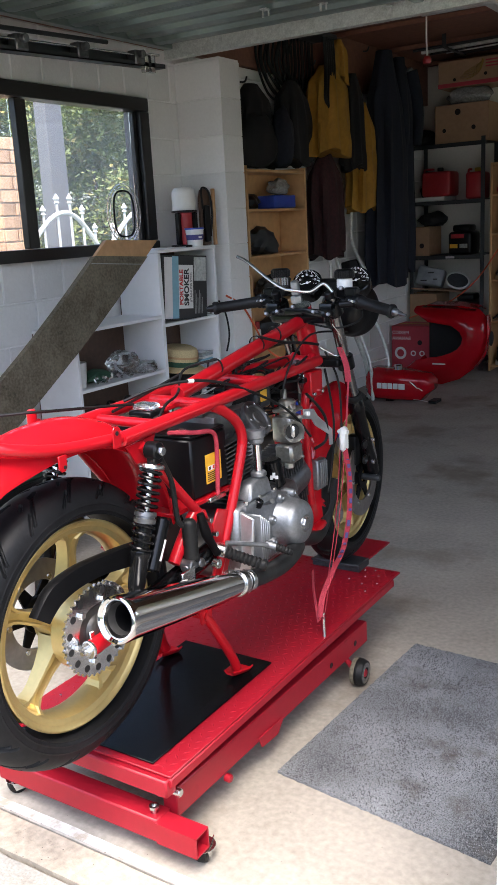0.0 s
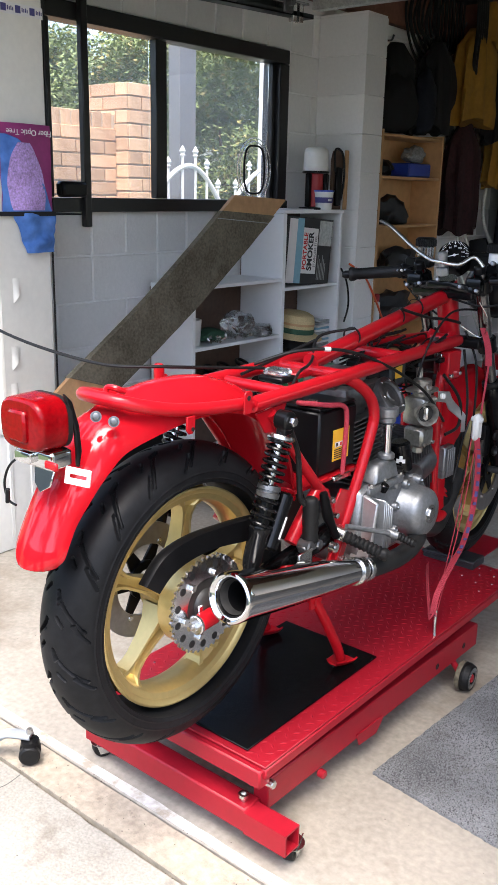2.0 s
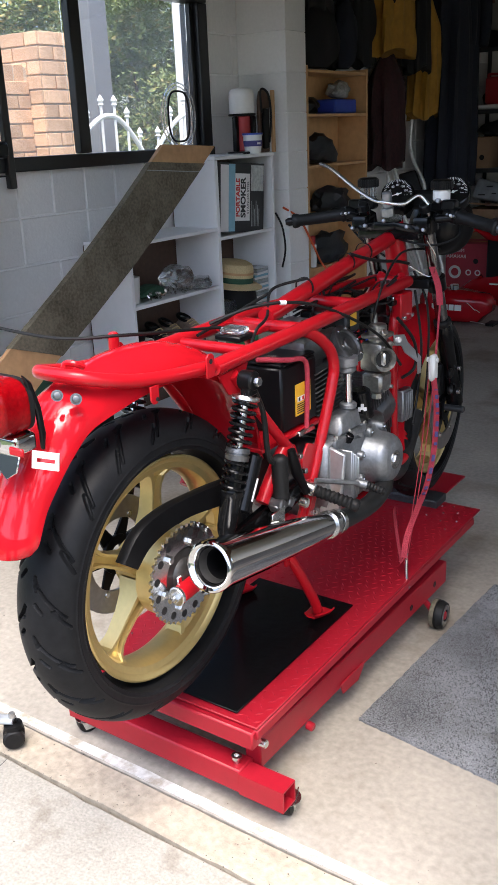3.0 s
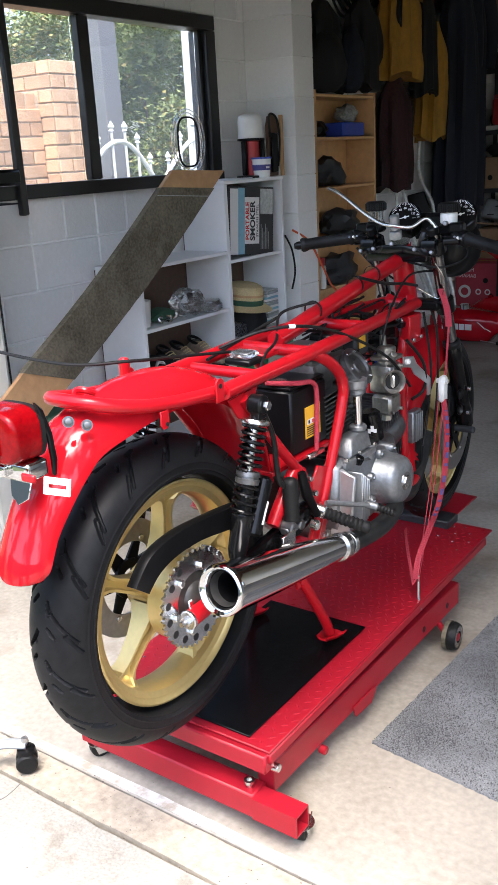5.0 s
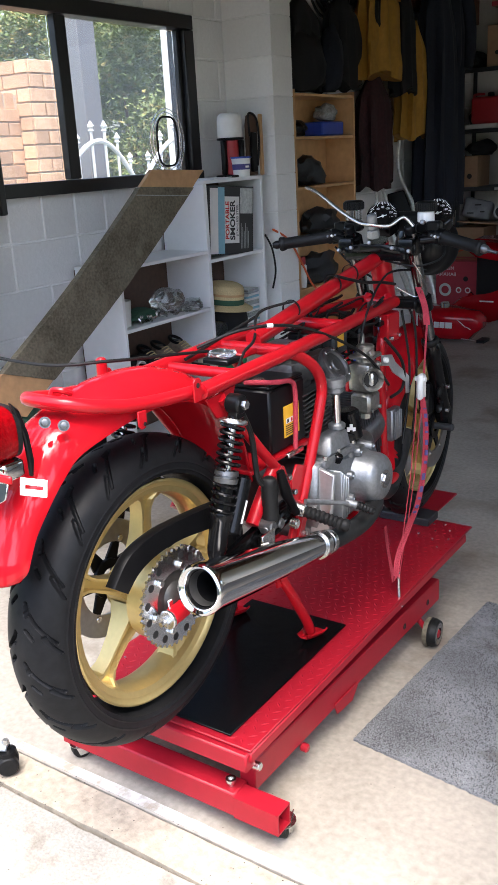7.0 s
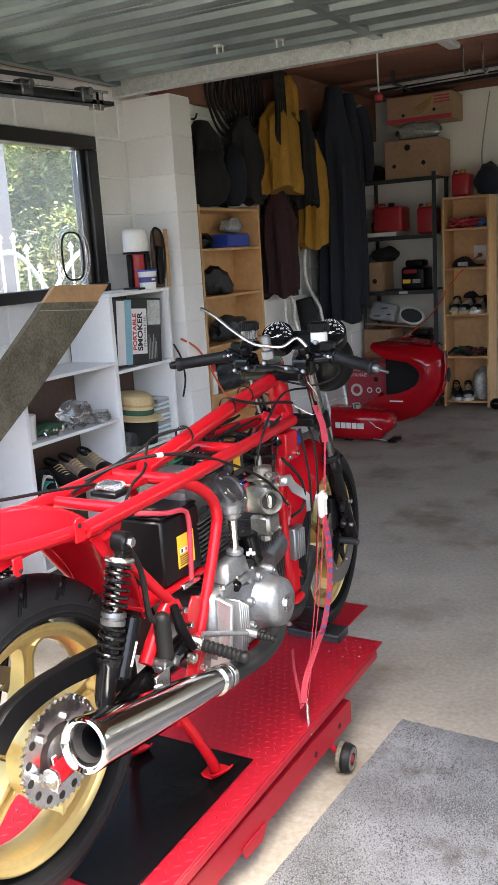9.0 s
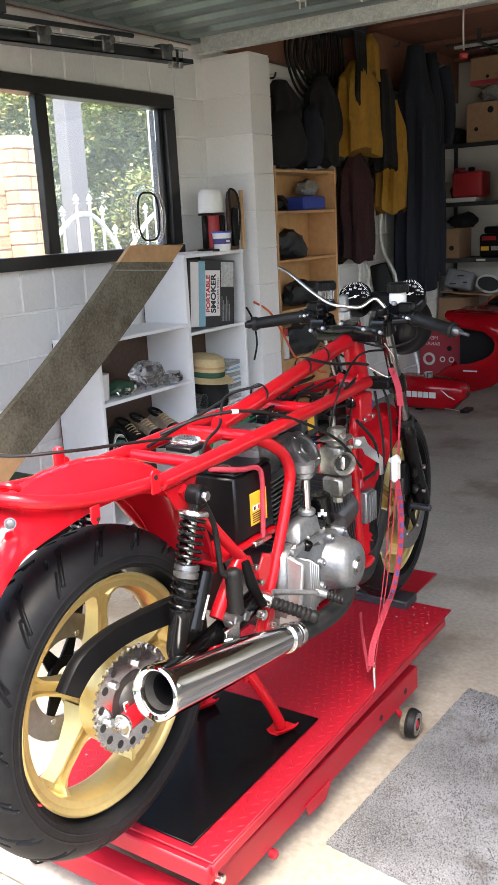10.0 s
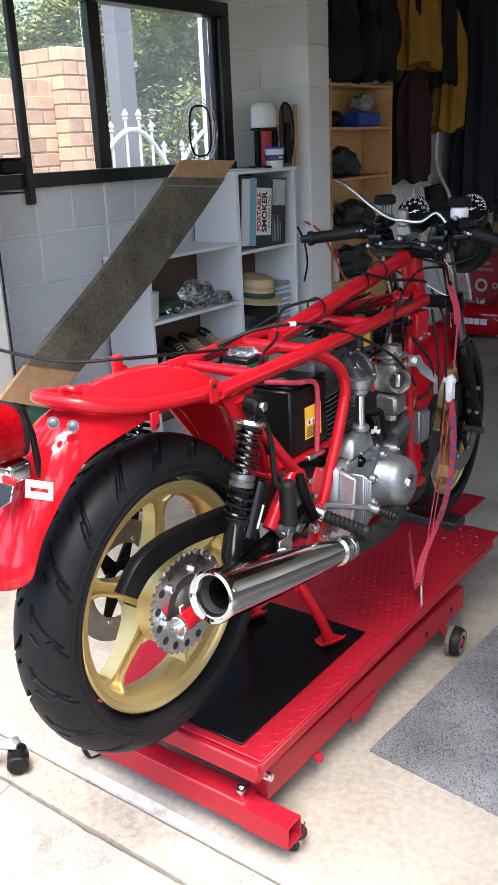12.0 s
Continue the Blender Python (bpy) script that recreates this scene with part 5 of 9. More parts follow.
# bevel drive
part("bevel_flange", boxed(E(0.082, 1.215, 0.688), E(0.142, 1.372, 0.706), 0.005, None, 2), "alloy", eng)
bm = hexa([E(0.084, 1.240, 0.707), E(0.138, 1.240, 0.707), E(0.138, 1.356, 0.707), E(0.084, 1.356, 0.707),
           E(0.088, 1.268, 0.752), E(0.130, 1.268, 0.752), E(0.130, 1.350, 0.752), E(0.088, 1.350, 0.752)], 0.006)
rod(bm, E(0.112, 1.330, 0.752), E(0.112, 1.330, 0.768), 0.021, 24, 0.004)
part("bevel_case", bm, "alloy", eng, "grey bevel drive case")
for d, y in ((0.136, 1.226), (0.136, 1.362), (0.135, 1.29)):
    part("case_bolt", rodded(E(d, y, 0.706), E(d, y, 0.716), 0.0065, 6, 0.001), "zinc", eng)
part("bevel_tube", rodded(E(0.112, 1.330, 0.768), E(0.112, 1.327, 0.862), 0.0108, 20), "chrome", eng, "chromed bevel shaft tube")
bm = turned([(0, 0), (0, 0.014), (0.004, 0.018), (0.006, 0.020), (0.016, 0.020), (0.020, 0.025), (0.040, 0.026), (0.040, 0)], E(0.112, 1.327, 0.842), (0, -0.05, 1), 24)
part("cam_drive_box", bm, "alloy", eng)
# upright finned cylinder and head
cyl = part("rear_cylinder", rodded(E(0, 1.30, 0.67), E(0, 1.285, 0.88), 0.060, 24), "alloy_dark", eng, "finned grey upright cylinder")
for k in range(15):
    t = k / 14
    part("cooling_fin", box(bmesh.new(), (-0.094, -0.060, -0.0016), (0.084, 0.058, 0.0016), 0.0, Matrix.Translation(E(0, 1.296 - 0.012 * t, 0.704 + 0.158 * t)) @ pose(0, 0, 0, 5, 0, 0)), "alloy_dark", eng, smooth=0)
part("cylinder_head", boxed(E(-0.080, 1.215, 0.868), E(0.062, 1.405, 0.935), 0.018, None, 2), "alloy_dark", cyl)
part("valve_cover", boxed(E(-0.055, 1.235, 0.936), E(0.050, 1.330, 0.968), 0.014, None, 2), "alloy", cyl)
for d, y in ((0.040, 1.25), (0.040, 1.315), (-0.04, 1.25)):
    part("cover_nut", rodded(E(d, y, 0.968), E(d, y, 0.978), 0.007, 6, 0.001), "zinc", cyl)
# forward cylinder
fc = part("front_cylinder", rodded(E(0, 1.48, 0.60), E(0, 1.74, 0.66), 0.062, 24), "alloy_dark", eng, "finned grey forward cylinder")
for k in range(14):
    t = k / 13
    part("cooling_fin", box(bmesh.new(), (-0.062, -0.0018, -0.10), (0.052, 0.0018, 0.095), 0.0, Matrix.Translation(E(0, 1.525 + 0.165 * t, 0.612 + 0.040 * t)) @ pose(0, 0, 0, 13, 0, 0)), "alloy_dark", eng, smooth=0)
part("cylinder_head", boxed(P(-0.06, 1.69, 0.58), P(0.03, 1.72, 0.74), 0.010, None, 2), "alloy_dark", fc)
oil = part("oil_filter", rodded(E(0.092, 1.450, 0.688), E(0.083, 1.441, 0.768), 0.028, 32, 0.006), "black_gloss", eng, "black oil filter canister")
for k, (a, h) in enumerate(((-75, 0.012), (-60, 0.016), (-45, 0.010))):
    part("print_bar", boxed((0.0280, -0.004, -h / 2), (0.0288, 0.004, h / 2), 0, Matrix.Translation(E(0.0885, 1.4465, 0.722 + 0.006 * (k % 2))) @ Matrix.Rotation(radians(a), 4, "Z")), "print_white", oil, smooth=0)
ca = Vector((0.80, 0.05, 0.60)).normalized()
cc = E(0.098, 1.362, 0.905)
bm = turned([(-0.05, 0), (-0.05, 0.040), (-0.012, 0.044), (-0.010, 0.050), (0.0, 0.050), (0.003, 0.046), (0.003, 0.036), (-0.003, 0.034), (-0.004, 0.016), (0.0, 0.014), (0.0, 0)], cc, ca, 40)
cs, cu_, _ = frame_on(ca)
for k in range(6):
    e = cc + 0.041 * (math.cos(k * 1.047) * cs + math.sin(k * 1.047) * cu_)
    part("cover_screw", rodded(e, e + ca * 0.006, 0.0045, 8, 0.001), "zinc", cyl)
part("cam_cover", bm, "alloy_dark", cyl, "round grey cam cover")
# carburettor
CB = E(0.085, 1.535, 0.832)
bm = boxed(CB + Vector((-0.035, -0.03, -0.035)), CB + Vector((0.03, 0.04, 0.04)), 0.01, None, 2)
box(bm, CB + Vector((-0.03, -0.028, -0.095)), CB + Vector((0.028, 0.038, -0.04)), 0.008)
rod(bm, CB + Vector((0, 0.005, 0.03)), CB + Vector((0, 0.005, 0.085)), 0.024, 16, 0.004)
box(bm, CB + Vector((-0.032, -0.03, 0.05)), CB + Vector((0.032, 0.04, 0.062)), 0.004)
rod(bm, CB + Vector((-0.03, 0.005, -0.095)), CB + Vector((-0.03, 0.005, -0.112)), 0.012, 8)
for ox, oy, oz in ((0.031, -0.02, 0.03), (0.031, 0.03, 0.03), (0.031, -0.02, -0.028), (0.031, 0.03, -0.028), (0.029, -0.018, -0.085), (0.029, 0.03, -0.085)):
    rod(bm, CB + Vector((ox - 0.004, oy, oz)), CB + Vector((ox + 0.004, oy, oz)), 0.0055, 8, 0.001)
rod(bm, CB + Vector((0.0, 0.005, -0.095)), CB + Vector((0.0, 0.005, -0.115)), 0.014, 6, 0.002)
rod(bm, CB + Vector((0.02, -0.012, 0.062)), CB + Vector((0.034, -0.020, 0.072)), 0.009, 8, 0.002)
rod(bm, CB + Vector((-0.01, 0.005, 0.085)), CB + Vector((-0.012, 0.006, 0.112)), 0.009, 12, 0.002)
carb = part("carburettor", bm, "carb_metal", eng, "silver carburettor with an open bell mouth")
d = Vector((0.75, -0.62, 0.05)).normalized()
part("bell_mouth", turned([(0.0, 0.024), (0.022, 0.025), (0.034, 0.031), (0.036, 0.030), (0.026, 0.022), (-0.01, 0.020)], CB + d * 0.02, d, 32), "carb_metal", carb)
part("throttle_slide", rodded(CB + d * 0.036, CB + d * 0.038, 0.0225, 24), "pipe_black", carb)
part("needle_jet", boxed(CB + d * 0.041 + Vector((-0.007, -0.004, -0.018)), CB + d * 0.041 + Vector((0.007, 0.004, 0.016)), 0.004), "zinc", carb)

# black sheet added between the engine and the rear wheel to darken the gap
part("gap_backing", plated([E(-0.085, 1.030, 0.735), E(0.075, 1.030, 0.735), E(0.070, 1.120, 0.560), E(-0.080, 1.120, 0.560)], 0.006, 0.002), "satin_black", bike, "black sheet added to darken the gap behind the engine")

# battery
batt = part("battery", boxed(P(-0.060, 1.057, 0.765), P(0.080, 1.210, 0.915), 0.005), "black_plastic", bike, "black battery with a yellow label")
part("battery_lid", boxed(P(-0.058, 1.059, 0.916), P(0.078, 1.208, 0.925), 0.003), "black_plastic", batt)
part("label", boxed(P(0.0805, 1.112, 0.792), P(0.0815, 1.178, 0.866), 0), "label_yellow", batt, "yellow warning label", 0)
part("warning_bar", boxed(P(0.0818, 1.120, 0.824), P(0.0822, 1.170, 0.836), 0), "print_white", batt, smooth=0)
for k in range(5):
    part("warning_bar", boxed(P(0.0818, 1.118, 0.797 + 0.005 * k), P(0.0822, 1.150 + 0.005 * (k % 3), 0.7993 + 0.005 * k), 0), "print_black", batt, smooth=0)
for k in range(3):
    part("warning_bar", boxed(P(0.0824, 1.124 + 0.016 * k, 0.826), P(0.0827, 1.131 + 0.016 * k, 0.834), 0), "print_red" if k % 2 else "print_black", batt, smooth=0)
part("terminal", boxed(P(0.03, 1.062, 0.926), P(0.055, 1.085, 0.938), 0.002), "zinc", batt)
part("battery_strap", tubed([P(0.02, 1.052, 0.932), P(0.086, 1.072, 0.934), P(0.088, 1.135, 0.922), P(0.089, 1.152, 0.895), P(0.089, 1.150, 0.82), P(0.089, 1.145, 0.755)], 0.0058, 10), "strap_red", bike, "pinkish red rubber battery strap")
part("battery_tray", boxed(P(-0.09, 0.96, 0.752), P(0.09, 1.22, 0.762), 0.002), "red_paint", bike)
part("tray_bracket", boxed(P(0.085, 1.10, 0.748), P(0.098, 1.17, 0.760), 0.002), "zinc", bike)
part("fuse_base", boxed(P(-0.035, 0.975, 0.986), P(0.032, 1.030, 0.999), 0.003), "black_plastic", bike)
bm = boxed(P(-0.028, 0.982, 1.0), P(0.026, 1.024, 1.014), 0.004)
part("fuse_box", bm, "clear_plastic", bike, "clear plastic fuse box")

# footrest, gear lever, brake parts
part("footrest", turned([(0.0, 0), (0.0, 0.010)] + [(0.006 + k * 0.0052, 0.0150 if k % 2 else 0.0122) for k in range(20)] + [(0.112, 0.0150), (0.118, 0.011), (0.118, 0)], E(0.128, 1.118, 0.620), (0.1, 0.047, -0.040), 16), "rubber", bike, "black ribbed rubber footrest")
bm = rodded(E(0.108, 1.115, 0.626), E(0.140, 1.122, 0.618), 0.017, 16, 0.003)
part("footrest_pivot", bm, "zinc", bike)
part("plate_bolt", rodded(E(0.108, 1.105, 0.590), E(0.128, 1.107, 0.588), 0.013, 12, 0.003), "zinc", bike)
part("plate_bolt", rodded(E(0.108, 1.145, 0.548), E(0.126, 1.147, 0.546), 0.009, 12, 0.002), "zinc", bike)
bm = tubed([E(0.138, 1.125, 0.640), E(0.160, 1.18, 0.622), E(0.190, 1.245, 0.601)], 0.0062, 10)
rod(bm, E(0.178, 1.240, 0.604), E(0.204, 1.252, 0.596), 0.0105, 12, 0.002)
part("gear_lever", bm, "alloy", bike, "grey gear lever")
bm = bmesh.new()
lathe(bm, [(0, 0), (0, 0.009)] + [(0.003 + k * 0.0042, 0.0105 if k % 2 else 0.0088) for k in range(11)] + [(0.050, 0.0088), (0.050, 0)], E(0.200, 1.250, 0.598), (0.038, 0.028, -0.022), 14)
part("lever_rubber", bm, "rubber", bike)
prof = [(0.0, 0.0), (0.0, 0.010), (0.004, 0.015), (0.012, 0.0175)] + [(0.020 + 0.008 * k, 0.0185 if k % 2 else 0.0172) for k in range(9)] + [(0.092, 0.019), (0.100, 0.0185), (0.104, 0.015), (0.104, 0.0)]
part("rear_master_cylinder", turned(prof, E(0.130, 0.990, 0.744), (0, 0.02, -1), 24), "rubber", bike, "black ribbed master cylinder boot")
part("brake_arm", tubed([E(0.135, 1.029, 0.745), E(0.136, 1.047, 0.690), E(0.137, 1.064, 0.660), E(0.138, 1.086, 0.625)], [0.009, 0.013, 0.010, 0.009], 12, 6, 0.7), "satin_black", bike, "black brake pedal arm")
bm = rodded(E(0.112, 0.975, 0.637), E(0.148, 0.975, 0.637), 0.013, 14, 0.003)
rod(bm, E(0.112, 1.012, 0.630), E(0.146, 1.012, 0.630), 0.012, 14, 0.003)
box(bm, E(0.118, 0.960, 0.622), E(0.142, 1.020, 0.640), 0.004)
part("caliper_mount", bm, "alloy_dark", bike, "grey bolted mount below the boot")
bm = boxed(E(0.120, 0.952, 0.578), E(0.124, 1.012, 0.622), 0.004)
box(bm, E(0.124, 0.952, 0.612), E(0.146, 1.012, 0.622), 0.003)
box(bm, E(0.124, 0.952, 0.578), E(0.142, 0.964, 0.611), 0.003)
box(bm, E(0.124, 0.982, 0.580), E(0.140, 0.990, 0.611), 0.002)
part("slotted_mount", bm, "satin_black", bike, "black slotted bracket")
part("brake_hose", tubed([P(0.125, 0.88, 0.93), P(0.118, 0.925, 0.86), P(0.118, 0.935, 0.79), P(0.120, 0.940, 0.755), P(0.126, 0.960, 0.735)], 0.0065, 8), "rubber", bike)

# centre stand
for s in (-1, 1):
    d = 0.093 if s > 0 else -0.143
    leg = part("stand_leg", tubed([E(0.062 * s, 1.065, 0.49), E(0.082 * s, 1.105, 0.43), E(d * 0.985, 1.180, 0.300), E(d, 1.202, 0.252)], 0.0128, 14, 4), "red_paint", bike, "red centre stand leg")
    grid = []
    for t in np.linspace(0, 1, 7):
        y = 1.172 + 0.072 * t
        half = 0.016 + 0.016 * t
        low = TZ + 0.0085 + 0.012 * (1 - t) ** 2
        grid.append([E(d + half * u, y - 0.010 * u * u, low + 0.016 * u ** 4 + 0.004 * (t == 1)) for u in np.linspace(-1, 1, 9)])
    part("stand_foot", sheet(bmesh.new(), grid, thick=0.004), "red_paint", leg, "flared red foot")
red_tube("stand_cross_tube", [P(-0.09, 1.07, 0.46), P(0.09, 1.07, 0.46)], 0.014)
part("stand_bracket", plated([P(0.085, 1.03, 0.53), P(0.085, 1.10, 0.53), P(0.085, 1.09, 0.44), P(0.085, 1.05, 0.44)], 0.006), "red_paint", bike)
red_tube("lower_frame_tube", [P(0.06, 1.07, 0.47), P(0.07, 1.35, 0.455), P(0.06, 1.78, 0.47)], 0.016)
red_tube("lower_frame_tube", [P(-0.06, 1.07, 0.47), P(-0.07, 1.35, 0.455), P(-0.06, 1.78, 0.47)], 0.016)

# fork, clamps and front mudguard
for s in (-1, 1):
    d = 0.092 * s
    part("fork_tube", rodded(fork_line(d, 1.175), fork_line(d, 0.830), 0.0178, 24), "fork_chrome", bike, "dark chromed fork tube")
    f = part("fork_slider", turned([(0, 0), (0, 0.022), (0.006, 0.026), (0.05, 0.026), (0.055, 0.024), (0.22, 0.024), (0.26, 0.028), (0.30, 0.026), (0.31, 0.0)], fork_line(d, 0.838), fork_line(d, 0.5) - fork_line(d, 0.838), 24), "black_gloss", bike, "black fork slider")
    part("dust_seal", turned([(0, 0.018), (0, 0.0235), (0.004, 0.026), (0.014, 0.026), (0.018, 0.0235), (0.018, 0.018)], fork_line(d, 0.852), fork_line(d, 0.5) - fork_line(d, 0.838), 24, True), "rubber", f)
    lug = fork_line(d, 0.66)
    bm = boxed(lug + Vector((-0.026 * s - 0.02, -0.062, -0.055)), lug + Vector((-0.026 * s + 0.02, -0.016, 0.05)), 0.012, None, 2)
    rod(bm, lug + Vector((0.012 * s, -0.045, 0.02)), lug + Vector((0.022 * s, -0.045, 0.02)), 0.016, 16, 0.003)
    rod(bm, lug + Vector((0.012 * s, -0.045, -0.03)), lug + Vector((0.022 * s, -0.045, -0.03)), 0.016, 16, 0.003)
    part("caliper", bm, "black_plastic", f)
    for z in (0.03, -0.045):
        part("caliper_bolt", rodded(lug + Vector((0.026 * s, -0.012, z)), lug + Vector((0.036 * s, -0.012, z)), 0.007, 8, 0.001), "zinc", f)
    part("fork_cap", rodded(fork_line(d, 1.172), fork_line(d, 1.192), 0.016, 8, 0.003), "black_plastic", bike)
part("front_axle", rodded(FW + Vector((-0.12, 0, 0)), FW + Vector((0.135, 0, 0)), 0.011, 12, 0.003), "rack_steel", bike)
bm = bmesh.new()
for s in (-1, 1):
    rod(bm, fork_line(0.092 * s, 1.120), fork_line(0.092 * s, 1.162), 0.030, 24, 0.005)
plate(bm, [P(-0.092, 1.815, 1.135), P(-0.03, 1.785, 1.142), P(0.03, 1.785, 1.142), P(0.092, 1.815, 1.135), P(0.092, 1.775, 1.140), P(0.03, 1.750, 1.150), P(-0.03, 1.750, 1.150), P(-0.092, 1.775, 1.140)], 0.022, 0.003)
for d in (-0.092, 0.092):
    box(bm, P(d - 0.022, 1.770, 1.118), P(d + 0.022, 1.800, 1.160), 0.006, None, 2)
box(bm, P(-0.095, 1.768, 1.100), P(0.095, 1.800, 1.140), 0.008, None, 2)
part("top_clamp", bm, "black_gloss", bike, "black fork top clamp")
bm = bmesh.new()
for s in (-1, 1):
    rod(bm, fork_line(0.092 * s, 0.945), fork_line(0.092 * s, 0.988), 0.027, 20, 0.004)
box(bm, fork_line(-0.09, 0.968) + Vector((0, -0.045, -0.014)), fork_line(0.09, 0.968) + Vector((0, 0.015, 0.014)), 0.006)
part("lower_clamp", bm, "black_plastic", bike)
for d, y, z in ((-0.105, 1.765, 1.128), (-0.062, 1.757, 1.136), (0.062, 1.757, 1.136), (0.107, 1.765, 1.128), (0.0, 1.745, 1.152)):
    part("clamp_bolt", rodded(P(d, y, z), P(d + 0.003, y - 0.013, z + 0.003), 0.0058, 8, 0.002), "alloy", bike)
bm = rodded(P(0, 1.770, 1.163), P(0, 1.765, 1.185), 0.018, 6, 0.002)
rod(bm, P(0, 1.765, 1.185), P(0, 1.758, 1.228), 0.0135, 16, 0.004)
part("stem_nut", bm, "alloy", bike, "grey steering stem nut")
part("damper_rod", tubed([P(-0.245, 1.83, 1.300), P(-0.19, 1.80, 1.285), P(-0.10, 1.77, 1.235), P(-0.04, 1.755, 1.207), P(0.0, 1.75, 1.200), P(0.045, 1.77, 1.195), P(0.075, 1.80, 1.215), P(0.105, 1.80, 1.190)], 0.0052, 10), "zinc", bike, "bent bright steel rod across the clamp")
grid = []
for a in np.linspace(radians(95), radians(197), 28):
    q = FW + Vector((0, 0.33 * math.cos(a), 0.33 * math.sin(a)))
    o = Vector((0, math.cos(a), math.sin(a)))
    grid.append([q + Vector((0.064 * math.sin(b), 0, 0)) + o * 0.088 * (math.cos(b) - 1) for b in np.linspace(-1.57, 1.57, 15)])
part("front_mudguard", sheet(bmesh.new(), grid, thick=0.003), "red_fender", bike, "glossy red front mudguard", 60)


# bars and controls
def grip(s):
    inner, end = P(0.175 * s, 1.845, 1.158), P(0.300 * s, 1.757, 1.144)
    if s > 0:
        inner, end = P(0.180, 1.835, 1.157), P(0.300, 1.796, 1.134)
    ax = end - inner
    L = ax.length
    b = part("handlebar", rodded(P(0.10 * s, 1.815, 1.15), inner, 0.0115, 12), "black_plastic", bike)
    g = part("grip", turned([(0, 0), (0, 0.020), (0.006, 0.021), (0.012, 0.0175), (L * 0.85, 0.0165), (L * 0.9, 0.020), (L * 0.96, 0.021), (L, 0.017), (L, 0)], inner, ax, 20), "rubber", bike, "black rubber handlebar grip")
    tip = [(L + 0.02, 0.007), (L + 0.02, 0)] if s < 0 else [(L + 0.016, 0.008), (L + 0.018, 0.0045), (L + 0.046, 0.004), (L + 0.046, 0)]
    part("bar_end", turned([(L, 0.0), (L, 0.012), (L + 0.010, 0.012)] + tip, inner, ax, 16), "black_plastic" if s < 0 else "alloy_dark", g)
    u = ax.normalized()
    sw = inner - u * 0.035
    bm = bmesh.new()
    rod(bm, sw, inner, 0.023, 16, 0.004)
    box(bm, sw + Vector((-0.02, -0.02, 0.01)), sw + Vector((0.02, 0.012, 0.038)), 0.005)
    box(bm, sw + Vector((-0.012, -0.028, -0.015)), sw + Vector((0.012, -0.01, 0.012)), 0.004)
    part("switch_block", bm, "black_plastic", bike, "black handlebar switch block")
    for k in range(3):
        part("switch", rodded(sw + u * (0.006 + 0.011 * k) + Vector((0, -0.024, 0.0)), sw + u * (0.006 + 0.011 * k) + Vector((0, -0.036, 0.004)), 0.0036, 10, 0.001), "white_plastic" if k == 1 else "alloy_dark", bike)
    part("clamp_screw", rodded(sw - u * 0.03 + Vector((0, -0.02, 0.03)), sw - u * 0.03 + Vector((0, -0.035, 0.032)), 0.0065, 12, 0.002), "alloy", bike)
    # fluid pot
    pot = P(-0.107, 1.86, 1.203) if s < 0 else P(0.115, 1.86, 1.197)
    pb = part("fluid_pot", rodded(pot, pot + Vector((0, 0, 0.030)), 0.0235, 24, 0.003), "clear_plastic" if s < 0 else "white_plastic", bike, "translucent brake fluid pot")
    prof = [(0.030, 0), (0.030, 0.0285), (0.052, 0.0285), (0.056, 0.023), (0.056, 0)]
    cap = turned(prof, pot, (0, 0, 1), 28)
    for k in range(28):
        a = 2 * math.pi * k / 28
        rod(cap, pot + Vector((0.0285 * math.cos(a), 0.0285 * math.sin(a), 0.032)), pot + Vector((0.0285 * math.cos(a), 0.0285 * math.sin(a), 0.050)), 0.002, 5)
    part("cap", cap, "black_plastic", pb, "black ribbed screw cap")
    part("master_body", boxed(pot + Vector((-0.025, -0.018, -0.03)), pot + Vector((0.025, 0.02, -0.001)), 0.006), "black_plastic", bike)
    # hand lever ahead of the bar
    part("hand_lever", tubed([inner + Vector((-0.05 * s, 0.03, 0.0)), inner + Vector((0.02 * s, 0.05, -0.005)), end + Vector((0, 0.055, -0.012))], [0.009, 0.006, 0.007], 10), "alloy_dark", bike)


grip(-1)
grip(1)


def gauge(c, r, label):
    d = Vector((0.22, -0.72, 0.55)).normalized()
    g = part("instrument", turned([(-0.06, 0.0), (-0.06, r * 0.75), (-0.04, r * 0.97), (0.0, r), (0.004, r), (0.006, r * 0.93), (0.001, r * 0.91), (0.0, 0)], c, d, 36), "black_gloss", bike, label)
    m = axes(Vector(c) + d * 0.0022, d.cross((0, 0, 1)) * -1, (0, 0, 1))
    bm = bmesh.new()
    for k in range(41):
        a = radians(225 - 270 * k / 40)
        big = k % 4 == 0
        box(bm, (r * (0.66 if big else 0.74), -0.0008 if big else -0.0005, 0), (r * 0.86, 0.0008 if big else 0.0005, 0.0004), 0, m @ Matrix.Rotation(a, 4, "Z"))
    part("dial_marks", bm, "print_white", g, smooth=0)
    bm = boxed((-0.012, -0.0012, 0.0008), (r * 0.6, 0.0012, 0.0016), 0, m @ Matrix.Rotation(radians(195), 4, "Z"))
    rod(bm, m @ Vector((0, 0, 0.0)), m @ Vector((0, 0, 0.003)), 0.004, 12)
    part("needle", bm, "print_white", g, smooth=0)
    for k in range(9):
        a = radians(225 - 270 * k / 8)
        words(str(20 * k), r * 0.17, "print_white", g, m @ Matrix.Translation((r * 0.52 * math.cos(a), r * 0.52 * math.sin(a), 0.0004)), "numeral", 0.0002)
    return g


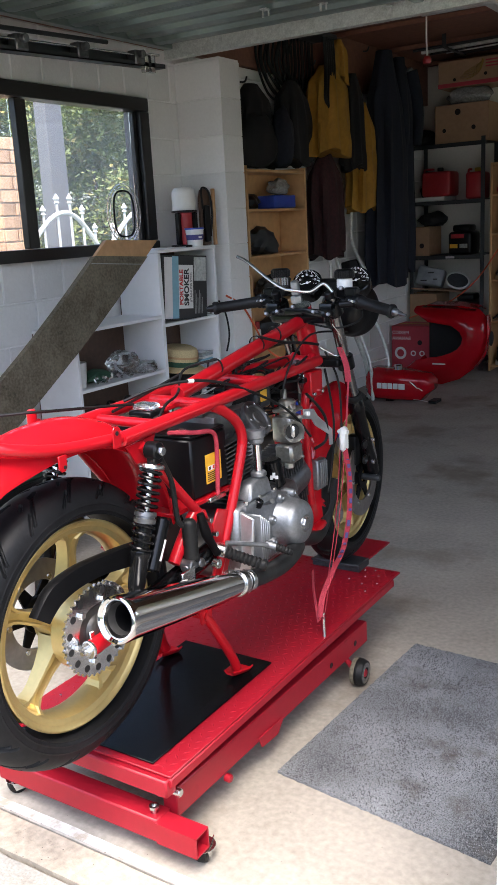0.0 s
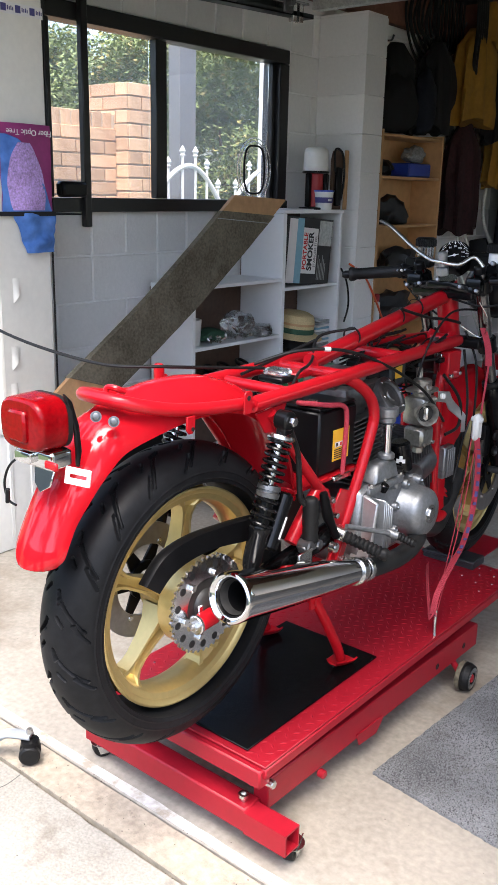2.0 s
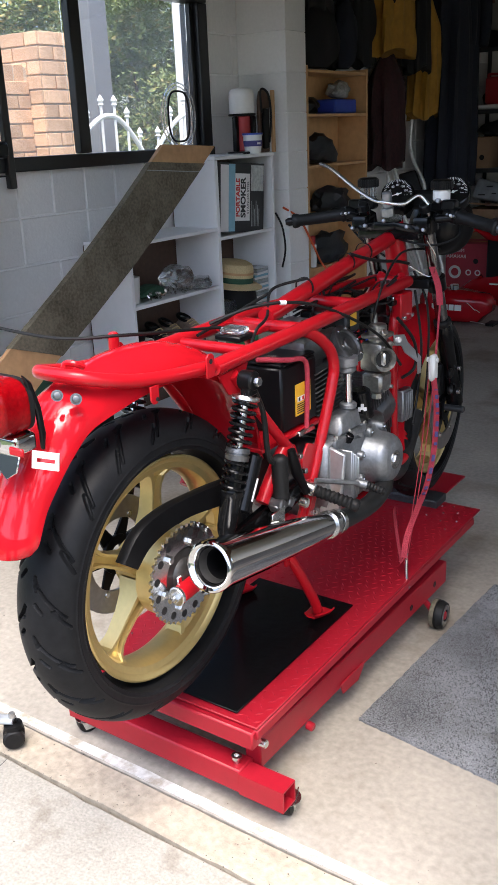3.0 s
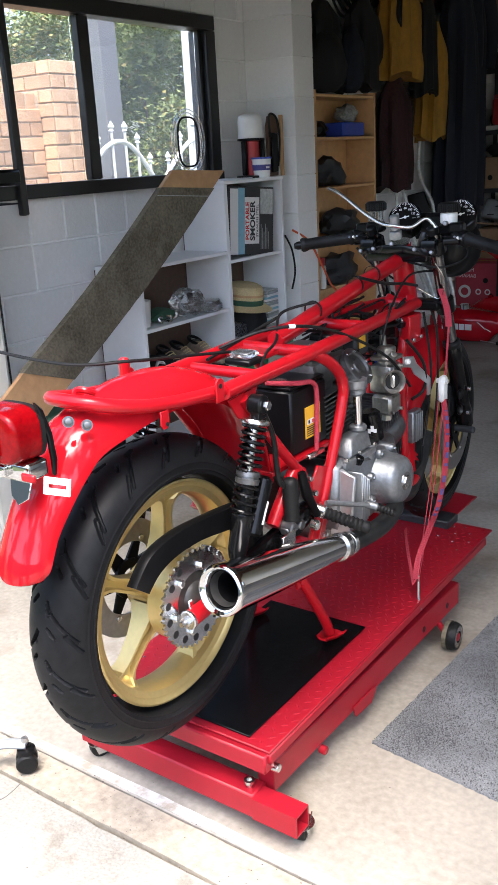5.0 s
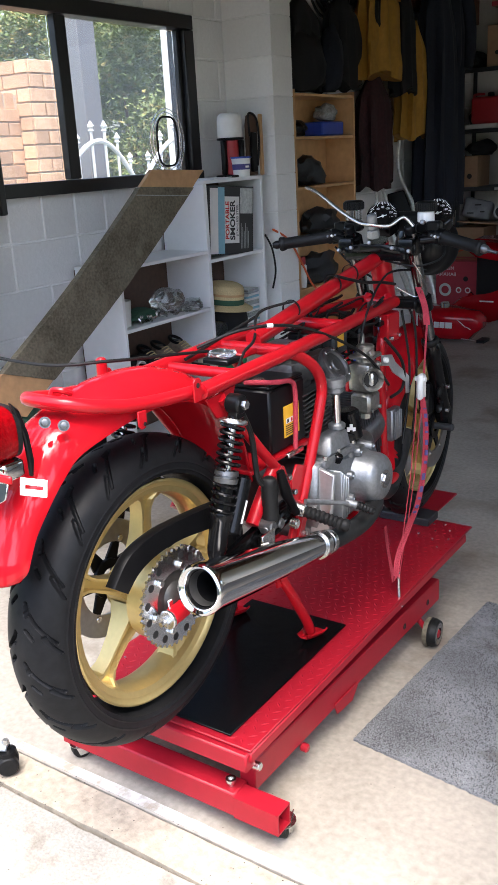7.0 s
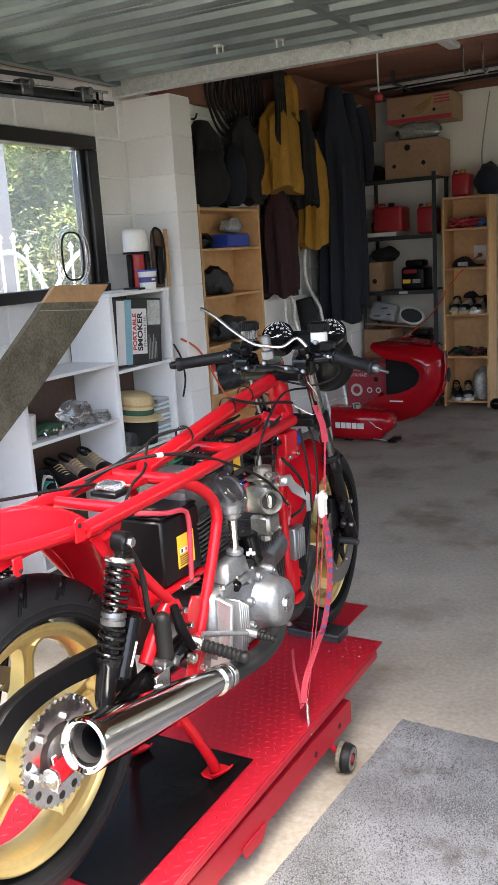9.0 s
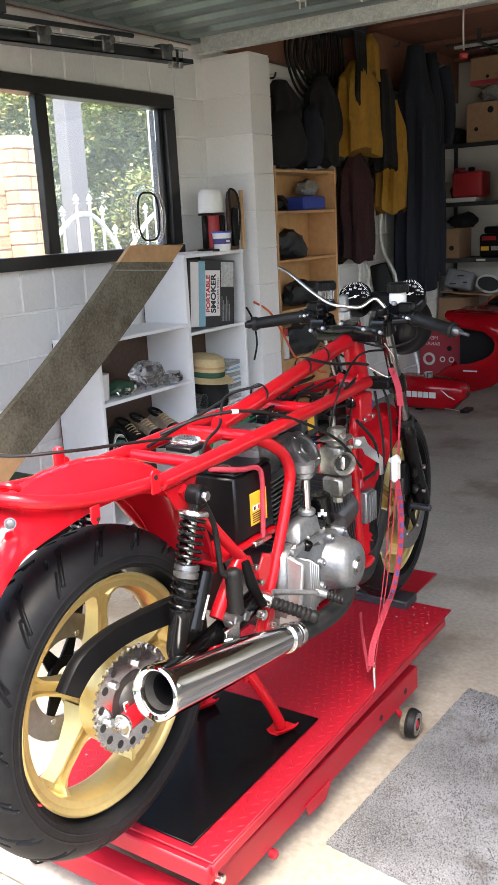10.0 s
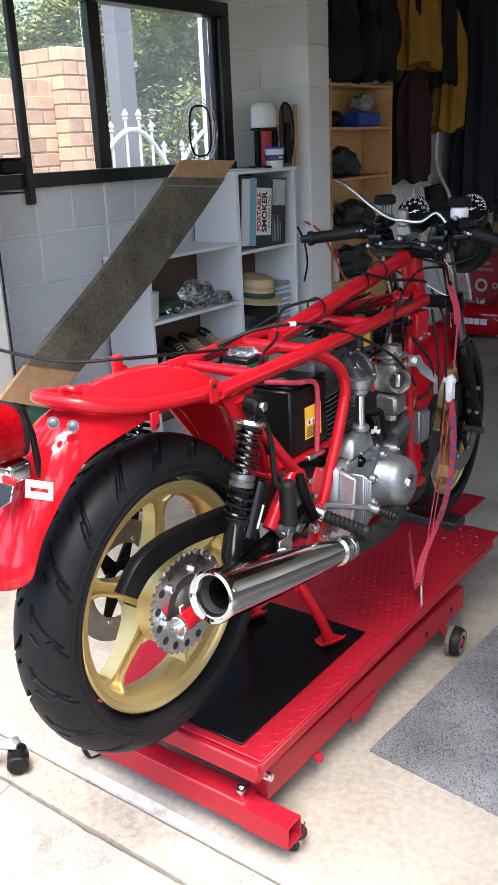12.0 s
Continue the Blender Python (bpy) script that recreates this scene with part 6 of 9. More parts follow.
gauge(P(-0.034, 1.90, 1.210), 0.047, "round black speedometer with white marks")
gauge(P(0.122, 1.925, 1.215), 0.045, "round black rev counter with white marks")
part("instrument_bracket", boxed(P(-0.09, 1.93, 1.165), P(0.15, 1.96, 1.22), 0.012), "black_plastic", bike)
part("headlamp_shell", turned([(0, 0), (0, 0.032), (0.012, 0.056), (0.035, 0.076), (0.065, 0.085), (0.105, 0.088), (0.110, 0.092), (0.122, 0.092), (0.122, 0.084), (0.128, 0.0)], P(0.038, 1.955, 1.120), (0, 1, -0.06), 40), "black_plastic", bike, "round black headlamp shell")

# cables, looms and ignition parts
def cable(pts, r=0.0045, mat="rubber", label=""):
    return part("cable", tubed(pts, r * 0.68, 8, 8), mat, bike, label)


cable([P(0.12, 1.60, 0.80), P(0.118, 1.48, 0.90), P(0.11, 1.30, 0.99), P(0.08, 1.15, 1.045), P(0.02, 1.05, 1.05), P(-0.05, 0.98, 1.02)], 0.0055, label="black control cable with a white tag")
part("cable_tag", rodded(P(0.054, 1.100, 1.052), P(0.062, 1.112, 1.051), 0.0055, 10), "white_plastic", bike)
cable([P(-0.02, 0.98, 1.015), P(-0.04, 0.86, 1.03), P(-0.05, 0.70, 1.052), P(-0.16, 0.62, 1.055), P(-0.42, 0.60, 1.085), P(-0.70, 0.66, 1.13), P(-1.0, 0.80, 1.20), P(-1.40, 1.15, 1.32), P(-1.565, 1.397, 1.38)], 0.005, label="black cable trailing over the mudguard")
cable([P(0.09, 0.93, 0.995), P(0.06, 1.0, 1.015), P(0.02, 1.10, 1.02), P(-0.03, 1.2, 1.06), P(0.02, 1.28, 1.075)], 0.005)
cable([P(-0.06, 0.95, 1.0), P(-0.07, 1.08, 1.015), P(-0.04, 1.20, 1.05)], 0.0055)
cable([P(0.02, 1.50, 1.10), P(0.045, 1.60, 1.07), P(0.05, 1.72, 1.05), P(0.04, 1.82, 1.03)], 0.006)
cable([P(0.085, 1.50, 0.93), P(0.09, 1.53, 1.0), P(0.07, 1.66, 1.06), P(0.05, 1.80, 1.07), P(0.10, 1.90, 1.06)], 0.0045)
cable([P(0.07, 1.80, 0.96), P(0.085, 1.82, 0.80), P(0.085, 1.80, 0.66), P(0.09, 1.76, 0.58)], 0.0055)
cable([P(0.03, 1.88, 1.0), P(0.07, 1.89, 0.90), P(0.08, 1.88, 0.72), P(0.07, 1.87, 0.55)], 0.005)
cable([P(0.10, 1.62, 0.92), P(0.115, 1.70, 0.84), P(0.105, 1.73, 0.76), P(0.09, 1.68, 0.74)], 0.0065)
cable([P(0.0, 1.45, 1.0), P(0.03, 1.50, 0.95), P(0.04, 1.55, 0.86), P(0.05, 1.58, 0.78)], 0.006)
cable([P(-0.03, 1.30, 1.0), P(0.0, 1.40, 0.97), P(0.03, 1.43, 0.90)], 0.006)
cable([P(0.115, 1.77, 1.10), P(0.13, 1.80, 1.05), P(0.09, 1.86, 0.99), P(0.04, 1.83, 1.02)], 0.003, "zinc")
cable([P(0.15, 1.86, 1.17), P(0.17, 1.86, 1.11), P(0.12, 1.80, 1.085), P(0.03, 1.78, 1.10)], 0.0045)
cable([P(-0.16, 1.84, 1.13), P(-0.12, 1.86, 1.08), P(-0.05, 1.86, 1.04)], 0.0045)
loom = random.Random(21)
for k in range(34):
    y = loom.uniform(1.26, 1.50)
    z = loom.uniform(0.89, 1.01)
    d = loom.uniform(-0.07, 0.06)
    line = [P(d, y, z)]
    for _ in range(3):
        y += loom.uniform(0.07, 0.13)
        d = max(-0.075, min(0.07, d + loom.uniform(-0.05, 0.05)))
        z = max(0.86, min(1.01, z + loom.uniform(-0.05, 0.05)))
        line.append(P(d, y, z))
    cable(line, loom.uniform(0.0028, 0.0060))
for k in range(9):
    d, y, z = loom.uniform(-0.05, 0.06), loom.uniform(1.32, 1.72), loom.uniform(0.93, 1.01)
    part("connector", boxed(P(d, y, z), P(d + 0.018, y + 0.026, z + 0.014), 0.002), ("black_plastic", "zinc", "black_plastic", "alloy_dark")[k % 4], bike)
for y in (1.30, 1.52, 1.62):
    part("cable_tie", turned([(-0.003, 0.0228), (-0.003, 0.0242), (0.003, 0.0242), (0.003, 0.0228)], P(0, y, 1.05 + (y - 1.30) * 0.118), (0, 1, 0.118), 20, True), "rubber", bike)
for d, y, z, a, b, c, mt in ((0.02, 1.46, 0.94, 0.03, 0.04, 0.03, "rack_steel"), (-0.04, 1.55, 0.93, 0.035, 0.05, 0.035, "black_plastic"), (0.0, 1.66, 0.92, 0.03, 0.045, 0.04, "black_plastic"),
                             (0.0, 1.36, 0.955, 0.035, 0.03, 0.03, "black_plastic"), (-0.02, 1.22, 0.955, 0.05, 0.03, 0.02, "alloy_dark")):
    part("ignition_unit", boxed(P(d - a, y - b, z - c), P(d + a, y + b, z + c), 0.006), mt, bike)
part("coil_label", boxed(P(0.0505, 1.44, 0.93), P(0.0515, 1.475, 0.96), 0), "label_yellow", bike, smooth=0)
for k in range(4):
    part("intake_hose_rib", turned([(-0.006, 0.022), (0.0, 0.028), (0.006, 0.022)], P(0.05, 1.41 + 0.012 * k, 0.86), (0.3, 1, 0), 18), "alloy_dark", bike)
bm = boxed(E(0.056, 1.716, 0.596), E(0.080, 1.772, 0.690), 0.004)
for k in range(4):
    box(bm, E(0.080, 1.722 + 0.0125 * k, 0.602), E(0.088, 1.727 + 0.0125 * k, 0.684), 0.001)
part("regulator", bm, "alloy", bike, "small finned aluminium regulator box")
part("steering_bracket", plated([E(0.110, 1.587, 0.880), E(0.113, 1.645, 0.870), E(0.114, 1.664, 0.846), E(0.115, 1.737, 0.797), E(0.115, 1.752, 0.786), E(0.115, 1.754, 0.738), E(0.115, 1.734, 0.740), E(0.115, 1.731, 0.774), E(0.114, 1.648, 0.820), E(0.113, 1.630, 0.842), E(0.110, 1.590, 0.851)], 0.004, 0.001), "bright_alloy", bike, "bright cranked steel bracket")
part("bracket_bolt", rodded(E(0.114, 1.592, 0.866), E(0.126, 1.590, 0.868), 0.008, 8, 0.002), "white_plastic", bike)

# tie-down strap
strap = root("tie_down_strap", (0.14, 1.5, TZ), "red and blue webbing tie-down strap hooked to the deck", "tie-down strap")


def ribbon(pts, w, across, mat, name="webbing", label=""):
    grid = []
    for p in smooth_path(pts, 8):
        grid.append([p - Vector(across) * w, p, p + Vector(across) * w])
    return part(name, sheet(bmesh.new(), grid, thick=0.0015), mat, strap, label)


hook = Vector((0.142, 1.500, TZ))
ribbon([P(0.10, 1.845, 1.02), P(0.118, 1.85, 0.965), P(0.128, 1.842, 0.915)], 0.009, (0.92, 0.38, 0), "strap_red")
ribbon([P(0.128, 1.842, 0.915), P(0.142, 1.79, 0.78)], 0.0028, (0.92, 0.38, 0), "strap_red")
ribbon([P(0.148, 1.765, 0.725), P(0.150, 1.788, 0.627), P(0.150, 1.779, 0.508), P(0.155, 1.722, 0.420), P(0.180, 1.60, 0.400), P(0.19, 1.505, 0.355), P(0.19, 1.485, 0.300)], 0.008, (0.92, 0.38, 0), "strap_red")
run = smooth_path([P(0.152, 1.776, 0.690), P(0.154, 1.786, 0.620), P(0.154, 1.780, 0.53), P(0.158, 1.730, 0.435), P(0.168, 1.66, 0.41)], 12)
for k in range(0, len(run) - 3, 4):
    ribbon([run[k], run[k + 2]] if k % 3 else [run[k], run[k + 1]], 0.0045, (0.92, 0.38, 0), "strap_blue", "woven_print")
ribbon([P(0.19, 1.485, 0.300), P(0.184, 1.487, 0.284), P(0.170, 1.505, 0.305), P(0.135, 1.555, 0.352), P(0.10, 1.62, 0.375)], 0.006, (0.5, 0.2, 0.8), "strap_red")
for e in (-0.008, 0.008):
    part("cord", tubed([P(0.140 + e, 1.77, 0.74), P(0.150 + e * 0.7, 1.69, 0.50), P(0.187 + e * 0.4, 1.505, TZ + 0.06)], 0.0016, 6), "strap_red", strap)
bm = boxed(P(0.132, 1.755, 0.715), P(0.152, 1.790, 0.790), 0.007)
rod(bm, P(0.126, 1.77, 0.775), P(0.158, 1.77, 0.775), 0.007, 10)
part("buckle", bm, "white_plastic", strap, "white cam buckle")
part("s_hook", tubed([P(0.186, 1.515, TZ + 0.075), P(0.188, 1.51, TZ + 0.03), P(0.196, 1.50, TZ - 0.012), P(0.202, 1.50, TZ - 0.02)], 0.004, 8), "zinc", strap)

# ---- things along the window wall ----
base = root("storage_box", (-1.76, 1.48, 0), "white plastic storage box standing on the floor", "storage box")
part("body", boxed((-1.90, 1.352, 0.0), (-1.628, 1.63, 0.47), 0.012, None, 2), "white_plastic", base)
part("lid", boxed((-1.905, 1.346, 0.472), (-1.622, 1.636, 0.505), 0.006, None, 2), "white_plastic", base)
for y in (1.42, 1.52):
    part("rib", boxed((-1.6275, y, 0.03), (-1.621, y + 0.018, 0.44), 0.003), "white_plastic", base)
part("rib", boxed((-1.80, 1.344, 0.03), (-1.78, 1.351, 0.44), 0.003), "white_plastic", base)
ct = root("carton", (-1.76, 1.50, 0.506), "tall battered white carton standing on the storage box", "carton")
part("carton_body", boxed((-1.90, 1.410, 0.507), (-1.634, 1.655, 2.092), 0.008), "carton", ct)
bm = bmesh.new()
sheet(bm, [[(-1.90 + 0.266 * u, 1.41 + 0.245 * v + 0.012 * math.sin(u * 7), 2.094 + 0.03 * abs(math.sin(3 * u + 2 * v)) * v) for u in np.linspace(0, 1, 9)] for v in np.linspace(0, 1, 7)], thick=0.003)
part("flap", bm, "carton", ct, "torn carton flap")
part("edge_strip", boxed((-1.636, 1.6555, 0.52), (-1.630, 1.662, 2.09), 0.001), "pipe_black", ct, "dark torn carton edge")
part("print_strip", boxed((-1.6338, 1.412, 1.943), (-1.6330, 1.654, 1.980), 0), "print_white", ct, "white printed strip", 0)
for k in range(4):
    part("print_bar", boxed((-1.6328, 1.418 + k * 0.060, 1.950), (-1.6322, 1.440 + k * 0.060, 1.974), 0), "strap_blue", ct, smooth=0)
    for j in range(4):
        part("print_bar", boxed((-1.6328, 1.445 + k * 0.060 + j * 0.007, 1.955), (-1.6322, 1.449 + k * 0.060 + j * 0.007, 1.969 - 0.003 * (j % 2)), 0), "strap_blue", ct, smooth=0)
for k, (y, z) in enumerate(((1.45, 0.80), (1.47, 1.05), (1.44, 0.66))):
    bm = bmesh.new()
    sheet(bm, [[(-1.632 + 0.012 * math.sin(3 * u) * v, y + 0.03 * u, z - 0.09 * v * (1 - 0.5 * u)) for u in np.linspace(0, 1, 5)] for v in np.linspace(0, 1, 5)], thick=0.0012)
    part("torn_flap", bm, "carton", ct)

bag = root("gift_bag", (-1.62, 1.56, 1.14), "magenta and blue printed plastic bag strapped to the carton", "bag")


def bag_sheet(y0, y1, z0, z1, x, wave, name, mat, edge=None, label=""):
    grid = []
    for v in np.linspace(0, 1, 20):
        row = []
        for u in np.linspace(0, 1, 12):
            a, b = edge(v) if edge else (0, 1)
            uu = a + (b - a) * u
            n = noise.noise((uu * 3, v * 5, 1.7)) * wave
            row.append((x + 0.012 * math.sin(math.pi * uu) + n, y0 + (y1 - y0) * uu, z1 + (z0 - z1) * v))
        grid.append(row)
    return part(name, sheet(bmesh.new(), grid, thick=0.0012), mat, bag, label, 60)


bag_sheet(1.44, 1.662, 1.29, 1.590, -1.629, 0.006, "bag_body", "purple_bag")
bag_sheet(1.44, 1.662, 1.285, 1.552, -1.6255, 0.006, "print_field", "blue_bag", lambda v: (0.0, 0.10 + 0.88 * math.sqrt(v)), "blue printed field")
bag_sheet(1.45, 1.645, 1.292, 1.525, -1.6225, 0.006, "tree_print", "bag_speckle", lambda v: (0.46 - 0.40 * math.sin(0.25 + v * 2.2) ** 0.6, 0.48 + 0.42 * math.sin(0.1 + v * 1.9) ** 0.8), "speckled picture of a sparkling tree")
bag_sheet(1.47, 1.668, 1.14, 1.283, -1.620, 0.016, "bag_foot", "blue_bag", lambda v: (0.05 + 0.22 * v, 1.0 - 0.06 * v), "crumpled blue foot of the bag")
words("Fiber Optic Tree", 0.0285, "print_white", bag, axes((-1.6025, 1.551, 1.560), (0, -1, 0), (0, 0, -1)), "lettering", 0.0004)
band = root("strap", (-1.76, 1.53, 1.26), "black webbing strap wrapped round the carton and bag", "strap")
bm = bmesh.new()
loop = [(-1.905, 1.40), (-1.76, 1.398), (-1.625, 1.398), (-1.607, 1.46), (-1.604, 1.56), (-1.612, 1.664), (-1.76, 1.666), (-1.905, 1.666)]
sheet(bm, [[(x, y, z) for x, y in loop] for z in (1.272, 1.288)], True, 0.002)
part("webbing", bm, "dark_cloth", band)
part("tail", boxed((-1.92, 1.666, 1.274), (-1.62, 1.80, 1.280), 0.001), "dark_cloth", band)

for upright in (ct, bag, band):
    upright.matrix_basis = Matrix.Translation((0, 0.016, 0)) @ upright.matrix_basis

# the white bookcase
shelf = root("white_bookcase", (-1.77, 3.05, 0), "white melamine open bookcase with brown backing, well filled", "bookcase")
SX0, SX1, SY0, SYM, SY1, SZ = -1.905, -1.630, 2.455, 3.118, 3.645, 1.292


def board(name, lo, hi, mat="melamine", owner=shelf):
    return part(name, boxed(lo, hi, 0.0015), mat, owner)


board("side_panel", (SX0, SY0, 0), (SX1, SY0 + 0.018, 0.938))
board("divider", (SX0, SYM, 0.0), (SX1, SYM + 0.026, SZ - 0.018))
board("side_panel", (SX0, SY1 - 0.018, 0), (SX1, SY1, SZ - 0.018))
board("top_panel", (SX0, SYM, SZ - 0.017), (SX1 + 0.003, SY1 + 0.004, SZ))
board("back_panel", (SX0 - 0.006, SYM + 0.001, 0.0), (SX0 - 0.001, SY1, SZ - 0.018), "backing")
board("back_panel", (SX0 - 0.006, SY0, 0.0), (SX0 - 0.001, SYM, 0.938), "backing")
board("top_panel", (SX0, SY0, 0.939), (SX1, SYM - 0.001, 0.955))
for z in (0.670, 0.385, 0.08):
    board("shelf", (SX0, SY0 + 0.019, z - 0.016), (SX1 - 0.004, SYM - 0.001, z))
for z in (0.905, 0.475, 0.08):
    board("shelf", (SX0, SYM + 0.027, z - 0.016), (SX1 - 0.004, SY1 - 0.019, z))

# carpeted plank leaning by the bookcase
plank = root("plank", (-1.58, 2.2, 0.5), "plank wrapped in worn olive carpet with bare wooden ends", "plank")
top_l, top_r = Vector((-1.590, 2.690, 1.360)), Vector((-1.585, 3.069, 1.342))
low_l, low_r = Vector((-1.520, 1.645, 0.672)), Vector((-1.515, 1.885, 0.592))
nrm = (top_r - top_l).cross(low_l - top_l).normalized()
if nrm.x < 0:
    nrm = -nrm


def on_plank(u, v, h):
    sag = Vector((0, 0.0, -0.028)) * math.sin(math.pi * min(v, 1.0))
    return top_l.lerp(low_l, v).lerp(top_r.lerp(low_r, v), u) + nrm * h + sag


def slab_on(v0, v1, h0, h1, name, mat, over=0.0):
    bm = bmesh.new()
    us = np.linspace(-over, 1 + over, 7)
    vs = np.linspace(v0, v1, 24)
    lowg = [[on_plank(u, v, h0) for u in us] for v in vs]
    upg = [[on_plank(u, v, h1 + 0.003 * noise.noise((u * 6, v * 22, 2))) for u in us] for v in vs]
    for g in (lowg, upg):
        sheet(bm, g)
    sheet(bm, [[r[0] for r in lowg], [r[0] for r in upg]])
    sheet(bm, [[r[-1] for r in lowg], [r[-1] for r in upg]])
    sheet(bm, [lowg[0], upg[0]])
    sheet(bm, [lowg[-1], upg[-1]])
    bmesh.ops.remove_doubles(bm, verts=bm.verts[:], dist=1e-5)
    return part(name, bm, mat, plank)


slab_on(0.0, 1.14, -0.022, 0.0, "board", "raw_wood")
slab_on(0.090, 1.0, -0.027, 0.006, "carpet_wrap", "old_mat", 0.012)
bm = bmesh.new()
for v in (0.13,):
    sheet(bm, [[on_plank(u, v + e, 0.0085) for u in np.linspace(0, 1, 7)] for e in (0, 0.004)])
part("stripe", bm, "foil", plank, "pale woven stripe in the carpet")
crate = root("crate", (-1.60, 1.80, 0), "dark plastic crate with a teal bag in it", "crate")
part("crate_body", boxed((-1.80, 1.69, 0.0), (-1.42, 2.06, 0.40), 0.012), "black_plastic", crate)
part("teal_bag", boxed((-1.76, 1.71, 0.38), (-1.46, 2.02, 0.475), 0.03, None, 3), "green_band", crate, "dark teal cloth bag")
bucket = root("bucket", (-1.30, 1.50, 0), "white plastic bucket standing on the floor", "bucket")
part("bucket_body", turned([(0, 0), (0, 0.10), (0.26, 0.125), (0.26, 0.132), (0.275, 0.132), (0.275, 0.12), (0.02, 0.095), (0.02, 0)], (-1.32, 1.62, 0.0), (0, 0, 1), 36), "white_plastic", bucket)

# on top of the bookcase
lamp = root("camp_lantern", (-1.72, 3.50, SZ), "dark camping lantern with a white dome and red stripe", "lantern")
part("base", rodded((-1.73, 3.515, SZ), (-1.73, 3.515, SZ + 0.012), 0.085, 28, 0.003), "black_plastic", lamp)
for a in (0.4, 2.5, 4.6):
    part("pillar", boxed((-1.73 + 0.055 * math.cos(a) - 0.014, 3.515 + 0.055 * math.sin(a) - 0.014, SZ + 0.013), (-1.73 + 0.055 * math.cos(a) + 0.014, 3.515 + 0.055 * math.sin(a) + 0.014, SZ + 0.185), 0.005), "black_plastic", lamp)
part("core", rodded((-1.73, 3.515, SZ + 0.013), (-1.73, 3.515, SZ + 0.185), 0.045, 24, 0.003), "red_can", lamp, "red lantern core")
part("collar", rodded((-1.73, 3.515, SZ + 0.186), (-1.73, 3.515, SZ + 0.197), 0.072, 28, 0.003), "black_plastic", lamp)
part("dome", turned([(0, 0.0), (0, 0.067), (0.085, 0.066), (0.108, 0.061), (0.120, 0.046), (0.124, 0.0)], (-1.73, 3.515, SZ + 0.198), (0, 0, 1), 36), "drum", lamp, "white plastic lantern dome")
pail = root("small_pail", (-1.665, 3.545, SZ), "small white tub with a blue label and lid", "tub")
part("tub", turned([(0, 0), (0, 0.042), (0.085, 0.050), (0.092, 0.053), (0.098, 0.053), (0.098, 0)], (-1.668, 3.512, SZ), (0, 0, 1), 32), "white_plastic", pail)
part("rim", turned([(0.092, 0.0535), (0.092, 0.055), (0.101, 0.055), (0.101, 0.048)], (-1.668, 3.512, SZ), (0, 0, 1), 32, True), "blue_plastic", pail, "blue lid rim")
part("paper_label", turned([(0.036, 0.0465), (0.064, 0.0495)], (-1.668, 3.512, SZ), (0, 0, 1), 32), "strap_blue", pail, "dark blue paper label")
part("label_bar", boxed((-1.622, 3.484, SZ + 0.045), (-1.6165, 3.509, SZ + 0.055), 0), "print_white", pail, smooth=0)
tools = root("saw_set", (-1.70, 3.67, SZ), "brown and black hand tools leaning upright against the column", "tools")
part("saw_handle", plated([(-1.70, 3.645, SZ + 0.002), (-1.70, 3.735, SZ + 0.002), (-1.70, 3.745, SZ + 0.27), (-1.70, 3.72, SZ + 0.315), (-1.70, 3.66, SZ + 0.305), (-1.70, 3.645, SZ + 0.26)], 0.02, 0.004), "backing", tools)
part("black_sheath", boxed((-1.678, 3.655, SZ + 0.02), (-1.66, 3.705, SZ + 0.22), 0.004), "black_plastic", tools)
part("batten", boxed((-1.668, 3.728, SZ + 0.001), (-1.652, 3.752, SZ + 0.31), 0.003), "raw_wood", tools)
part("cord", tubed([(-1.66, 3.70, SZ + 0.05), (-1.655, 3.715, SZ + 0.18), (-1.66, 3.70, SZ + 0.29), (-1.68, 3.66, SZ + 0.31), (-1.67, 3.65, SZ + 0.2)], 0.006, 8), "rubber", tools)
tools.matrix_basis = Matrix.Translation((0, -0.040, 0)) @ tools.matrix_basis
note = tagged(part("paper", boxed((-1.86, 3.28, SZ + 0.001), (-1.68, 3.44, SZ + 0.004), 0), "print_white", smooth=0), "white paper sheets lying on the bookcase", "paper")

# in the bookcase
smk = root("smoker_box", (-1.72, 3.36, 0.905), "black, white and pale blue smoker carton standing on a shelf", "carton")
sm = axes((-1.652, 3.372, 1.085), (0.10, 0.995, 0), (0, 0, 1)) @ Matrix.Rotation(radians(-4.5), 4, "Z")
part("carton_body", boxed((-0.185, -0.178, -0.20), (0.180, 0.168, 0.0), 0.002, sm), "print_black", smk)
for lo, hi, mt, h in (((-0.165, -0.172, 0.0005), (-0.065, 0.155, 0.0012), "print_white", "side picture"), ((-0.105, -0.172, 0.0014), (-0.055, 0.16, 0.002), "print_blue", "pale blue stripe"),
                      ((-0.055, -0.120, 0.0022), (0.060, 0.115, 0.003), "print_white", "white title panel"), ((0.070, 0.03, 0.0014), (0.172, 0.158, 0.002), "foil", "picture of food")):
    part(h.replace(" ", "_"), boxed(lo, hi, 0, sm), mt, smk, smooth=0)
words("PORTABLE", 0.040, "print_red", smk, sm @ Matrix.Translation((-0.034, -0.005, 0.0034)) @ Matrix.Rotation(radians(90), 4, "Z"), bold=0.0012)
words("SMOKER", 0.052, "print_black", smk, sm @ Matrix.Translation((0.008, -0.005, 0.0034)) @ Matrix.Rotation(radians(90), 4, "Z"), bold=0.0016)
words("STAINLESS STEEL", 0.022, "print_black", smk, sm @ Matrix.Translation((0.045, -0.003, 0.0034)) @ Matrix.Rotation(radians(90), 4, "Z"))
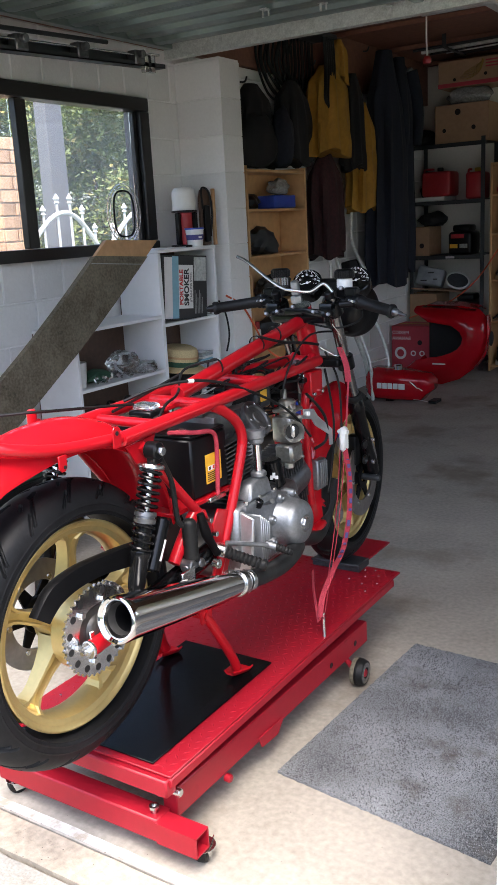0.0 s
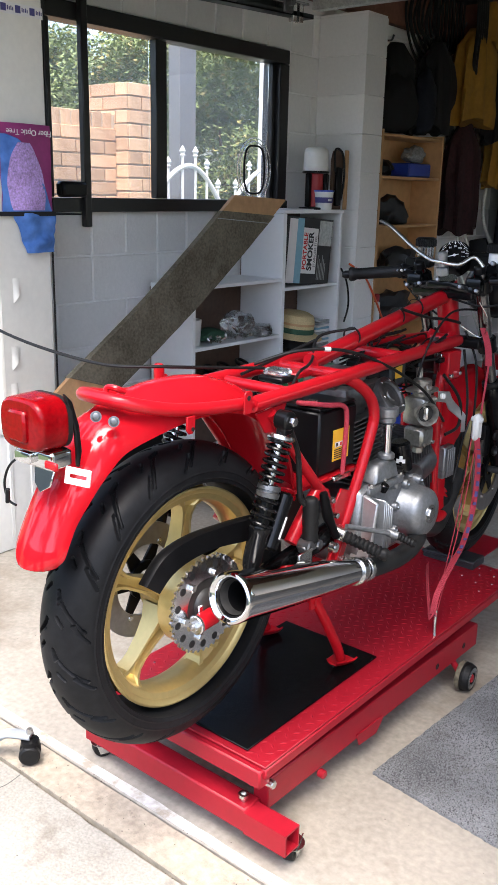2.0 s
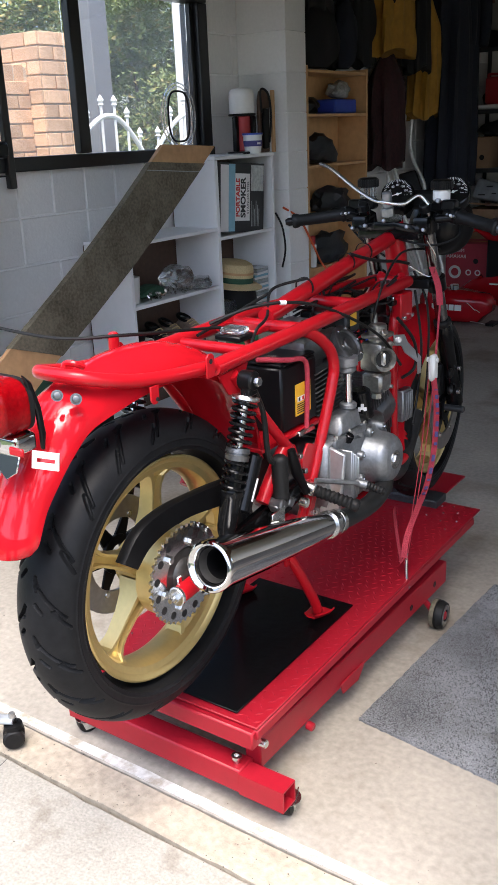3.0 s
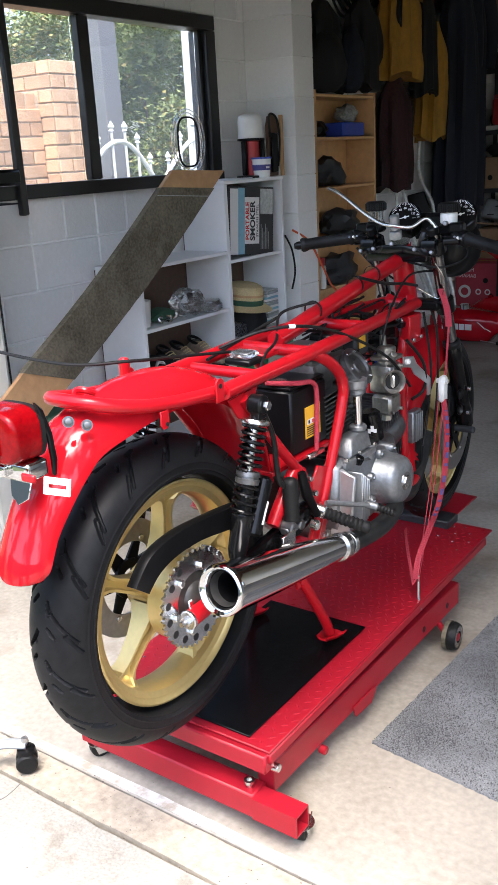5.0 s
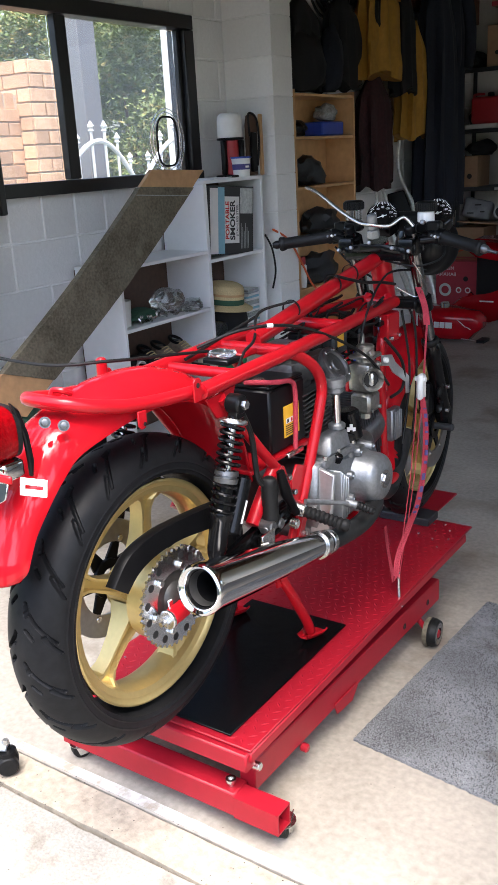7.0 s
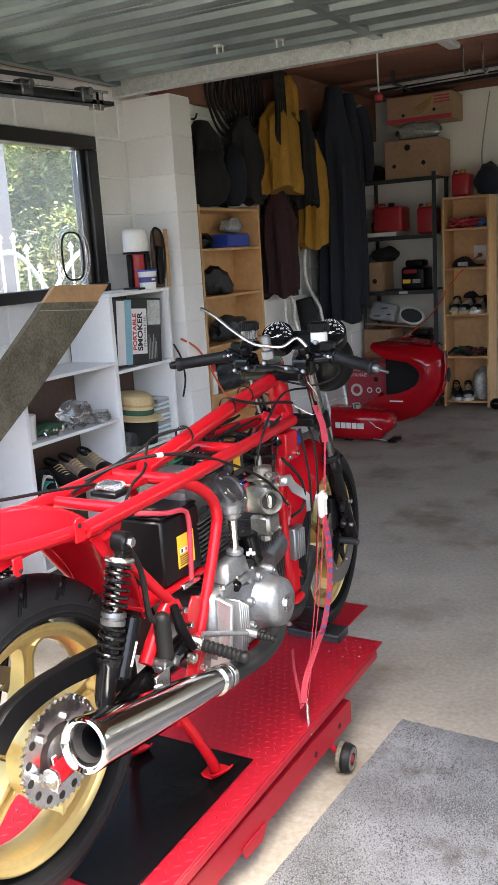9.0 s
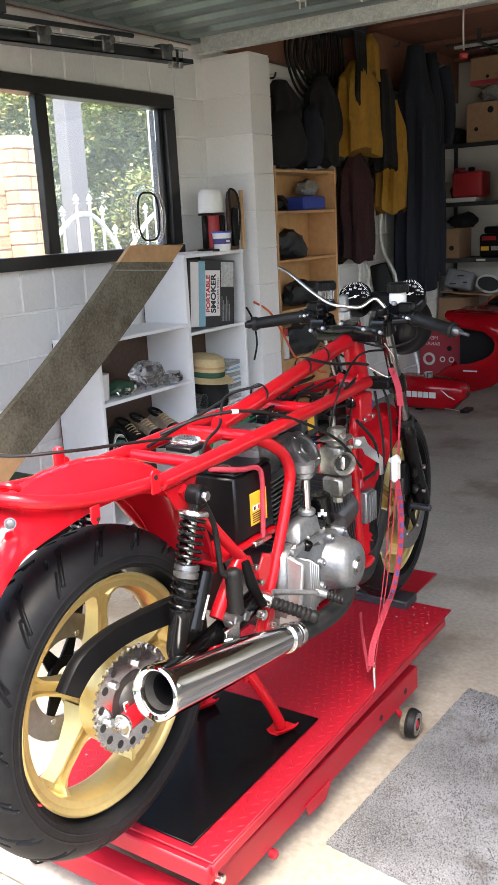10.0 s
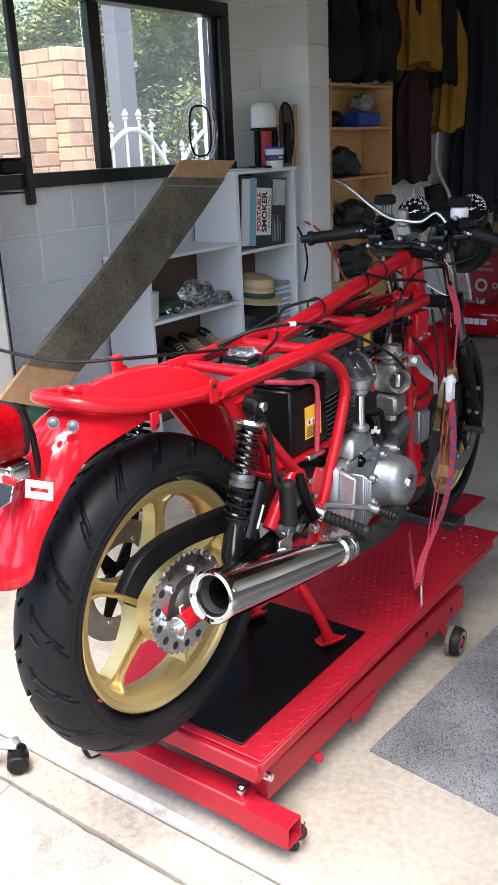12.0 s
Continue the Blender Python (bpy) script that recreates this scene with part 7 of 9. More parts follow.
for k in range(6):
    part("caption_bar", boxed((0.075 + 0.012 * k, -0.15, 0.0014), (0.079 + 0.012 * k, -0.02 - 0.02 * (k % 3), 0.002), 0, sm), "foil", smk, smooth=0)
hat = root("straw_hat", (-1.72, 3.33, 0.585), "woven straw sun hat with a dark green band", "hat")
hc = (-1.715, 3.345, 0.652)
part("crown", turned([(0.0, 0.108), (0.04, 0.107), (0.078, 0.104), (0.098, 0.095), (0.110, 0.070), (0.114, 0.0)], hc, (0.12, 0.05, 1), 40), "straw", hat)
part("brim", turned([(0.0, 0.096), (0.006, 0.10), (-0.004, 0.135), (-0.016, 0.160), (-0.020, 0.159), (-0.010, 0.133), (-0.002, 0.10)], hc, (0.12, 0.05, 1), 40, True), "straw", hat)
part("weave_holes", turned([(0.048, 0.1075), (0.060, 0.1068)], hc, (0.12, 0.05, 1), 40), "raw_wood", hat, "open-weave row in the straw")
part("band", turned([(0.004, 0.1095), (0.032, 0.1090)], hc, (0.12, 0.05, 1), 40), "green_band", hat, "dark green hat band")
cap = tagged(part("black_bag", turned([(0, 0), (0.0, 0.125), (0.07, 0.135), (0.13, 0.125), (0.152, 0.08), (0.158, 0)], (-1.752, 3.38, 0.477), (0, 0.05, 1), 28), "dark_cloth"), "soft black cloth bag under the straw hat", "bag")
cup = root("glass_jug", (-1.66, 3.20, 0.476), "clear plastic jug lying on its side on a shelf", "jug")
part("jug_body", turned([(0, 0.0), (0.0, 0.045), (0.06, 0.055), (0.10, 0.052), (0.10, 0.048), (0.06, 0.050), (0.005, 0.04), (0.005, 0)], (-1.72, 3.185, 0.533), (0.9, 0.2, -0.05), 28), "clear_plastic", cup)
mags = root("magazine_pile", (-1.74, 3.54, 0.476), "untidy pile of magazines on the shelf", "magazines")
for k in range(18):
    a = rnd.uniform(-0.1, 0.1)
    part("magazine", boxed((-0.10, -0.065, 0), (0.09, 0.055, 0.011), 0.001, Matrix.Translation((-1.745, 3.545, 0.477 + 0.0125 * k)) @ pose(0, 0, 0, 0, 0, math.degrees(a))), ("print_white", "helmet", "foil", "print_white", "print_blue")[k % 5], mags, smooth=0)
gbx = root("green_case", (-1.70, 3.38, 0.08), "green plastic tool case under the shelf", "case")
part("case_body", boxed((-1.88, 3.15, 0.082), (-1.570, 3.62, 0.456), 0.018, None, 2), "green_box", gbx)
part("handle", tubed([(-1.568, 3.30, 0.33), (-1.546, 3.33, 0.34), (-1.546, 3.43, 0.34), (-1.568, 3.46, 0.33)], 0.008, 8), "green_box", gbx)
jars = root("bolt_tray", (-1.70, 2.80, 0.671), "heap of bright nuts, bolts and clear bags on a shelf", "hardware")
bm = bmesh.new()
for k in range(170):
    q = Vector((rnd.uniform(-1.80, -1.655), rnd.uniform(2.60, 3.00), 0.676 + rnd.uniform(0, 0.035)))
    d = Vector((rnd.gauss(0, 1), rnd.gauss(0, 1), rnd.gauss(0, 0.5))).normalized() * rnd.uniform(0.008, 0.02)
    rod(bm, q, q + d, rnd.uniform(0.004, 0.008), 6)
tagged(part("nuts_and_bolts", bm, "zinc", jars, "loose bright nuts and bolts"), kind="stuff")


def crumple(name, at, size, mat, owner=None, label="", seed=1, rough=0.35, sub=3):
    bm = bmesh.new()
    bmesh.ops.create_icosphere(bm, subdivisions=sub, radius=1)
    for v in bm.verts:
        n = noise.noise(v.co * 1.7 + Vector((seed, 0, 0))) * rough + noise.noise(v.co * 4.5 + Vector((0, seed, 0))) * rough * 0.5
        v.co = v.co * (1 + n)
        v.co.z = max(v.co.z, -0.8)
        v.co = Vector((v.co.x * size[0], v.co.y * size[1], (v.co.z + 0.8) * size[2])) + Vector(at)
    return part(name, bm, mat, owner, label, 50)


crumple("plastic_bag", (-1.70, 2.86, 0.700), (0.08, 0.09, 0.060), "clear_plastic", jars, "clear plastic bag of fittings", 2)
crumple("plastic_bag", (-1.69, 3.00, 0.674), (0.08, 0.08, 0.032), "clear_plastic", jars, "crumpled clear bag", 3)
crumple("plastic_bag", (-1.73, 2.67, 0.680), (0.07, 0.10, 0.03), "green_band", jars, "green plastic bag of bolts", 5)
part("pot", turned([(0, 0), (0, 0.045), (0.12, 0.052), (0.12, 0.048), (0.01, 0.04), (0.01, 0)], (-1.72, 2.535, 0.672), (0, 0, 1), 28), "white_plastic", jars)


def shoe(at, turn, mat, label, light):
    r = root("shoe", at, label, "shoe", "shoes on the shelf")
    m = Matrix.Translation(at) @ pose(0, 0, 0, 0, 0, turn)
    bm = bmesh.new()
    secs = [(-0.135, 0.022, 0.055), (-0.125, 0.033, 0.085), (-0.10, 0.038, 0.098), (-0.06, 0.038, 0.096), (-0.02, 0.040, 0.090), (0.02, 0.044, 0.076), (0.06, 0.048, 0.056), (0.10, 0.046, 0.046), (0.13, 0.034, 0.036), (0.145, 0.016, 0.024)]
    sheet(bm, [[m @ Vector((x, w * math.copysign(abs(math.cos(a)) ** 0.7, math.cos(a)) * (0.62 if math.sin(a) > 0.75 else 1), 0.022 + h * 0.5 * (1 + math.sin(a)))) for a in np.linspace(0, 2 * math.pi, 21)[:-1]] for x, w, h in secs], True)
    bmesh.ops.holes_fill(bm, edges=[e for e in bm.edges if e.is_boundary])
    part("upper", bm, mat, r)
    bm = bmesh.new()
    sheet(bm, [[m @ Vector((x * 1.03, (w + 0.006) * s, z)) for s, z in ((-1, 0.0), (-1, 0.026), (1, 0.026), (1, 0.0))] for x, w, h in secs], True)
    bmesh.ops.holes_fill(bm, edges=[e for e in bm.edges if e.is_boundary])
    part("sole", bm, light, r)
    part("collar", tubed([m @ Vector((-0.085 + 0.045 * math.cos(a), 0.027 * math.sin(a), 0.118 - 0.05 * math.cos(a) * 0.3)) for a in np.linspace(0, 2 * math.pi, 17)], 0.008, 8, 1), "rubber", r)
    part("opening", turned([(0, 0), (0, 0.026), (0.003, 0.024), (0.003, 0)], m @ Vector((-0.085, 0, 0.116)), (0, 0, 1), 16), "print_black", r)
    part("toe_cap", sheet(bmesh.new(), [[m @ Vector((x, (w + 0.002) * math.cos(a), 0.024 + (h + 0.002) * 0.5 * (1 + math.sin(a)))) for a in np.linspace(-0.5, math.pi + 0.5, 13)] for x, w, h in secs[6:9]], thick=0.002), "rubber", r)
    part("side_patch", sheet(bmesh.new(), [[m @ Vector((x, (w + 0.0025) * math.cos(a), 0.024 + h * 0.5 * (1 + math.sin(a)))) for a in np.linspace(-0.4, 0.75, 6)] for x, w, h in secs[2:5]], thick=0.002), "rubber", r)
    for k in range(5):
        x = -0.03 + 0.018 * k
        h = 0.112 - 0.009 * k
        part("lace", tubed([m @ Vector((x, -0.024, h - 0.004)), m @ Vector((x + 0.010, 0, h + 0.008)), m @ Vector((x, 0.024, h - 0.004))], 0.0030, 6), "straw", r)


shoe((-1.735, 2.88, 0.386), -12, "shoe", "brown and black hiking shoe with tan laces", "rubber")
shoe((-1.735, 3.02, 0.386), -14, "shoe", "brown and black hiking shoe with tan laces", "rubber")
shoe((-1.735, 2.76, 0.386), -18, "dark_cloth", "black lace-up shoe beside the hiking shoes", "rubber")
sandal = root("sandal", (-1.69, 2.60, 0.386), "black and white strap sandal with teal lining", "sandal")
part("sole", boxed((-1.83, 2.555, 0.386), (-1.655, 2.655, 0.412), 0.010, None, 2), "rubber", sandal)
for y, h, mt in ((2.60, 0.095, "white_plastic"), (2.615, 0.060, "green_bag"), (2.59, 0.125, "dark_cloth")):
    grid = [[(-1.70 + 0.05 * (u - 0.5) + 0.09 * (h - 0.09), y + 0.056 * math.cos(a), 0.405 + h * math.sin(a)) for u in np.linspace(0, 1, 4)] for a in np.linspace(0, math.pi, 13)]
    part("strap", sheet(bmesh.new(), grid, thick=0.005), mt, sandal, smooth=60)

# clear oval cover hanging at the window
ov = root("oval_cover", (W + 0.02, 3.195, 1.336), "clear plastic oval cover with a black rubber gasket", "cover")
for a, b in ((0.135, 0.155), (0.112, 0.138)):
    pts = [(W + 0.030, 3.195 + a * math.cos(t), 1.487 + b * math.sin(t)) for t in np.linspace(0, 2 * math.pi, 40)]
    part("clear_rim", tubed(pts, 0.0035, 8, 1), "clear_plastic", ov)
pts = []
for t in np.linspace(0, 2 * math.pi, 49):
    c, s = math.cos(t), math.sin(t)
    pts.append((W + 0.032, 3.195 + 0.082 * math.copysign(abs(c) ** 0.6, c), 1.485 + 0.118 * math.copysign(abs(s) ** 0.75, s)))
part("gasket", tubed(pts, 0.005, 8, 1), "rubber", ov, "black rubber gasket")

# ---- behind the column ----
bc = root("beech_bookcase", (-1.81, 4.52, 0), "tall beech-coloured bookcase holding odds and ends", "bookcase")
CX0, CX1, CY0, CY1, CZ = -1.915, -1.705, 4.130, 4.885, 1.742
board("side_panel", (CX0, CY0, 0), (CX1, CY0 + 0.02, CZ), "wood_shelf", bc)
board("side_panel", (CX0, CY1 - 0.02, 0), (CX1, CY1, CZ), "wood_shelf", bc)
board("back_panel", (CX0, CY0 + 0.021, 0), (CX0 + 0.005, CY1 - 0.021, CZ), "wood_shelf", bc)
for z in (CZ - 0.02, 1.485, 1.200, 0.90, 0.60, 0.30, 0.07):
    board("shelf", (CX0 + 0.006, CY0 + 0.021, z - 0.016), (CX1 - 0.003, CY1 - 0.021, z), "wood_shelf", bc)
tub = root("blue_tub", (-1.80, 4.66, 1.486), "blue plastic storage tub on the shelf", "tub")
part("tub_body", boxed((-1.88, 4.52, 1.487), (-1.74, 4.80, 1.570), 0.008), "blue_plastic", tub)
crumple("foil_bag", (-1.80, 4.68, 1.575), (0.06, 0.10, 0.055), "foil", None, "crumpled clear bag on the blue tub", 7)["category"] = "bag"
crumple("black_fitting", (-1.80, 4.30, 1.487), (0.06, 0.09, 0.05), "black_plastic", None, "black plastic motorcycle part on the shelf", 8)["category"] = "motorcycle part"
crumple("engine_casting", (-1.79, 4.42, 1.202), (0.07, 0.14, 0.10), "rack_steel", None, "heap of black and bright engine parts", 9, 0.5)["category"] = "engine parts"
crumple("casting", (-1.79, 4.55, 0.902), (0.08, 0.20, 0.09), "rack_steel", None, "heap of dark greasy machine parts", 10, 0.5)["category"] = "machine parts"
crumple("casting", (-1.79, 4.50, 0.602), (0.08, 0.22, 0.10), "rack_steel", None, "heap of dark greasy machine parts", 12, 0.5)["category"] = "machine parts"
btl = root("spray_can", (-1.745, 4.23, 0.601), "white spray can with a red cap", "spray can")
part("can", rodded((-1.745, 4.23, 0.601), (-1.745, 4.23, 0.74), 0.028, 20, 0.004), "white_plastic", btl)
part("nozzle_cap", rodded((-1.745, 4.23, 0.741), (-1.745, 4.23, 0.79), 0.022, 20, 0.004), "red_can", btl)
crumple("black_boot_bag", (-1.80, 4.40, CZ + 0.001), (0.10, 0.22, 0.19), "dark_cloth", None, "black canvas bag on top of the bookcase", 14, 0.3)["category"] = "bag"
crumple("grey_pouch", (-1.77, 4.70, CZ + 0.001), (0.07, 0.09, 0.21), "navy_cloth", None, "dark grey cloth pouch on the bookcase", 15, 0.25)["category"] = "bag"
hose = root("hose_coil", (-1.90, 4.85, 1.95), "black hoses and cables hanging in loops on the wall", "hose")
for k in range(9):
    y0 = 4.60 + 0.05 * k
    low = 2.18 + 0.03 * ((k * 5) % 4)
    pts = [(-1.87 + 0.02 * (k % 3), y0, 2.60), (-1.86, y0 - 0.03, 2.42), (-1.85, y0 + 0.05, low + 0.06), (-1.84, y0 + 0.17, low), (-1.85, y0 + 0.30, low + 0.10), (-1.86, y0 + 0.32, 2.60)]
    part("hose", tubed(pts, 0.008 + 0.004 * (k % 2), 8, 6), "rubber", hose)
for k in range(5):
    y0 = 5.20 + 0.03 * k
    part("hose", tubed([(-1.70, y0, 2.62), (-1.70, y0 + 0.02, 2.42), (-1.69, y0 - 0.02, 2.22 - 0.03 * k), (-1.70, y0 + 0.03, 2.16 - 0.03 * k)], 0.013, 8, 6), "rubber", hose)
part("hook", boxed((W - 0.006, 4.56, 2.60), (-1.68, 5.36, 2.63), 0.004), "rack_steel", hose)


def garment(name, y, x, z1, z0, wide, deep, mat, label, seed, flare=1.2, sleeves=True):
    g = root(name, (W, y, z1), label, "jacket" if "jacket" in label else "clothes", "clothes hanging on the wall")
    grid = []
    for v in np.linspace(0, 1, 26):
        row = []
        w = wide * (0.35 + 0.65 * min(1, v * 5)) * (1 + (flare - 1) * v)
        for k in range(40):
            a = 2 * math.pi * k / 40
            fold = 1 + 0.20 * math.sin(9 * a + seed + 2.5 * v) * min(1, v * 2.5) + 0.12 * noise.noise((math.cos(a) * 2, v * 3, seed))
            row.append((x + deep * math.sin(a) * fold * (0.5 + 0.5 * min(1, v * 4)), y + w * math.cos(a) * fold, z1 - (z1 - z0) * v + 0.03 * math.sin(3 * a + seed) * v))
        grid.append(row)
    bm = bmesh.new()
    sheet(bm, grid, True)
    bmesh.ops.holes_fill(bm, edges=[e for e in bm.edges if e.is_boundary])
    part("body", bm, mat, g, smooth=70)
    if sleeves:
        for s in (-1, 1):
            top = Vector((x + deep * 0.5, y + s * wide * 0.8, z1 - 0.10))
            pts = [top, top + Vector((0.03, 0.05 * s, -0.20)), top + Vector((0.05, 0.04 * s, -0.42)), top + Vector((0.04, 0.02 * s, -0.58))]
            part("sleeve", tubed(pts, [0.065, 0.06, 0.052, 0.048], 14, 6), mat, g)
    part("coat_hook", tubed([(W - 0.004, y, z1 + 0.03), (W + 0.06, y, z1 + 0.02), (W + 0.08, y, z1 + 0.05)], 0.006, 6), "rack_steel", g)
    return g


garment("jacket", 4.42, -1.82, 2.24, 1.765, 0.17, 0.07, "dark_cloth", "black waterproof jacket hanging over the bookcase", 11, 1.25, False)
garment("jacket", 4.90, -1.80, 2.30, 1.78, 0.16, 0.07, "dark_cloth", "black waterproof jacket hanging on a hook", 1, 1.3, False)
garment("jacket", 5.34, -1.76, 2.44, 1.85, 0.19, 0.10, "yellow_cloth", "mustard yellow wet-weather jacket bunched on a hook", 2, 1.45, False)
garment("hood", 5.56, -1.78, 2.64, 2.36, 0.085, 0.06, "yellow_cloth", "mustard yellow jacket hood hung on a hook", 8, 1.2, False)
garment("trousers", 5.69, -1.74, 2.42, 1.76, 0.10, 0.07, "dark_cloth", "black waterproof trousers hanging up", 3, 1.4, False)
garment("trousers", 5.90, -1.77, 2.24, 1.46, 0.09, 0.09, "yellow_cloth", "mustard yellow wet-weather trousers hanging up", 4, 2.1, False)
garment("shirt", 5.35, -1.80, 1.86, 1.14, 0.19, 0.08, "plaid", "dark red checked shirt hanging low on a hook", 5, 1.2, False)
garment("overalls", 6.24, -1.72, 2.64, 0.86, 0.19, 0.12, "navy_cloth", "navy work overalls hanging from a high hook", 6, 1.4, False)
garment("overalls", 6.62, -1.76, 2.64, 0.95, 0.14, 0.10, "navy_cloth", "navy dust coat hanging from a high hook", 7, 1.2)
roll = tagged(part("plastic_roll", tubed([(-1.83, 7.10, 1.99), (-1.83, 7.12, 2.25), (-1.84, 7.16, 2.50), (-1.87, 7.1, 2.62)], [0.05, 0.06, 0.05, 0.03], 14), "grey_cloth"), "pale rolled sheet standing on the rack", "roll")

# ---- the rear wall ----
rack = root("steel_rack", (-1.55, 7.4, 0), "dark steel shelving rack loaded with boxes and cans", "shelving rack")
RX0, RX1, RY0, RY1 = -1.905, -1.212, 7.18, 7.58
for x in (RX0, RX1 - 0.036):
    for y in (RY0, RY1 - 0.036):
        bm = boxed((x, y, 0), (x + 0.036, y + 0.003, 2.02), 0)
        box(bm, (x if x > -1.5 else x, y + 0.0031, 0), (x + 0.003, y + 0.036, 2.02))
        for k in range(38):
            rod(bm, (x + 0.018, y - 0.0005, 0.06 + 0.05 * k), (x + 0.018, y - 0.0001, 0.06 + 0.05 * k), 0.006, 6)
        part("post", bm, "rack_steel", rack, smooth=0)
for z in (1.985, 1.505, 1.030, 0.42, 0.08):
    bm = boxed((RX0 + 0.004, RY0 - 0.004, z - 0.035), (RX1 - 0.002, RY0 - 0.001, z), 0)
    box(bm, (RX0 + 0.004, RY0, z - 0.004), (RX1 - 0.002, RY1, z))
    part("shelf", bm, "rack_steel", rack, smooth=0)
part("shelf_label", boxed((-1.56, RY0 - 0.007, 1.003), (-1.48, RY0 - 0.0045, 1.023), 0), "print_white", rack, smooth=0)


def carton(name, lo, hi, mat, label, holes=(), turn=0.0):
    c = root(name, ((lo[0] + hi[0]) / 2, (lo[1] + hi[1]) / 2, lo[2]), label, "carton")
    mid = Vector(((lo[0] + hi[0]) / 2, (lo[1] + hi[1]) / 2, 0))
    m = Matrix.Translation(mid) @ pose(0, 0, 0, 0, 0, turn) @ Matrix.Translation(-mid)
    part("carton_body", boxed(lo, hi, 0.004, m), mat, c)
    for x, z, r in holes:
        part("hand_hole", turned([(0, 0), (0, r), (0.001, r), (0.001, 0)], m @ Vector((x, lo[1] - 0.0015, z)), (0, 1, 0), 16), "pipe_black", c)
    part("lid_seam", boxed((lo[0] + 0.004, (lo[1] + hi[1]) / 2 - 0.012, hi[2] + 0.0005), (hi[0] - 0.004, (lo[1] + hi[1]) / 2 + 0.012, hi[2] + 0.0015), 0, m), "banana", c, smooth=0)
    return c


carton("carton", (-1.665, 7.19, 1.986), (-1.190, 7.55, 2.300), "cardboard", "plain brown carton with round hand holes", ((-1.58, 2.09, 0.017), (-1.32, 2.10, 0.019), (-1.46, 2.235, 0.026)))
crumple("plastic_bag", (-1.42, 7.38, 2.304), (0.20, 0.14, 0.085), "foil", None, "crumpled blue-grey plastic bag between cartons", 21)["category"] = "bag"
bn = carton("banana_carton", (-1.645, 7.22, 2.440), (-1.080, 7.56, 2.655), "cardboard", "brown fruit carton printed with yellow bananas", ((-1.50, 2.50, 0.014), (-1.23, 2.52, 0.014)))
for k in range(5):
    part("banana_print", tubed([(-1.46 + 0.012 * k, 7.2175, 2.50 + 0.012 * k), (-1.36 + 0.012 * k, 7.2175, 2.50 + 0.022 * k), (-1.27 + 0.006 * k, 7.2175, 2.56 + 0.016 * k), (-1.26, 7.2175, 2.64)], [0.004, 0.011, 0.010, 0.003], 6, 5, 0.2), "banana", bn)
part("colour_band", boxed((-1.645, 7.2165, 2.442), (-1.081, 7.2185, 2.475), 0), "red_carton", bn, smooth=0)
for k in range(3):
    part("print_bar", boxed((-1.23, 7.2165, 2.57 + 0.024 * k), (-1.10, 7.2185, 2.582 + 0.024 * k), 0), "red_carton", bn, smooth=0)
crumple("black_bag", (-1.79, 7.34, 1.987), (0.10, 0.14, 0.07), "dark_cloth", None, "shiny black bag on top of the rack", 23)["category"] = "bag"


def fuel_can(name, lo, hi, label, cap):
    c = root(name, ((lo[0] + hi[0]) / 2, lo[1], lo[2]), label, "fuel can")
    part("can_body", boxed(lo, hi, 0.025, None, 3), "red_can", c)
    cx = (lo[0] + hi[0]) / 2
    part("cap", rodded((cx, (lo[1] + hi[1]) / 2, hi[2]), (cx, (lo[1] + hi[1]) / 2, hi[2] + 0.035), 0.028, 16, 0.006), cap, c)
    part("handle", tubed([(lo[0] + 0.02, lo[1] + 0.03, hi[2] - 0.005), (lo[0] + 0.02, lo[1] + 0.05, hi[2] + 0.02), (cx - 0.03, lo[1] + 0.05, hi[2] + 0.02)], 0.010, 8), "red_can", c)


fuel_can("fuel_can", (-1.395, 7.20, 1.507), (-1.245, 7.44, 1.735), "red plastic fuel can with a yellow cap", "cap_yellow")
fuel_can("fuel_can", (-1.80, 7.21, 1.545), (-1.535, 7.46, 1.760), "red plastic fuel can lying on its side", "black_plastic")
tray = tagged(part("tray", boxed((-1.89, 7.20, 1.507), (-1.58, 7.50, 1.543), 0.004), "white_plastic"), "white plastic tray under the fuel can", "tray")
crumple("dark_bundle", (-1.82, 7.40, 1.508), (0.05, 0.10, 0.09), "dark_cloth", None, "dark bundle at the back of the rack", 25)["category"] = "bundle"
carton("carton", (-1.900, 7.19, 1.031), (-1.720, 7.50, 1.285), "cardboard", "brown carton with a round hand hole", ((-1.79, 1.12, 0.022),))
crumple("black_bundle", (-1.74, 7.36, 1.288), (0.13, 0.13, 0.07), "dark_cloth", None, "black bundle on the cartons", 26)["category"] = "bundle"


def tool_case(at, label):
    x, y, z = at
    t = root("tool_case", at, label, "tool case")
    part("case_body", boxed((x - 0.13, y, z), (x + 0.09, y + 0.25, z + 0.20), 0.03, None, 3), "black_plastic", t)
    part("case_top", boxed((x - 0.10, y + 0.03, z + 0.20), (x + 0.06, y + 0.22, z + 0.26), 0.02, None, 2), "black_plastic", t)
    part("orange_panel", boxed((x - 0.10, y - 0.003, z + 0.145), (x + 0.02, y + 0.001, z + 0.18), 0), "red_can", t, "red-orange panel", 0)
    part("yellow_label", boxed((x - 0.11, y - 0.003, z + 0.06), (x - 0.04, y + 0.001, z + 0.095), 0), "label_yellow", t, "yellow label", 0)
    part("grey_label", boxed((x - 0.02, y - 0.003, z + 0.06), (x + 0.05, y + 0.001, z + 0.095), 0), "foil", t, smooth=0)


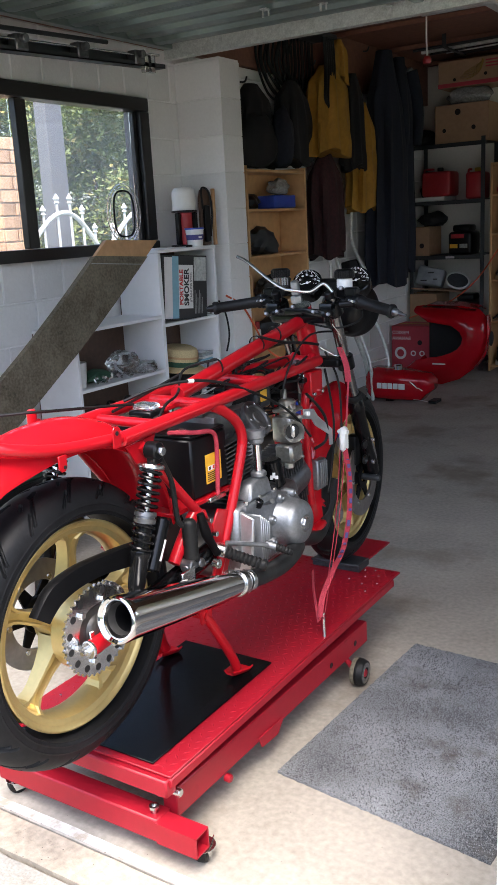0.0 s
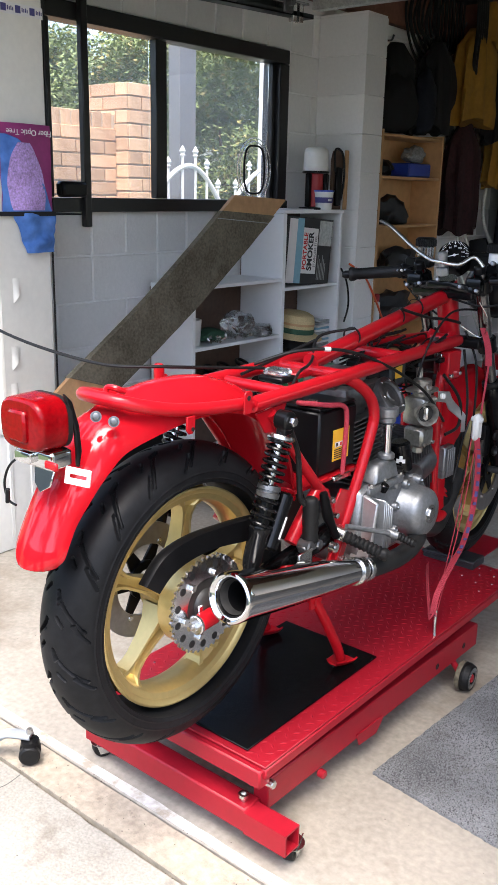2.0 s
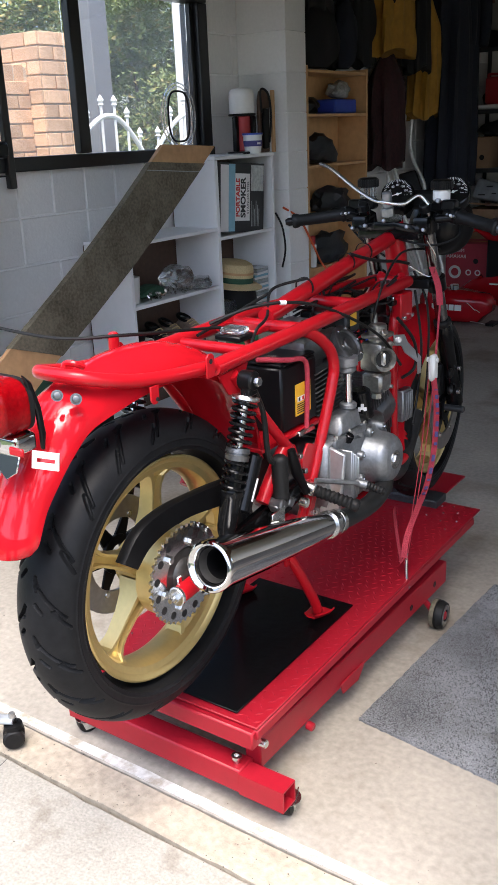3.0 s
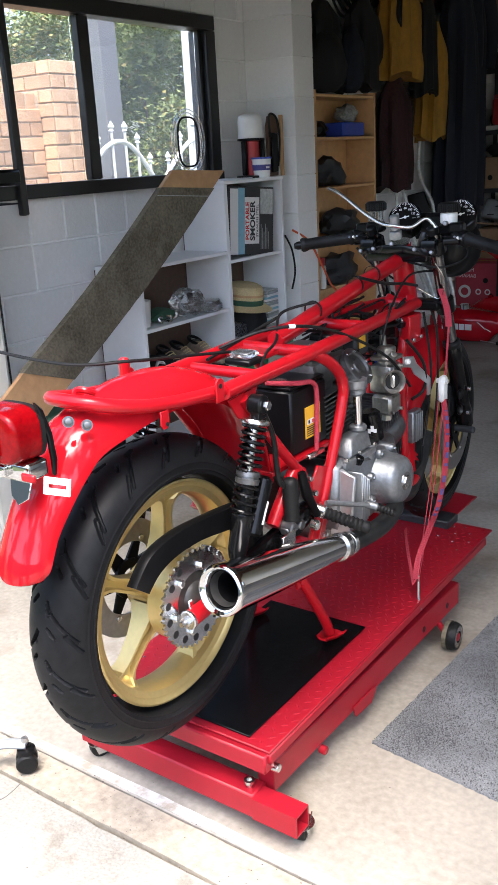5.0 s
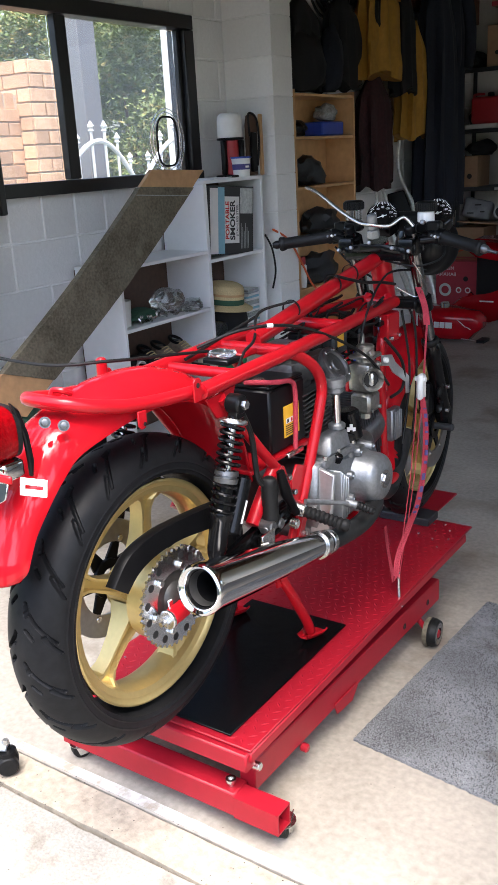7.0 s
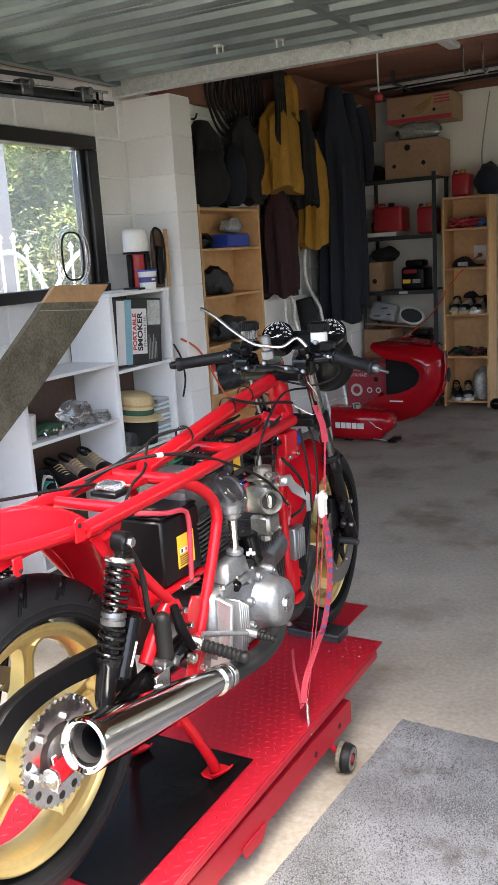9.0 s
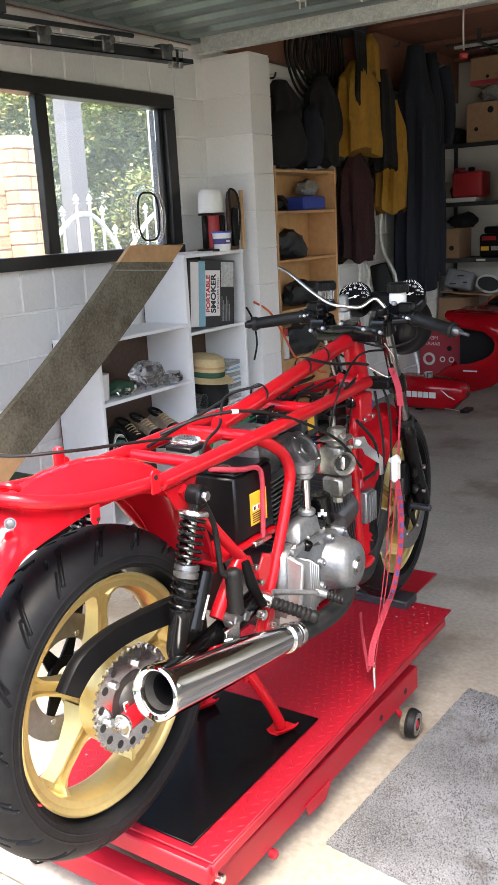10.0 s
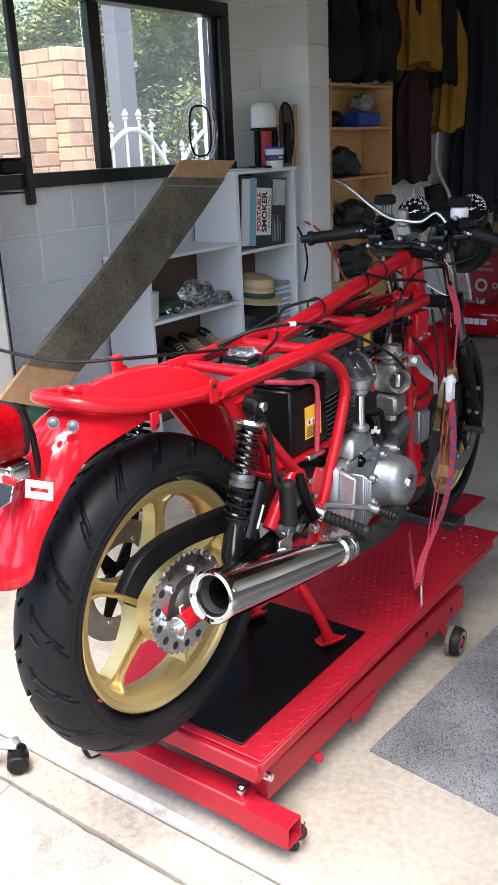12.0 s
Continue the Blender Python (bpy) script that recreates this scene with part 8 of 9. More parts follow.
tool_case((-1.42, 7.20, 1.031), "black power tool case with red and yellow labels")
tool_case((-1.38, 7.20, 0.421), "black power tool case with red and yellow labels")
carton("carton", (-1.900, 7.16, 0.421), (-1.640, 7.50, 0.690), "cardboard", "brown carton with a round hand hole", ((-1.77, 0.54, 0.018),))
wb = root("white_bag", (-1.76, 7.31, 0.69), "white printed paper sack slumped on brown card", "sack")
bm = bmesh.new()
for lo, hi, m in (((-0.13, -0.05, 0.0), (0.12, 0.09, 0.17), Matrix.Translation((-1.765, 7.30, 0.752)) @ pose(0, 0, 0, -14, 12, 8)),):
    box(bm, lo, hi, 0.03, m, 3)
bmesh.ops.subdivide_edges(bm, edges=bm.edges[:], cuts=2, use_grid_fill=True)
for v in bm.verts:
    v.co += v.normal * 0.012 * noise.noise(v.co * 14)
part("sack", bm, "helmet", wb, smooth=50)
for k, (dx, dz, w) in enumerate(((0.02, 0.12, 0.05), (0.06, 0.06, 0.04), (-0.06, 0.05, 0.06))):
    part("print_bar", boxed((-1.765 + dx, 7.238 - 0.02 * (k == 0), 0.752 + dz), (-1.765 + dx + w, 7.244, 0.762 + dz), 0.001), "print_black", wb, smooth=0)
part("card", plated([(-1.89, 7.17, 0.735), (-1.42, 7.19, 0.702), (-1.45, 7.45, 0.700), (-1.88, 7.45, 0.700)], 0.012, 0.002), "cardboard", wb, "crumpled brown card")
seat = root("white_seat_ring", (-1.48, 7.3, 0.71), "oval white-rimmed black pad leaning on the rack", "pad")
mm = Matrix.Translation((-1.475, 7.26, 0.80)) @ pose(0, 0, 0, -18, 14, 0)
ring = [mm @ Vector((0.105 * math.cos(t), 0, 0.068 * math.sin(t))) for t in np.linspace(0, 2 * math.pi, 33)]
part("ring", tubed(ring, 0.013, 10, 1), "white_plastic", seat)
part("pad", plated([mm @ Vector((0.098 * math.cos(t), 0.004, 0.061 * math.sin(t))) for t in np.linspace(0, 2 * math.pi, 25)[:-1]], 0.02, 0.002), "rack_steel", seat, "dark padded middle")
part("label", boxed((-0.035, -0.012, -0.022), (0.030, -0.010, 0.020), 0, mm), "print_white", seat, smooth=0)

oc = root("beech_shelf_unit", (-0.97, 7.35, 0), "beech-coloured shelf unit stacked with shoes and rags", "bookcase")
OX0, OX1, OY0, OY1, OZ = -1.165, -0.765, 7.18, 7.46, 1.795
board("side_panel", (OX0, OY0, 0), (OX0 + 0.02, OY1, OZ), "wood_shelf", oc)
board("side_panel", (OX1 - 0.02, OY0, 0), (OX1, OY1, OZ), "wood_shelf", oc)
board("back_panel", (OX0 + 0.021, OY1 - 0.006, 0), (OX1 - 0.021, OY1, OZ), "wood_shelf", oc)
for z in (OZ, 1.535, 1.205, 0.812, 0.447, 0.055):
    board("shelf", (OX0 + 0.021, OY0 + 0.003, z - 0.018), (OX1 - 0.021, OY1 - 0.007, z), "wood_shelf", oc)
def rope_heap(name, at, size, mats, label, seed, r, category):
    """Loops of cord thrown in a heap."""
    rr = random.Random(seed)
    h = root(name, at, label, category)
    for k in range(7):
        c = Vector(at) + Vector((rr.uniform(-0.6, 0.6) * size[0], rr.uniform(-0.4, 0.4) * size[1], r))
        pts = []
        for j in range(13):
            a = j * 1.05 + k
            q = 0.35 + 0.5 * rr.random()
            pts.append(c + Vector((size[0] * q * math.cos(a), size[1] * q * math.sin(a), size[2] * rr.random() * (1 - 0.4 * q))))
        part("loop", tubed(pts, r, 7, 5), mats[k % len(mats)], h)


def soft_cap(name, at, size, mat, label, patch):
    """A cloth cap: a dented crown with a curved peak."""
    c = root(name, at, label, "cap")
    x, y, z = at
    rows = [[(x + size * 0.8 * math.cos(a) * math.sin(t), y + size * 0.62 * math.sin(a) * math.sin(t), z + size * 0.62 * math.cos(t) * (1 + 0.14 * math.sin(3 * a + t * 4)) + 0.004) for a in np.linspace(0, 2 * math.pi, 25)[:-1]] for t in np.linspace(0.06, 1.55, 9)]
    part("crown", sheet(bmesh.new(), rows, True), mat, c, smooth=70)
    peak = [[(x + size * (0.55 + 0.75 * t), y + size * 0.55 * u, z + 0.014 + size * 0.10 * (1 - u * u) - 0.008 * t) for u in np.linspace(-1, 1, 9)] for t in np.linspace(0, 1, 5)]
    part("peak", sheet(bmesh.new(), peak, thick=0.004), mat, c, smooth=70)
    if patch:
        part("patch", boxed((x - 0.03, y - size * 0.63 - 0.004, z + 0.012), (x + 0.055, y - size * 0.50, z + 0.045), 0.003), "foil", c, "pale printed patch")


rope_heap("rope_coil", (-0.985, 7.30, 1.537), (0.13, 0.09, 0.09), ("tree_rope", "tree_rope", "red_carton"), "heap of red rope on the shelf", 31, 0.009, "rope")
rope_heap("rope_coil", (-0.845, 7.28, 1.537), (0.045, 0.06, 0.07), ("blue_bag",), "bunch of blue rope on the shelf", 38, 0.007, "rope")
soft_cap("cloth_cap", (-1.01, 7.29, 1.207), 0.125, "dark_cloth", "dark cloth cap with a pale patch", True)
for x, turn, mt, sole, lb in ((-1.085, -80, "grey_cloth", "straw", "pale worn trainer with a tan sole"), (-0.985, -95, "helmet", "straw", "pale worn trainer with a tan sole"), (-0.880, -100, "foil", "white_plastic", "grey and white worn trainer")):
    shoe((x, 7.31, 0.8145), turn, mt, lb, sole)
soft_cap("beanie", (-0.96, 7.34, 0.936), 0.085, "dark_cloth", "black cloth cap on the trainers", False)
rope_heap("wire_heap", (-1.03, 7.30, 0.449), (0.12, 0.09, 0.07), ("rubber", "rack_steel", "green_band"), "heap of dark flex and straps on the shelf", 35, 0.008, "flex")
rope_heap("wire_heap", (-0.87, 7.30, 0.449), (0.08, 0.08, 0.07), ("tree_rope", "grey_cloth", "rubber"), "heap of red and grey flex on the shelf", 39, 0.006, "flex")
for x, turn, mt in ((-1.085, -70, "navy_cloth"), (-0.985, -75, "foil")):
    shoe((x, 7.31, 0.0575), turn, mt, "grey and blue trainer at the bottom of the unit", "white_plastic")
crumple("striped_bag", (-0.86, 7.30, 0.057), (0.075, 0.10, 0.16), "foil", None, "grey and white striped bag slumped on the shelf", 36, 0.3)["category"] = "bag"
fuel_can("fuel_can", (-1.095, 7.22, 1.796), (-0.945, 7.42, 1.985), "red fuel can standing on the shelf unit", "cap_yellow")
crumple("backpack", (-0.80, 7.33, 1.797), (0.12, 0.12, 0.14), "navy_cloth", None, "dark backpack on the shelf unit", 37, 0.25)["category"] = "backpack"
sock = tagged(root("power_socket", (-0.92, 7.45, 1.30), "white double power socket with an orange plug", "power socket"))
part("plate", boxed((-0.965, OY1 - 0.014, 1.255), (-0.855, OY1 - 0.0065, 1.385), 0.003), "white_plastic", sock)
part("plug", rodded((-0.905, OY1 - 0.045, 1.30), (-0.905, OY1 - 0.014, 1.30), 0.018, 14, 0.004), "orange_lead", sock)
lead = root("extension_lead", (-1.3, 6.9, 0.8), "orange extension lead sagging across the garage", "extension lead")
part("flex", tubed([(-0.905, 7.41, 1.30), (-1.02, 7.15, 1.15), (-1.25, 7.10, 0.82), (-1.50, 7.05, 0.62), (-1.80, 6.9, 0.50)], 0.006, 8), "orange_lead", lead)
lead2 = root("extension_lead", (-1.55, 4.05, 0.8), "red extension lead hanging beside the column", "extension lead")
part("flex", tubed([(-1.635, 3.74, 1.00), (-1.600, 3.85, 0.93), (-1.600, 3.99, 0.78), (-1.58, 4.08, 0.64), (-1.50, 4.15, 0.56), (-1.45, 4.22, 0.53)], 0.006, 8), "orange_lead", lead2)
lead3 = root("black_lead", (-1.61, 3.74, 0.7), "black flex hanging beside the bookcase", "flex")
part("flex", tubed([(-1.6295, 3.652, 0.98), (-1.612, 3.69, 0.90), (-1.608, 3.71, 0.78), (-1.625, 3.70, 0.68)], 0.0055, 8), "rubber", lead3)

# ---- on the rear floor ----
tank = root("fuel_tank", (-1.32, 5.75, 0), "red motorcycle fuel tank with white stripes on the floor", "fuel tank")
bm = bmesh.new()
secs = []
for t in np.linspace(0, 1, 14):
    x = -1.65 + 0.52 * t
    w = 0.15 * (0.72 + 0.28 * math.sin(math.pi * min(1, t * 1.2)))
    top = 0.262 - 0.045 * t * t
    low = 0.015 + (0.05 if t > 0.85 else 0)
    if t in (0.0, 1.0):
        w, top, low = w * 0.85, top - 0.03, low + 0.03
    secs.append([(x, 5.74 + w * math.copysign(abs(math.cos(a)) ** 0.55, math.cos(a)), (top + low) / 2 + (top - low) / 2 * math.copysign(abs(math.sin(a)) ** 0.6, math.sin(a))) for a in np.linspace(0, 2 * math.pi, 29)[:-1]])
sheet(bm, secs, True)
bmesh.ops.holes_fill(bm, edges=[e for e in bm.edges if e.is_boundary])
part("tank_body", bm, "red_tank", tank, smooth=60)
part("filler_cap", rodded((-1.40, 5.70, 0.245), (-1.40, 5.70, 0.288), 0.035, 24, 0.006), "chrome", tank)
for k, (x, w) in enumerate(((-1.525, 0.036), (-1.481, 0.036), (-1.437, 0.036), (-1.393, 0.036), (-1.349, 0.036), (-1.316, 0.016))):
    part("badge_bar", boxed((x, 5.576, 0.118), (x + w, 5.584, 0.160), 0.001), "print_white", tank, smooth=0)
for a, b in (((-1.26, 0.18), (-1.20, 0.13)), ((-1.20, 0.135), (-1.16, 0.115)), ((-1.23, 0.045), (-1.12, 0.035))):
    part("scratch", tubed([(a[0], 5.586, a[1]), ((a[0] + b[0]) / 2, 5.582, (a[1] + b[1]) / 2 + 0.004), (b[0], 5.588, b[1])], 0.004, 6, 4, 0.5), "print_white", tank)
for x in (-1.50, -1.15):
    part("prop_block", boxed((x, 5.68, 0.0), (x + 0.06, 5.80, 0.022), 0.002), "rubber", tank)
fair = root("fairing", (-1.2, 6.35, 0), "red motorcycle fairing with an oval opening on the floor", "fairing")
bm, n = bmesh.new(), 40
outer_pts = [(-1.52, 0.66), (-1.40, 0.675), (-1.26, 0.665), (-1.12, 0.66), (-0.99, 0.64), (-0.915, 0.56), (-0.905, 0.42), (-0.94, 0.27), (-1.02, 0.17), (-1.15, 0.07), (-1.30, 0.02), (-1.45, 0.03), (-1.58, 0.08), (-1.62, 0.14),
             (-1.55, 0.20), (-1.43, 0.235), (-1.45, 0.26)]
inner_pts = [(-1.48, 0.62), (-1.38, 0.55), (-1.28, 0.535), (-1.18, 0.52), (-1.11, 0.47), (-1.09, 0.42), (-1.10, 0.37), (-1.13, 0.33), (-1.18, 0.30), (-1.25, 0.275), (-1.31, 0.26), (-1.36, 0.255), (-1.39, 0.25), (-1.40, 0.25),
             (-1.405, 0.255), (-1.408, 0.26), (-1.41, 0.265)]
rows = []
for k in range(7):
    t = k / 6
    rows.append([(a[0] + (b[0] - a[0]) * t, 6.42 - 0.17 * math.sin(math.pi * (0.08 + 0.55 * t)) + 0.10 * (a[0] + 1.2) ** 2, a[1] + (b[1] - a[1]) * t) for a, b in zip(outer_pts, inner_pts)])
sheet(bm, rows, False, 0.004)
part("shell", bm, "red_tank", fair, smooth=70)
bm = bmesh.new()
sheet(bm, [[(-1.46, 6.30, 0.66), (-1.20, 6.28, 0.65), (-1.0, 6.30, 0.635)], [(-1.40, 6.50, 0.69), (-1.20, 6.52, 0.69), (-1.02, 6.50, 0.66)], [(-1.36, 6.62, 0.66), (-1.18, 6.64, 0.66), (-1.0, 6.6, 0.62)]], thick=0.004)
part("upper_panel", bm, "red_tank", fair, smooth=70)
ret = [(-0.915, 0.60), (-0.905, 0.50), (-0.905, 0.42), (-0.925, 0.32), (-0.955, 0.25), (-1.02, 0.17)]
part("side_return", sheet(bmesh.new(), [[(x - 0.045 * t * t, 6.335 + 0.24 * t, z - 0.02 * t) for x, z in ret] for t in np.linspace(0, 1, 6)], thick=0.004), "red_tank", fair, "curved side of the fairing", 70)
part("lamp_hole", turned([(0, 0), (0, 0.055), (0.004, 0.060), (0.006, 0.055), (0.004, 0)], (-0.908, 6.43, 0.40), (1, 0, 0), 28), "dark_cloth", fair, "dark hole in the fairing's side")
# Dark block added behind the opening, standing in for the shade inside.
part("opening_backing", boxed((-1.44, 6.44, 0.18), (-1.06, 6.50, 0.55), 0.02), "dark_cloth", fair, "dark block added behind the opening to blacken it")
part("seam_bar", boxed((-1.33, 6.235, 0.205), (-1.22, 6.24, 0.215), 0), "print_white", fair, smooth=0)
rc = carton("red_carton", (-1.885, 6.70, 0.0), (-1.43, 7.02, 0.455), "red_carton", "red printed fruit carton on the floor", ((-1.62, 0.31, 0.022),))
for m, txt, s in ((axes((-1.80, 6.6985, 0.345), (-1, 0, 0), (0, 0, -1)), "BANANAS", 0.042), (axes((-1.80, 6.6985, 0.395), (-1, 0, 0), (0, 0, -1)), "MEXICO", 0.042)):
    words(txt, s, "print_white", rc, m @ Matrix.Rotation(math.pi, 4, "X"), "lettering", 0.0005)
for x, r in ((-1.80, 0.055), (-1.68, 0.025), (-1.60, 0.025)):
    part("printed_ring", turned([(-0.001, r * 0.6), (-0.001, r), (0.0005, r), (0.0005, r * 0.6)], (x, 6.6985, 0.215), (0, 1, 0), 24, True), "print_white", rc)
chair = root("folding_chair", (-1.60, 5.7, 0), "folded chair of bent grey tubes with a black back", "folding chair")
for pts in ([(-1.835, 5.85, 1.45), (-1.847, 5.85, 1.28), (-1.815, 5.85, 1.151), (-1.741, 5.85, 1.019), (-1.721, 5.85, 0.933), (-1.66, 5.84, 0.65), (-1.547, 5.82, 0.364), (-1.51, 5.82, 0.012)],
            [(-1.885, 5.52, 1.27), (-1.872, 5.52, 1.195), (-1.816, 5.52, 1.110), (-1.788, 5.52, 1.027), (-1.789, 5.52, 0.923), (-1.70, 5.57, 0.65), (-1.60, 5.62, 0.30), (-1.58, 5.62, 0.012)],
            [(-1.862, 5.50, 1.10), (-1.852, 5.50, 1.05), (-1.842, 5.50, 0.90), (-1.74, 5.56, 0.62), (-1.66, 5.66, 0.30), (-1.64, 5.68, 0.012)]):
    part("tube", tubed(pts, 0.0135, 12, 6), "galv", chair, "bent grey steel tube")
part("back_pad", plated([(-1.868, 5.70, 1.067), (-1.752, 5.74, 1.093), (-1.690, 5.74, 0.944), (-1.690, 5.74, 0.75), (-1.820, 5.70, 0.75)], 0.03, 0.008), "black_plastic", chair, "black vinyl back")
part("cross_tube", tubed([(-1.60, 5.62, 0.30), (-1.57, 5.72, 0.31), (-1.535, 5.82, 0.32)], 0.010, 10), "galv", chair)
bk = root("plastic_crate", (-1.70, 4.40, 0.1), "blue plastic crate on the floor behind the bike", "crate")
part("crate_body", boxed((-1.62, 4.20, 0.0), (-1.30, 4.55, 0.32), 0.012), "blue_plastic", bk)
ball = tagged(part("rubber_ball", turned([(0.0, 0.0)] + [(0.05 - 0.05 * math.cos(a), 0.05 * math.sin(a)) for a in np.linspace(0.2, 2.94, 12)] + [(0.10, 0)], (-0.69, 7.1, 0.0), (0, 0, 1), 24), "black_gloss"), "small glossy black ball on the floor", "ball")
pn = root("wall_panel", (-0.70, 7.5, 0), "white board leaning on the rear wall", "board")
part("board", boxed((-0.735, 7.48, 0.0), (-0.30, 7.50, 1.62), 0.003), "white_paint", pn)
wire = tagged(part("wall_cable", tubed([(-0.86, BACK - 0.012, 2.66), (-0.90, BACK - 0.012, 2.40), (-0.93, BACK - 0.012, 2.15), (-0.91, BACK - 0.012, 1.95)], 0.006, 6), "grey_cloth"), "pale cable running down the rear wall", "cable")

# ---- under the ceiling ----
fl = root("strip_light", (-0.78, 5.2, 2.62), "dusty white fluorescent batten light, switched off", "ceiling light")
part("batten", boxed((-1.02, 5.10, 2.625), (-0.58, 5.26, TOP - 0.036), 0.008), "tube_light", fl)
part("end_cap", boxed((-0.578, 5.10, 2.60), (-0.50, 5.40, 2.635), 0.008), "tube_light", fl)
cd = root("pull_cord", (-1.05, 5.4, 2.3), "white pull cord with a red knob", "pull cord")
part("cord", tubed([(-1.045, 5.40, TOP - 0.001), (-1.05, 5.41, 2.55), (-1.05, 5.42, 2.42)], 0.006, 6), "white_plastic", cd)
part("knob", turned([(0, 0), (0.005, 0.025), (0.03, 0.03), (0.05, 0.015), (0.055, 0)], (-1.05, 5.42, 2.365), (0, 0, 1), 16), "red_can", cd)
rods = root("pipe_bundle", (-1.0, 6.4, 2.6), "rods, pipes and rails slung under the ceiling", "pipes")
for k in range(6):
    part("pipe", rodded((-1.60 + 0.05 * k, 6.55 + 0.05 * k, 2.66 - 0.012 * (k % 3)), (0.6, 6.40 + 0.06 * k, 2.665 - 0.012 * (k % 2)), 0.011 + 0.004 * (k % 2), 10), ("rack_steel", "galv", "rubber")[k % 3], rods)
for x in (-1.3, -0.5, 0.3):
    part("sling", boxed((x, 6.38, 2.62), (x + 0.03, 6.85, 2.63), 0.002), "rack_steel", rods)
    part("sling_drop", boxed((x, 6.38, 2.63), (x + 0.03, 6.385, TOP), 0), "rack_steel", rods)
clips = root("ceiling_hooks", (-0.75, 5.9, 2.5), "bright steel hooks under the ceiling", "hooks")
for x, y in ((-0.62, 5.9), (-0.50, 5.95)):
    part("hook", tubed([(x, y, TOP), (x, y, 2.58), (x + 0.02, y, 2.53), (x + 0.04, y, 2.56)], 0.008, 8), "zinc", clips)

# ---- carpet and castor leg on the near floor ----
rug = root("carpet_offcut", (0.45, 1.55, 0), "grey-blue carpet offcut with oil stains on the floor", "carpet")
bm = bmesh.new()
c00, c10, c01, c11 = Vector((0.180, 1.162, 0)), Vector((0.765, 1.095, 0)), Vector((0.232, 1.985, 0)), Vector((0.830, 1.955, 0))
grid = []
for v in np.linspace(0, 1, 90):
    row = []
    for u in np.linspace(0, 1, 70):
        p = c00.lerp(c10, u).lerp(c01.lerp(c11, u), v)
        edge = 0.004 * noise.noise((u * 40, v * 40, 3)) if u in (0, 1) or v in (0, 1) else 0
        row.append((p.x + edge, p.y + edge, 0.0075 + 0.0018 * noise.noise((u * 60, v * 60, 1)) + 0.002 * noise.noise((u * 6, v * 6, 4))))
    grid.append(row)
sheet(bm, grid)
rim = [grid[0], [r[-1] for r in grid], grid[-1][::-1], [r[0] for r in grid][::-1]]
for line in rim:
    sheet(bm, [line, [(x, y, 0.0005) for x, y, z in line]])
part("carpet_sheet", bm, "carpet", rug, smooth=80)
r2 = random.Random(9)
for tuft_mat, count in (("carpet_dark", 11000), ("carpet_light", 7000)):
    verts, faces = [], []
    for k in range(count):
        u, v = r2.random(), r2.random()
        p = c00.lerp(c10, u).lerp(c01.lerp(c11, u), v)
        a, h = r2.uniform(0, 6.28), r2.uniform(0.0025, 0.0045)
        i = len(verts)
        ca, sa = 0.0022 * math.cos(a), 0.0022 * math.sin(a)
        verts += [(p.x - ca, p.y - sa, 0.007), (p.x + sa, p.y - ca, 0.007), (p.x + ca, p.y + sa, 0.007), (p.x + ca * 0.3, p.y + sa * 0.3, 0.007 + h)]
        faces += [(i, i + 1, i + 3), (i + 1, i + 2, i + 3), (i + 2, i, i + 3)]
    me = bpy.data.meshes.new("tuft")
    me.from_pydata(verts, [], faces)
    me.materials.append(M[tuft_mat])
    tf = new("tuft", me)
    tf.parent, tf.matrix_parent_inverse = rug, place(rug).inverted()
    tagged(tf, kind="stuff")

leg = root("stool_base", (-0.55, 0.5, 0), "grey cast stool leg with a black twin castor", "stool base")
part("leg", tubed([(-0.86, 0.44, 0.036), (-0.70, 0.53, 0.036), (-0.600, 0.588, 0.040), (-0.570, 0.606, 0.052), (-0.545, 0.622, 0.068), (-0.490, 0.650, 0.070)], [0.020, 0.020, 0.019, 0.018, 0.018, 0.016], 14, 5, 0.55), "helmet", leg, "flat grey cast leg")
for k in (-0.014, 0.014):
    part("castor_wheel", turned([(-0.011, 0), (-0.011, 0.021), (-0.006, 0.026), (0.006, 0.026), (0.011, 0.021), (0.011, 0)], (-0.494 + k * 0.75, 0.646 - k * 0.66, 0.026), (0.75, -0.66, 0), 24), "rubber", leg)
part("castor_hood", turned([(0.0, 0.024), (0.010, 0.022), (0.014, 0.010), (0.020, 0.010), (0.020, 0)], (-0.494, 0.648, 0.050), (0, 0, 1), 20), "black_plastic", leg)
part("castor_nut", turned([(0, 0), (0, 0.009), (0.012, 0.008), (0.012, 0)], (-0.494, 0.648, 0.078), (0, 0, 1), 6), "zinc", leg)

# grit and pits on the threshold and the slab edge
r3, verts, faces = random.Random(31), [], []
for k in range(520):
    x = r3.uniform(-1.3, 1.1)
    y = r3.choice((r3.gauss(0.655, 0.03), r3.gauss(0.61, 0.008), r3.gauss(0.715, 0.012), r3.uniform(0.25, 1.1)))
    z = 0.0006 if y > 0.712 else (-0.0024 if y > 0.604 else -0.0044)
    w, a = r3.choice((0.0006, 0.0010, 0.0010, 0.0016, 0.0022)), r3.uniform(0, 6.28)
    i = len(verts)
    for j in range(5):
        b = a + j * 1.2566
        verts.append((x + w * (0.7 + 0.5 * r3.random()) * math.cos(b), y + w * (0.6 + 0.5 * r3.random()) * math.sin(b), z))
    verts.append((x, y, z + 0.0007))
    faces += [(i + j, i + (j + 1) % 5, i + 5) for j in range(5)]
me = bpy.data.meshes.new("grit")
me.from_pydata(verts, [], faces)
me.materials.append(M["grit"])
tagged(new("grit", me), "dark grit and pits scattered over the threshold concrete", "grit", "", "stuff")

# ---- blocks and bricks, piece by piece ----
shared = {}


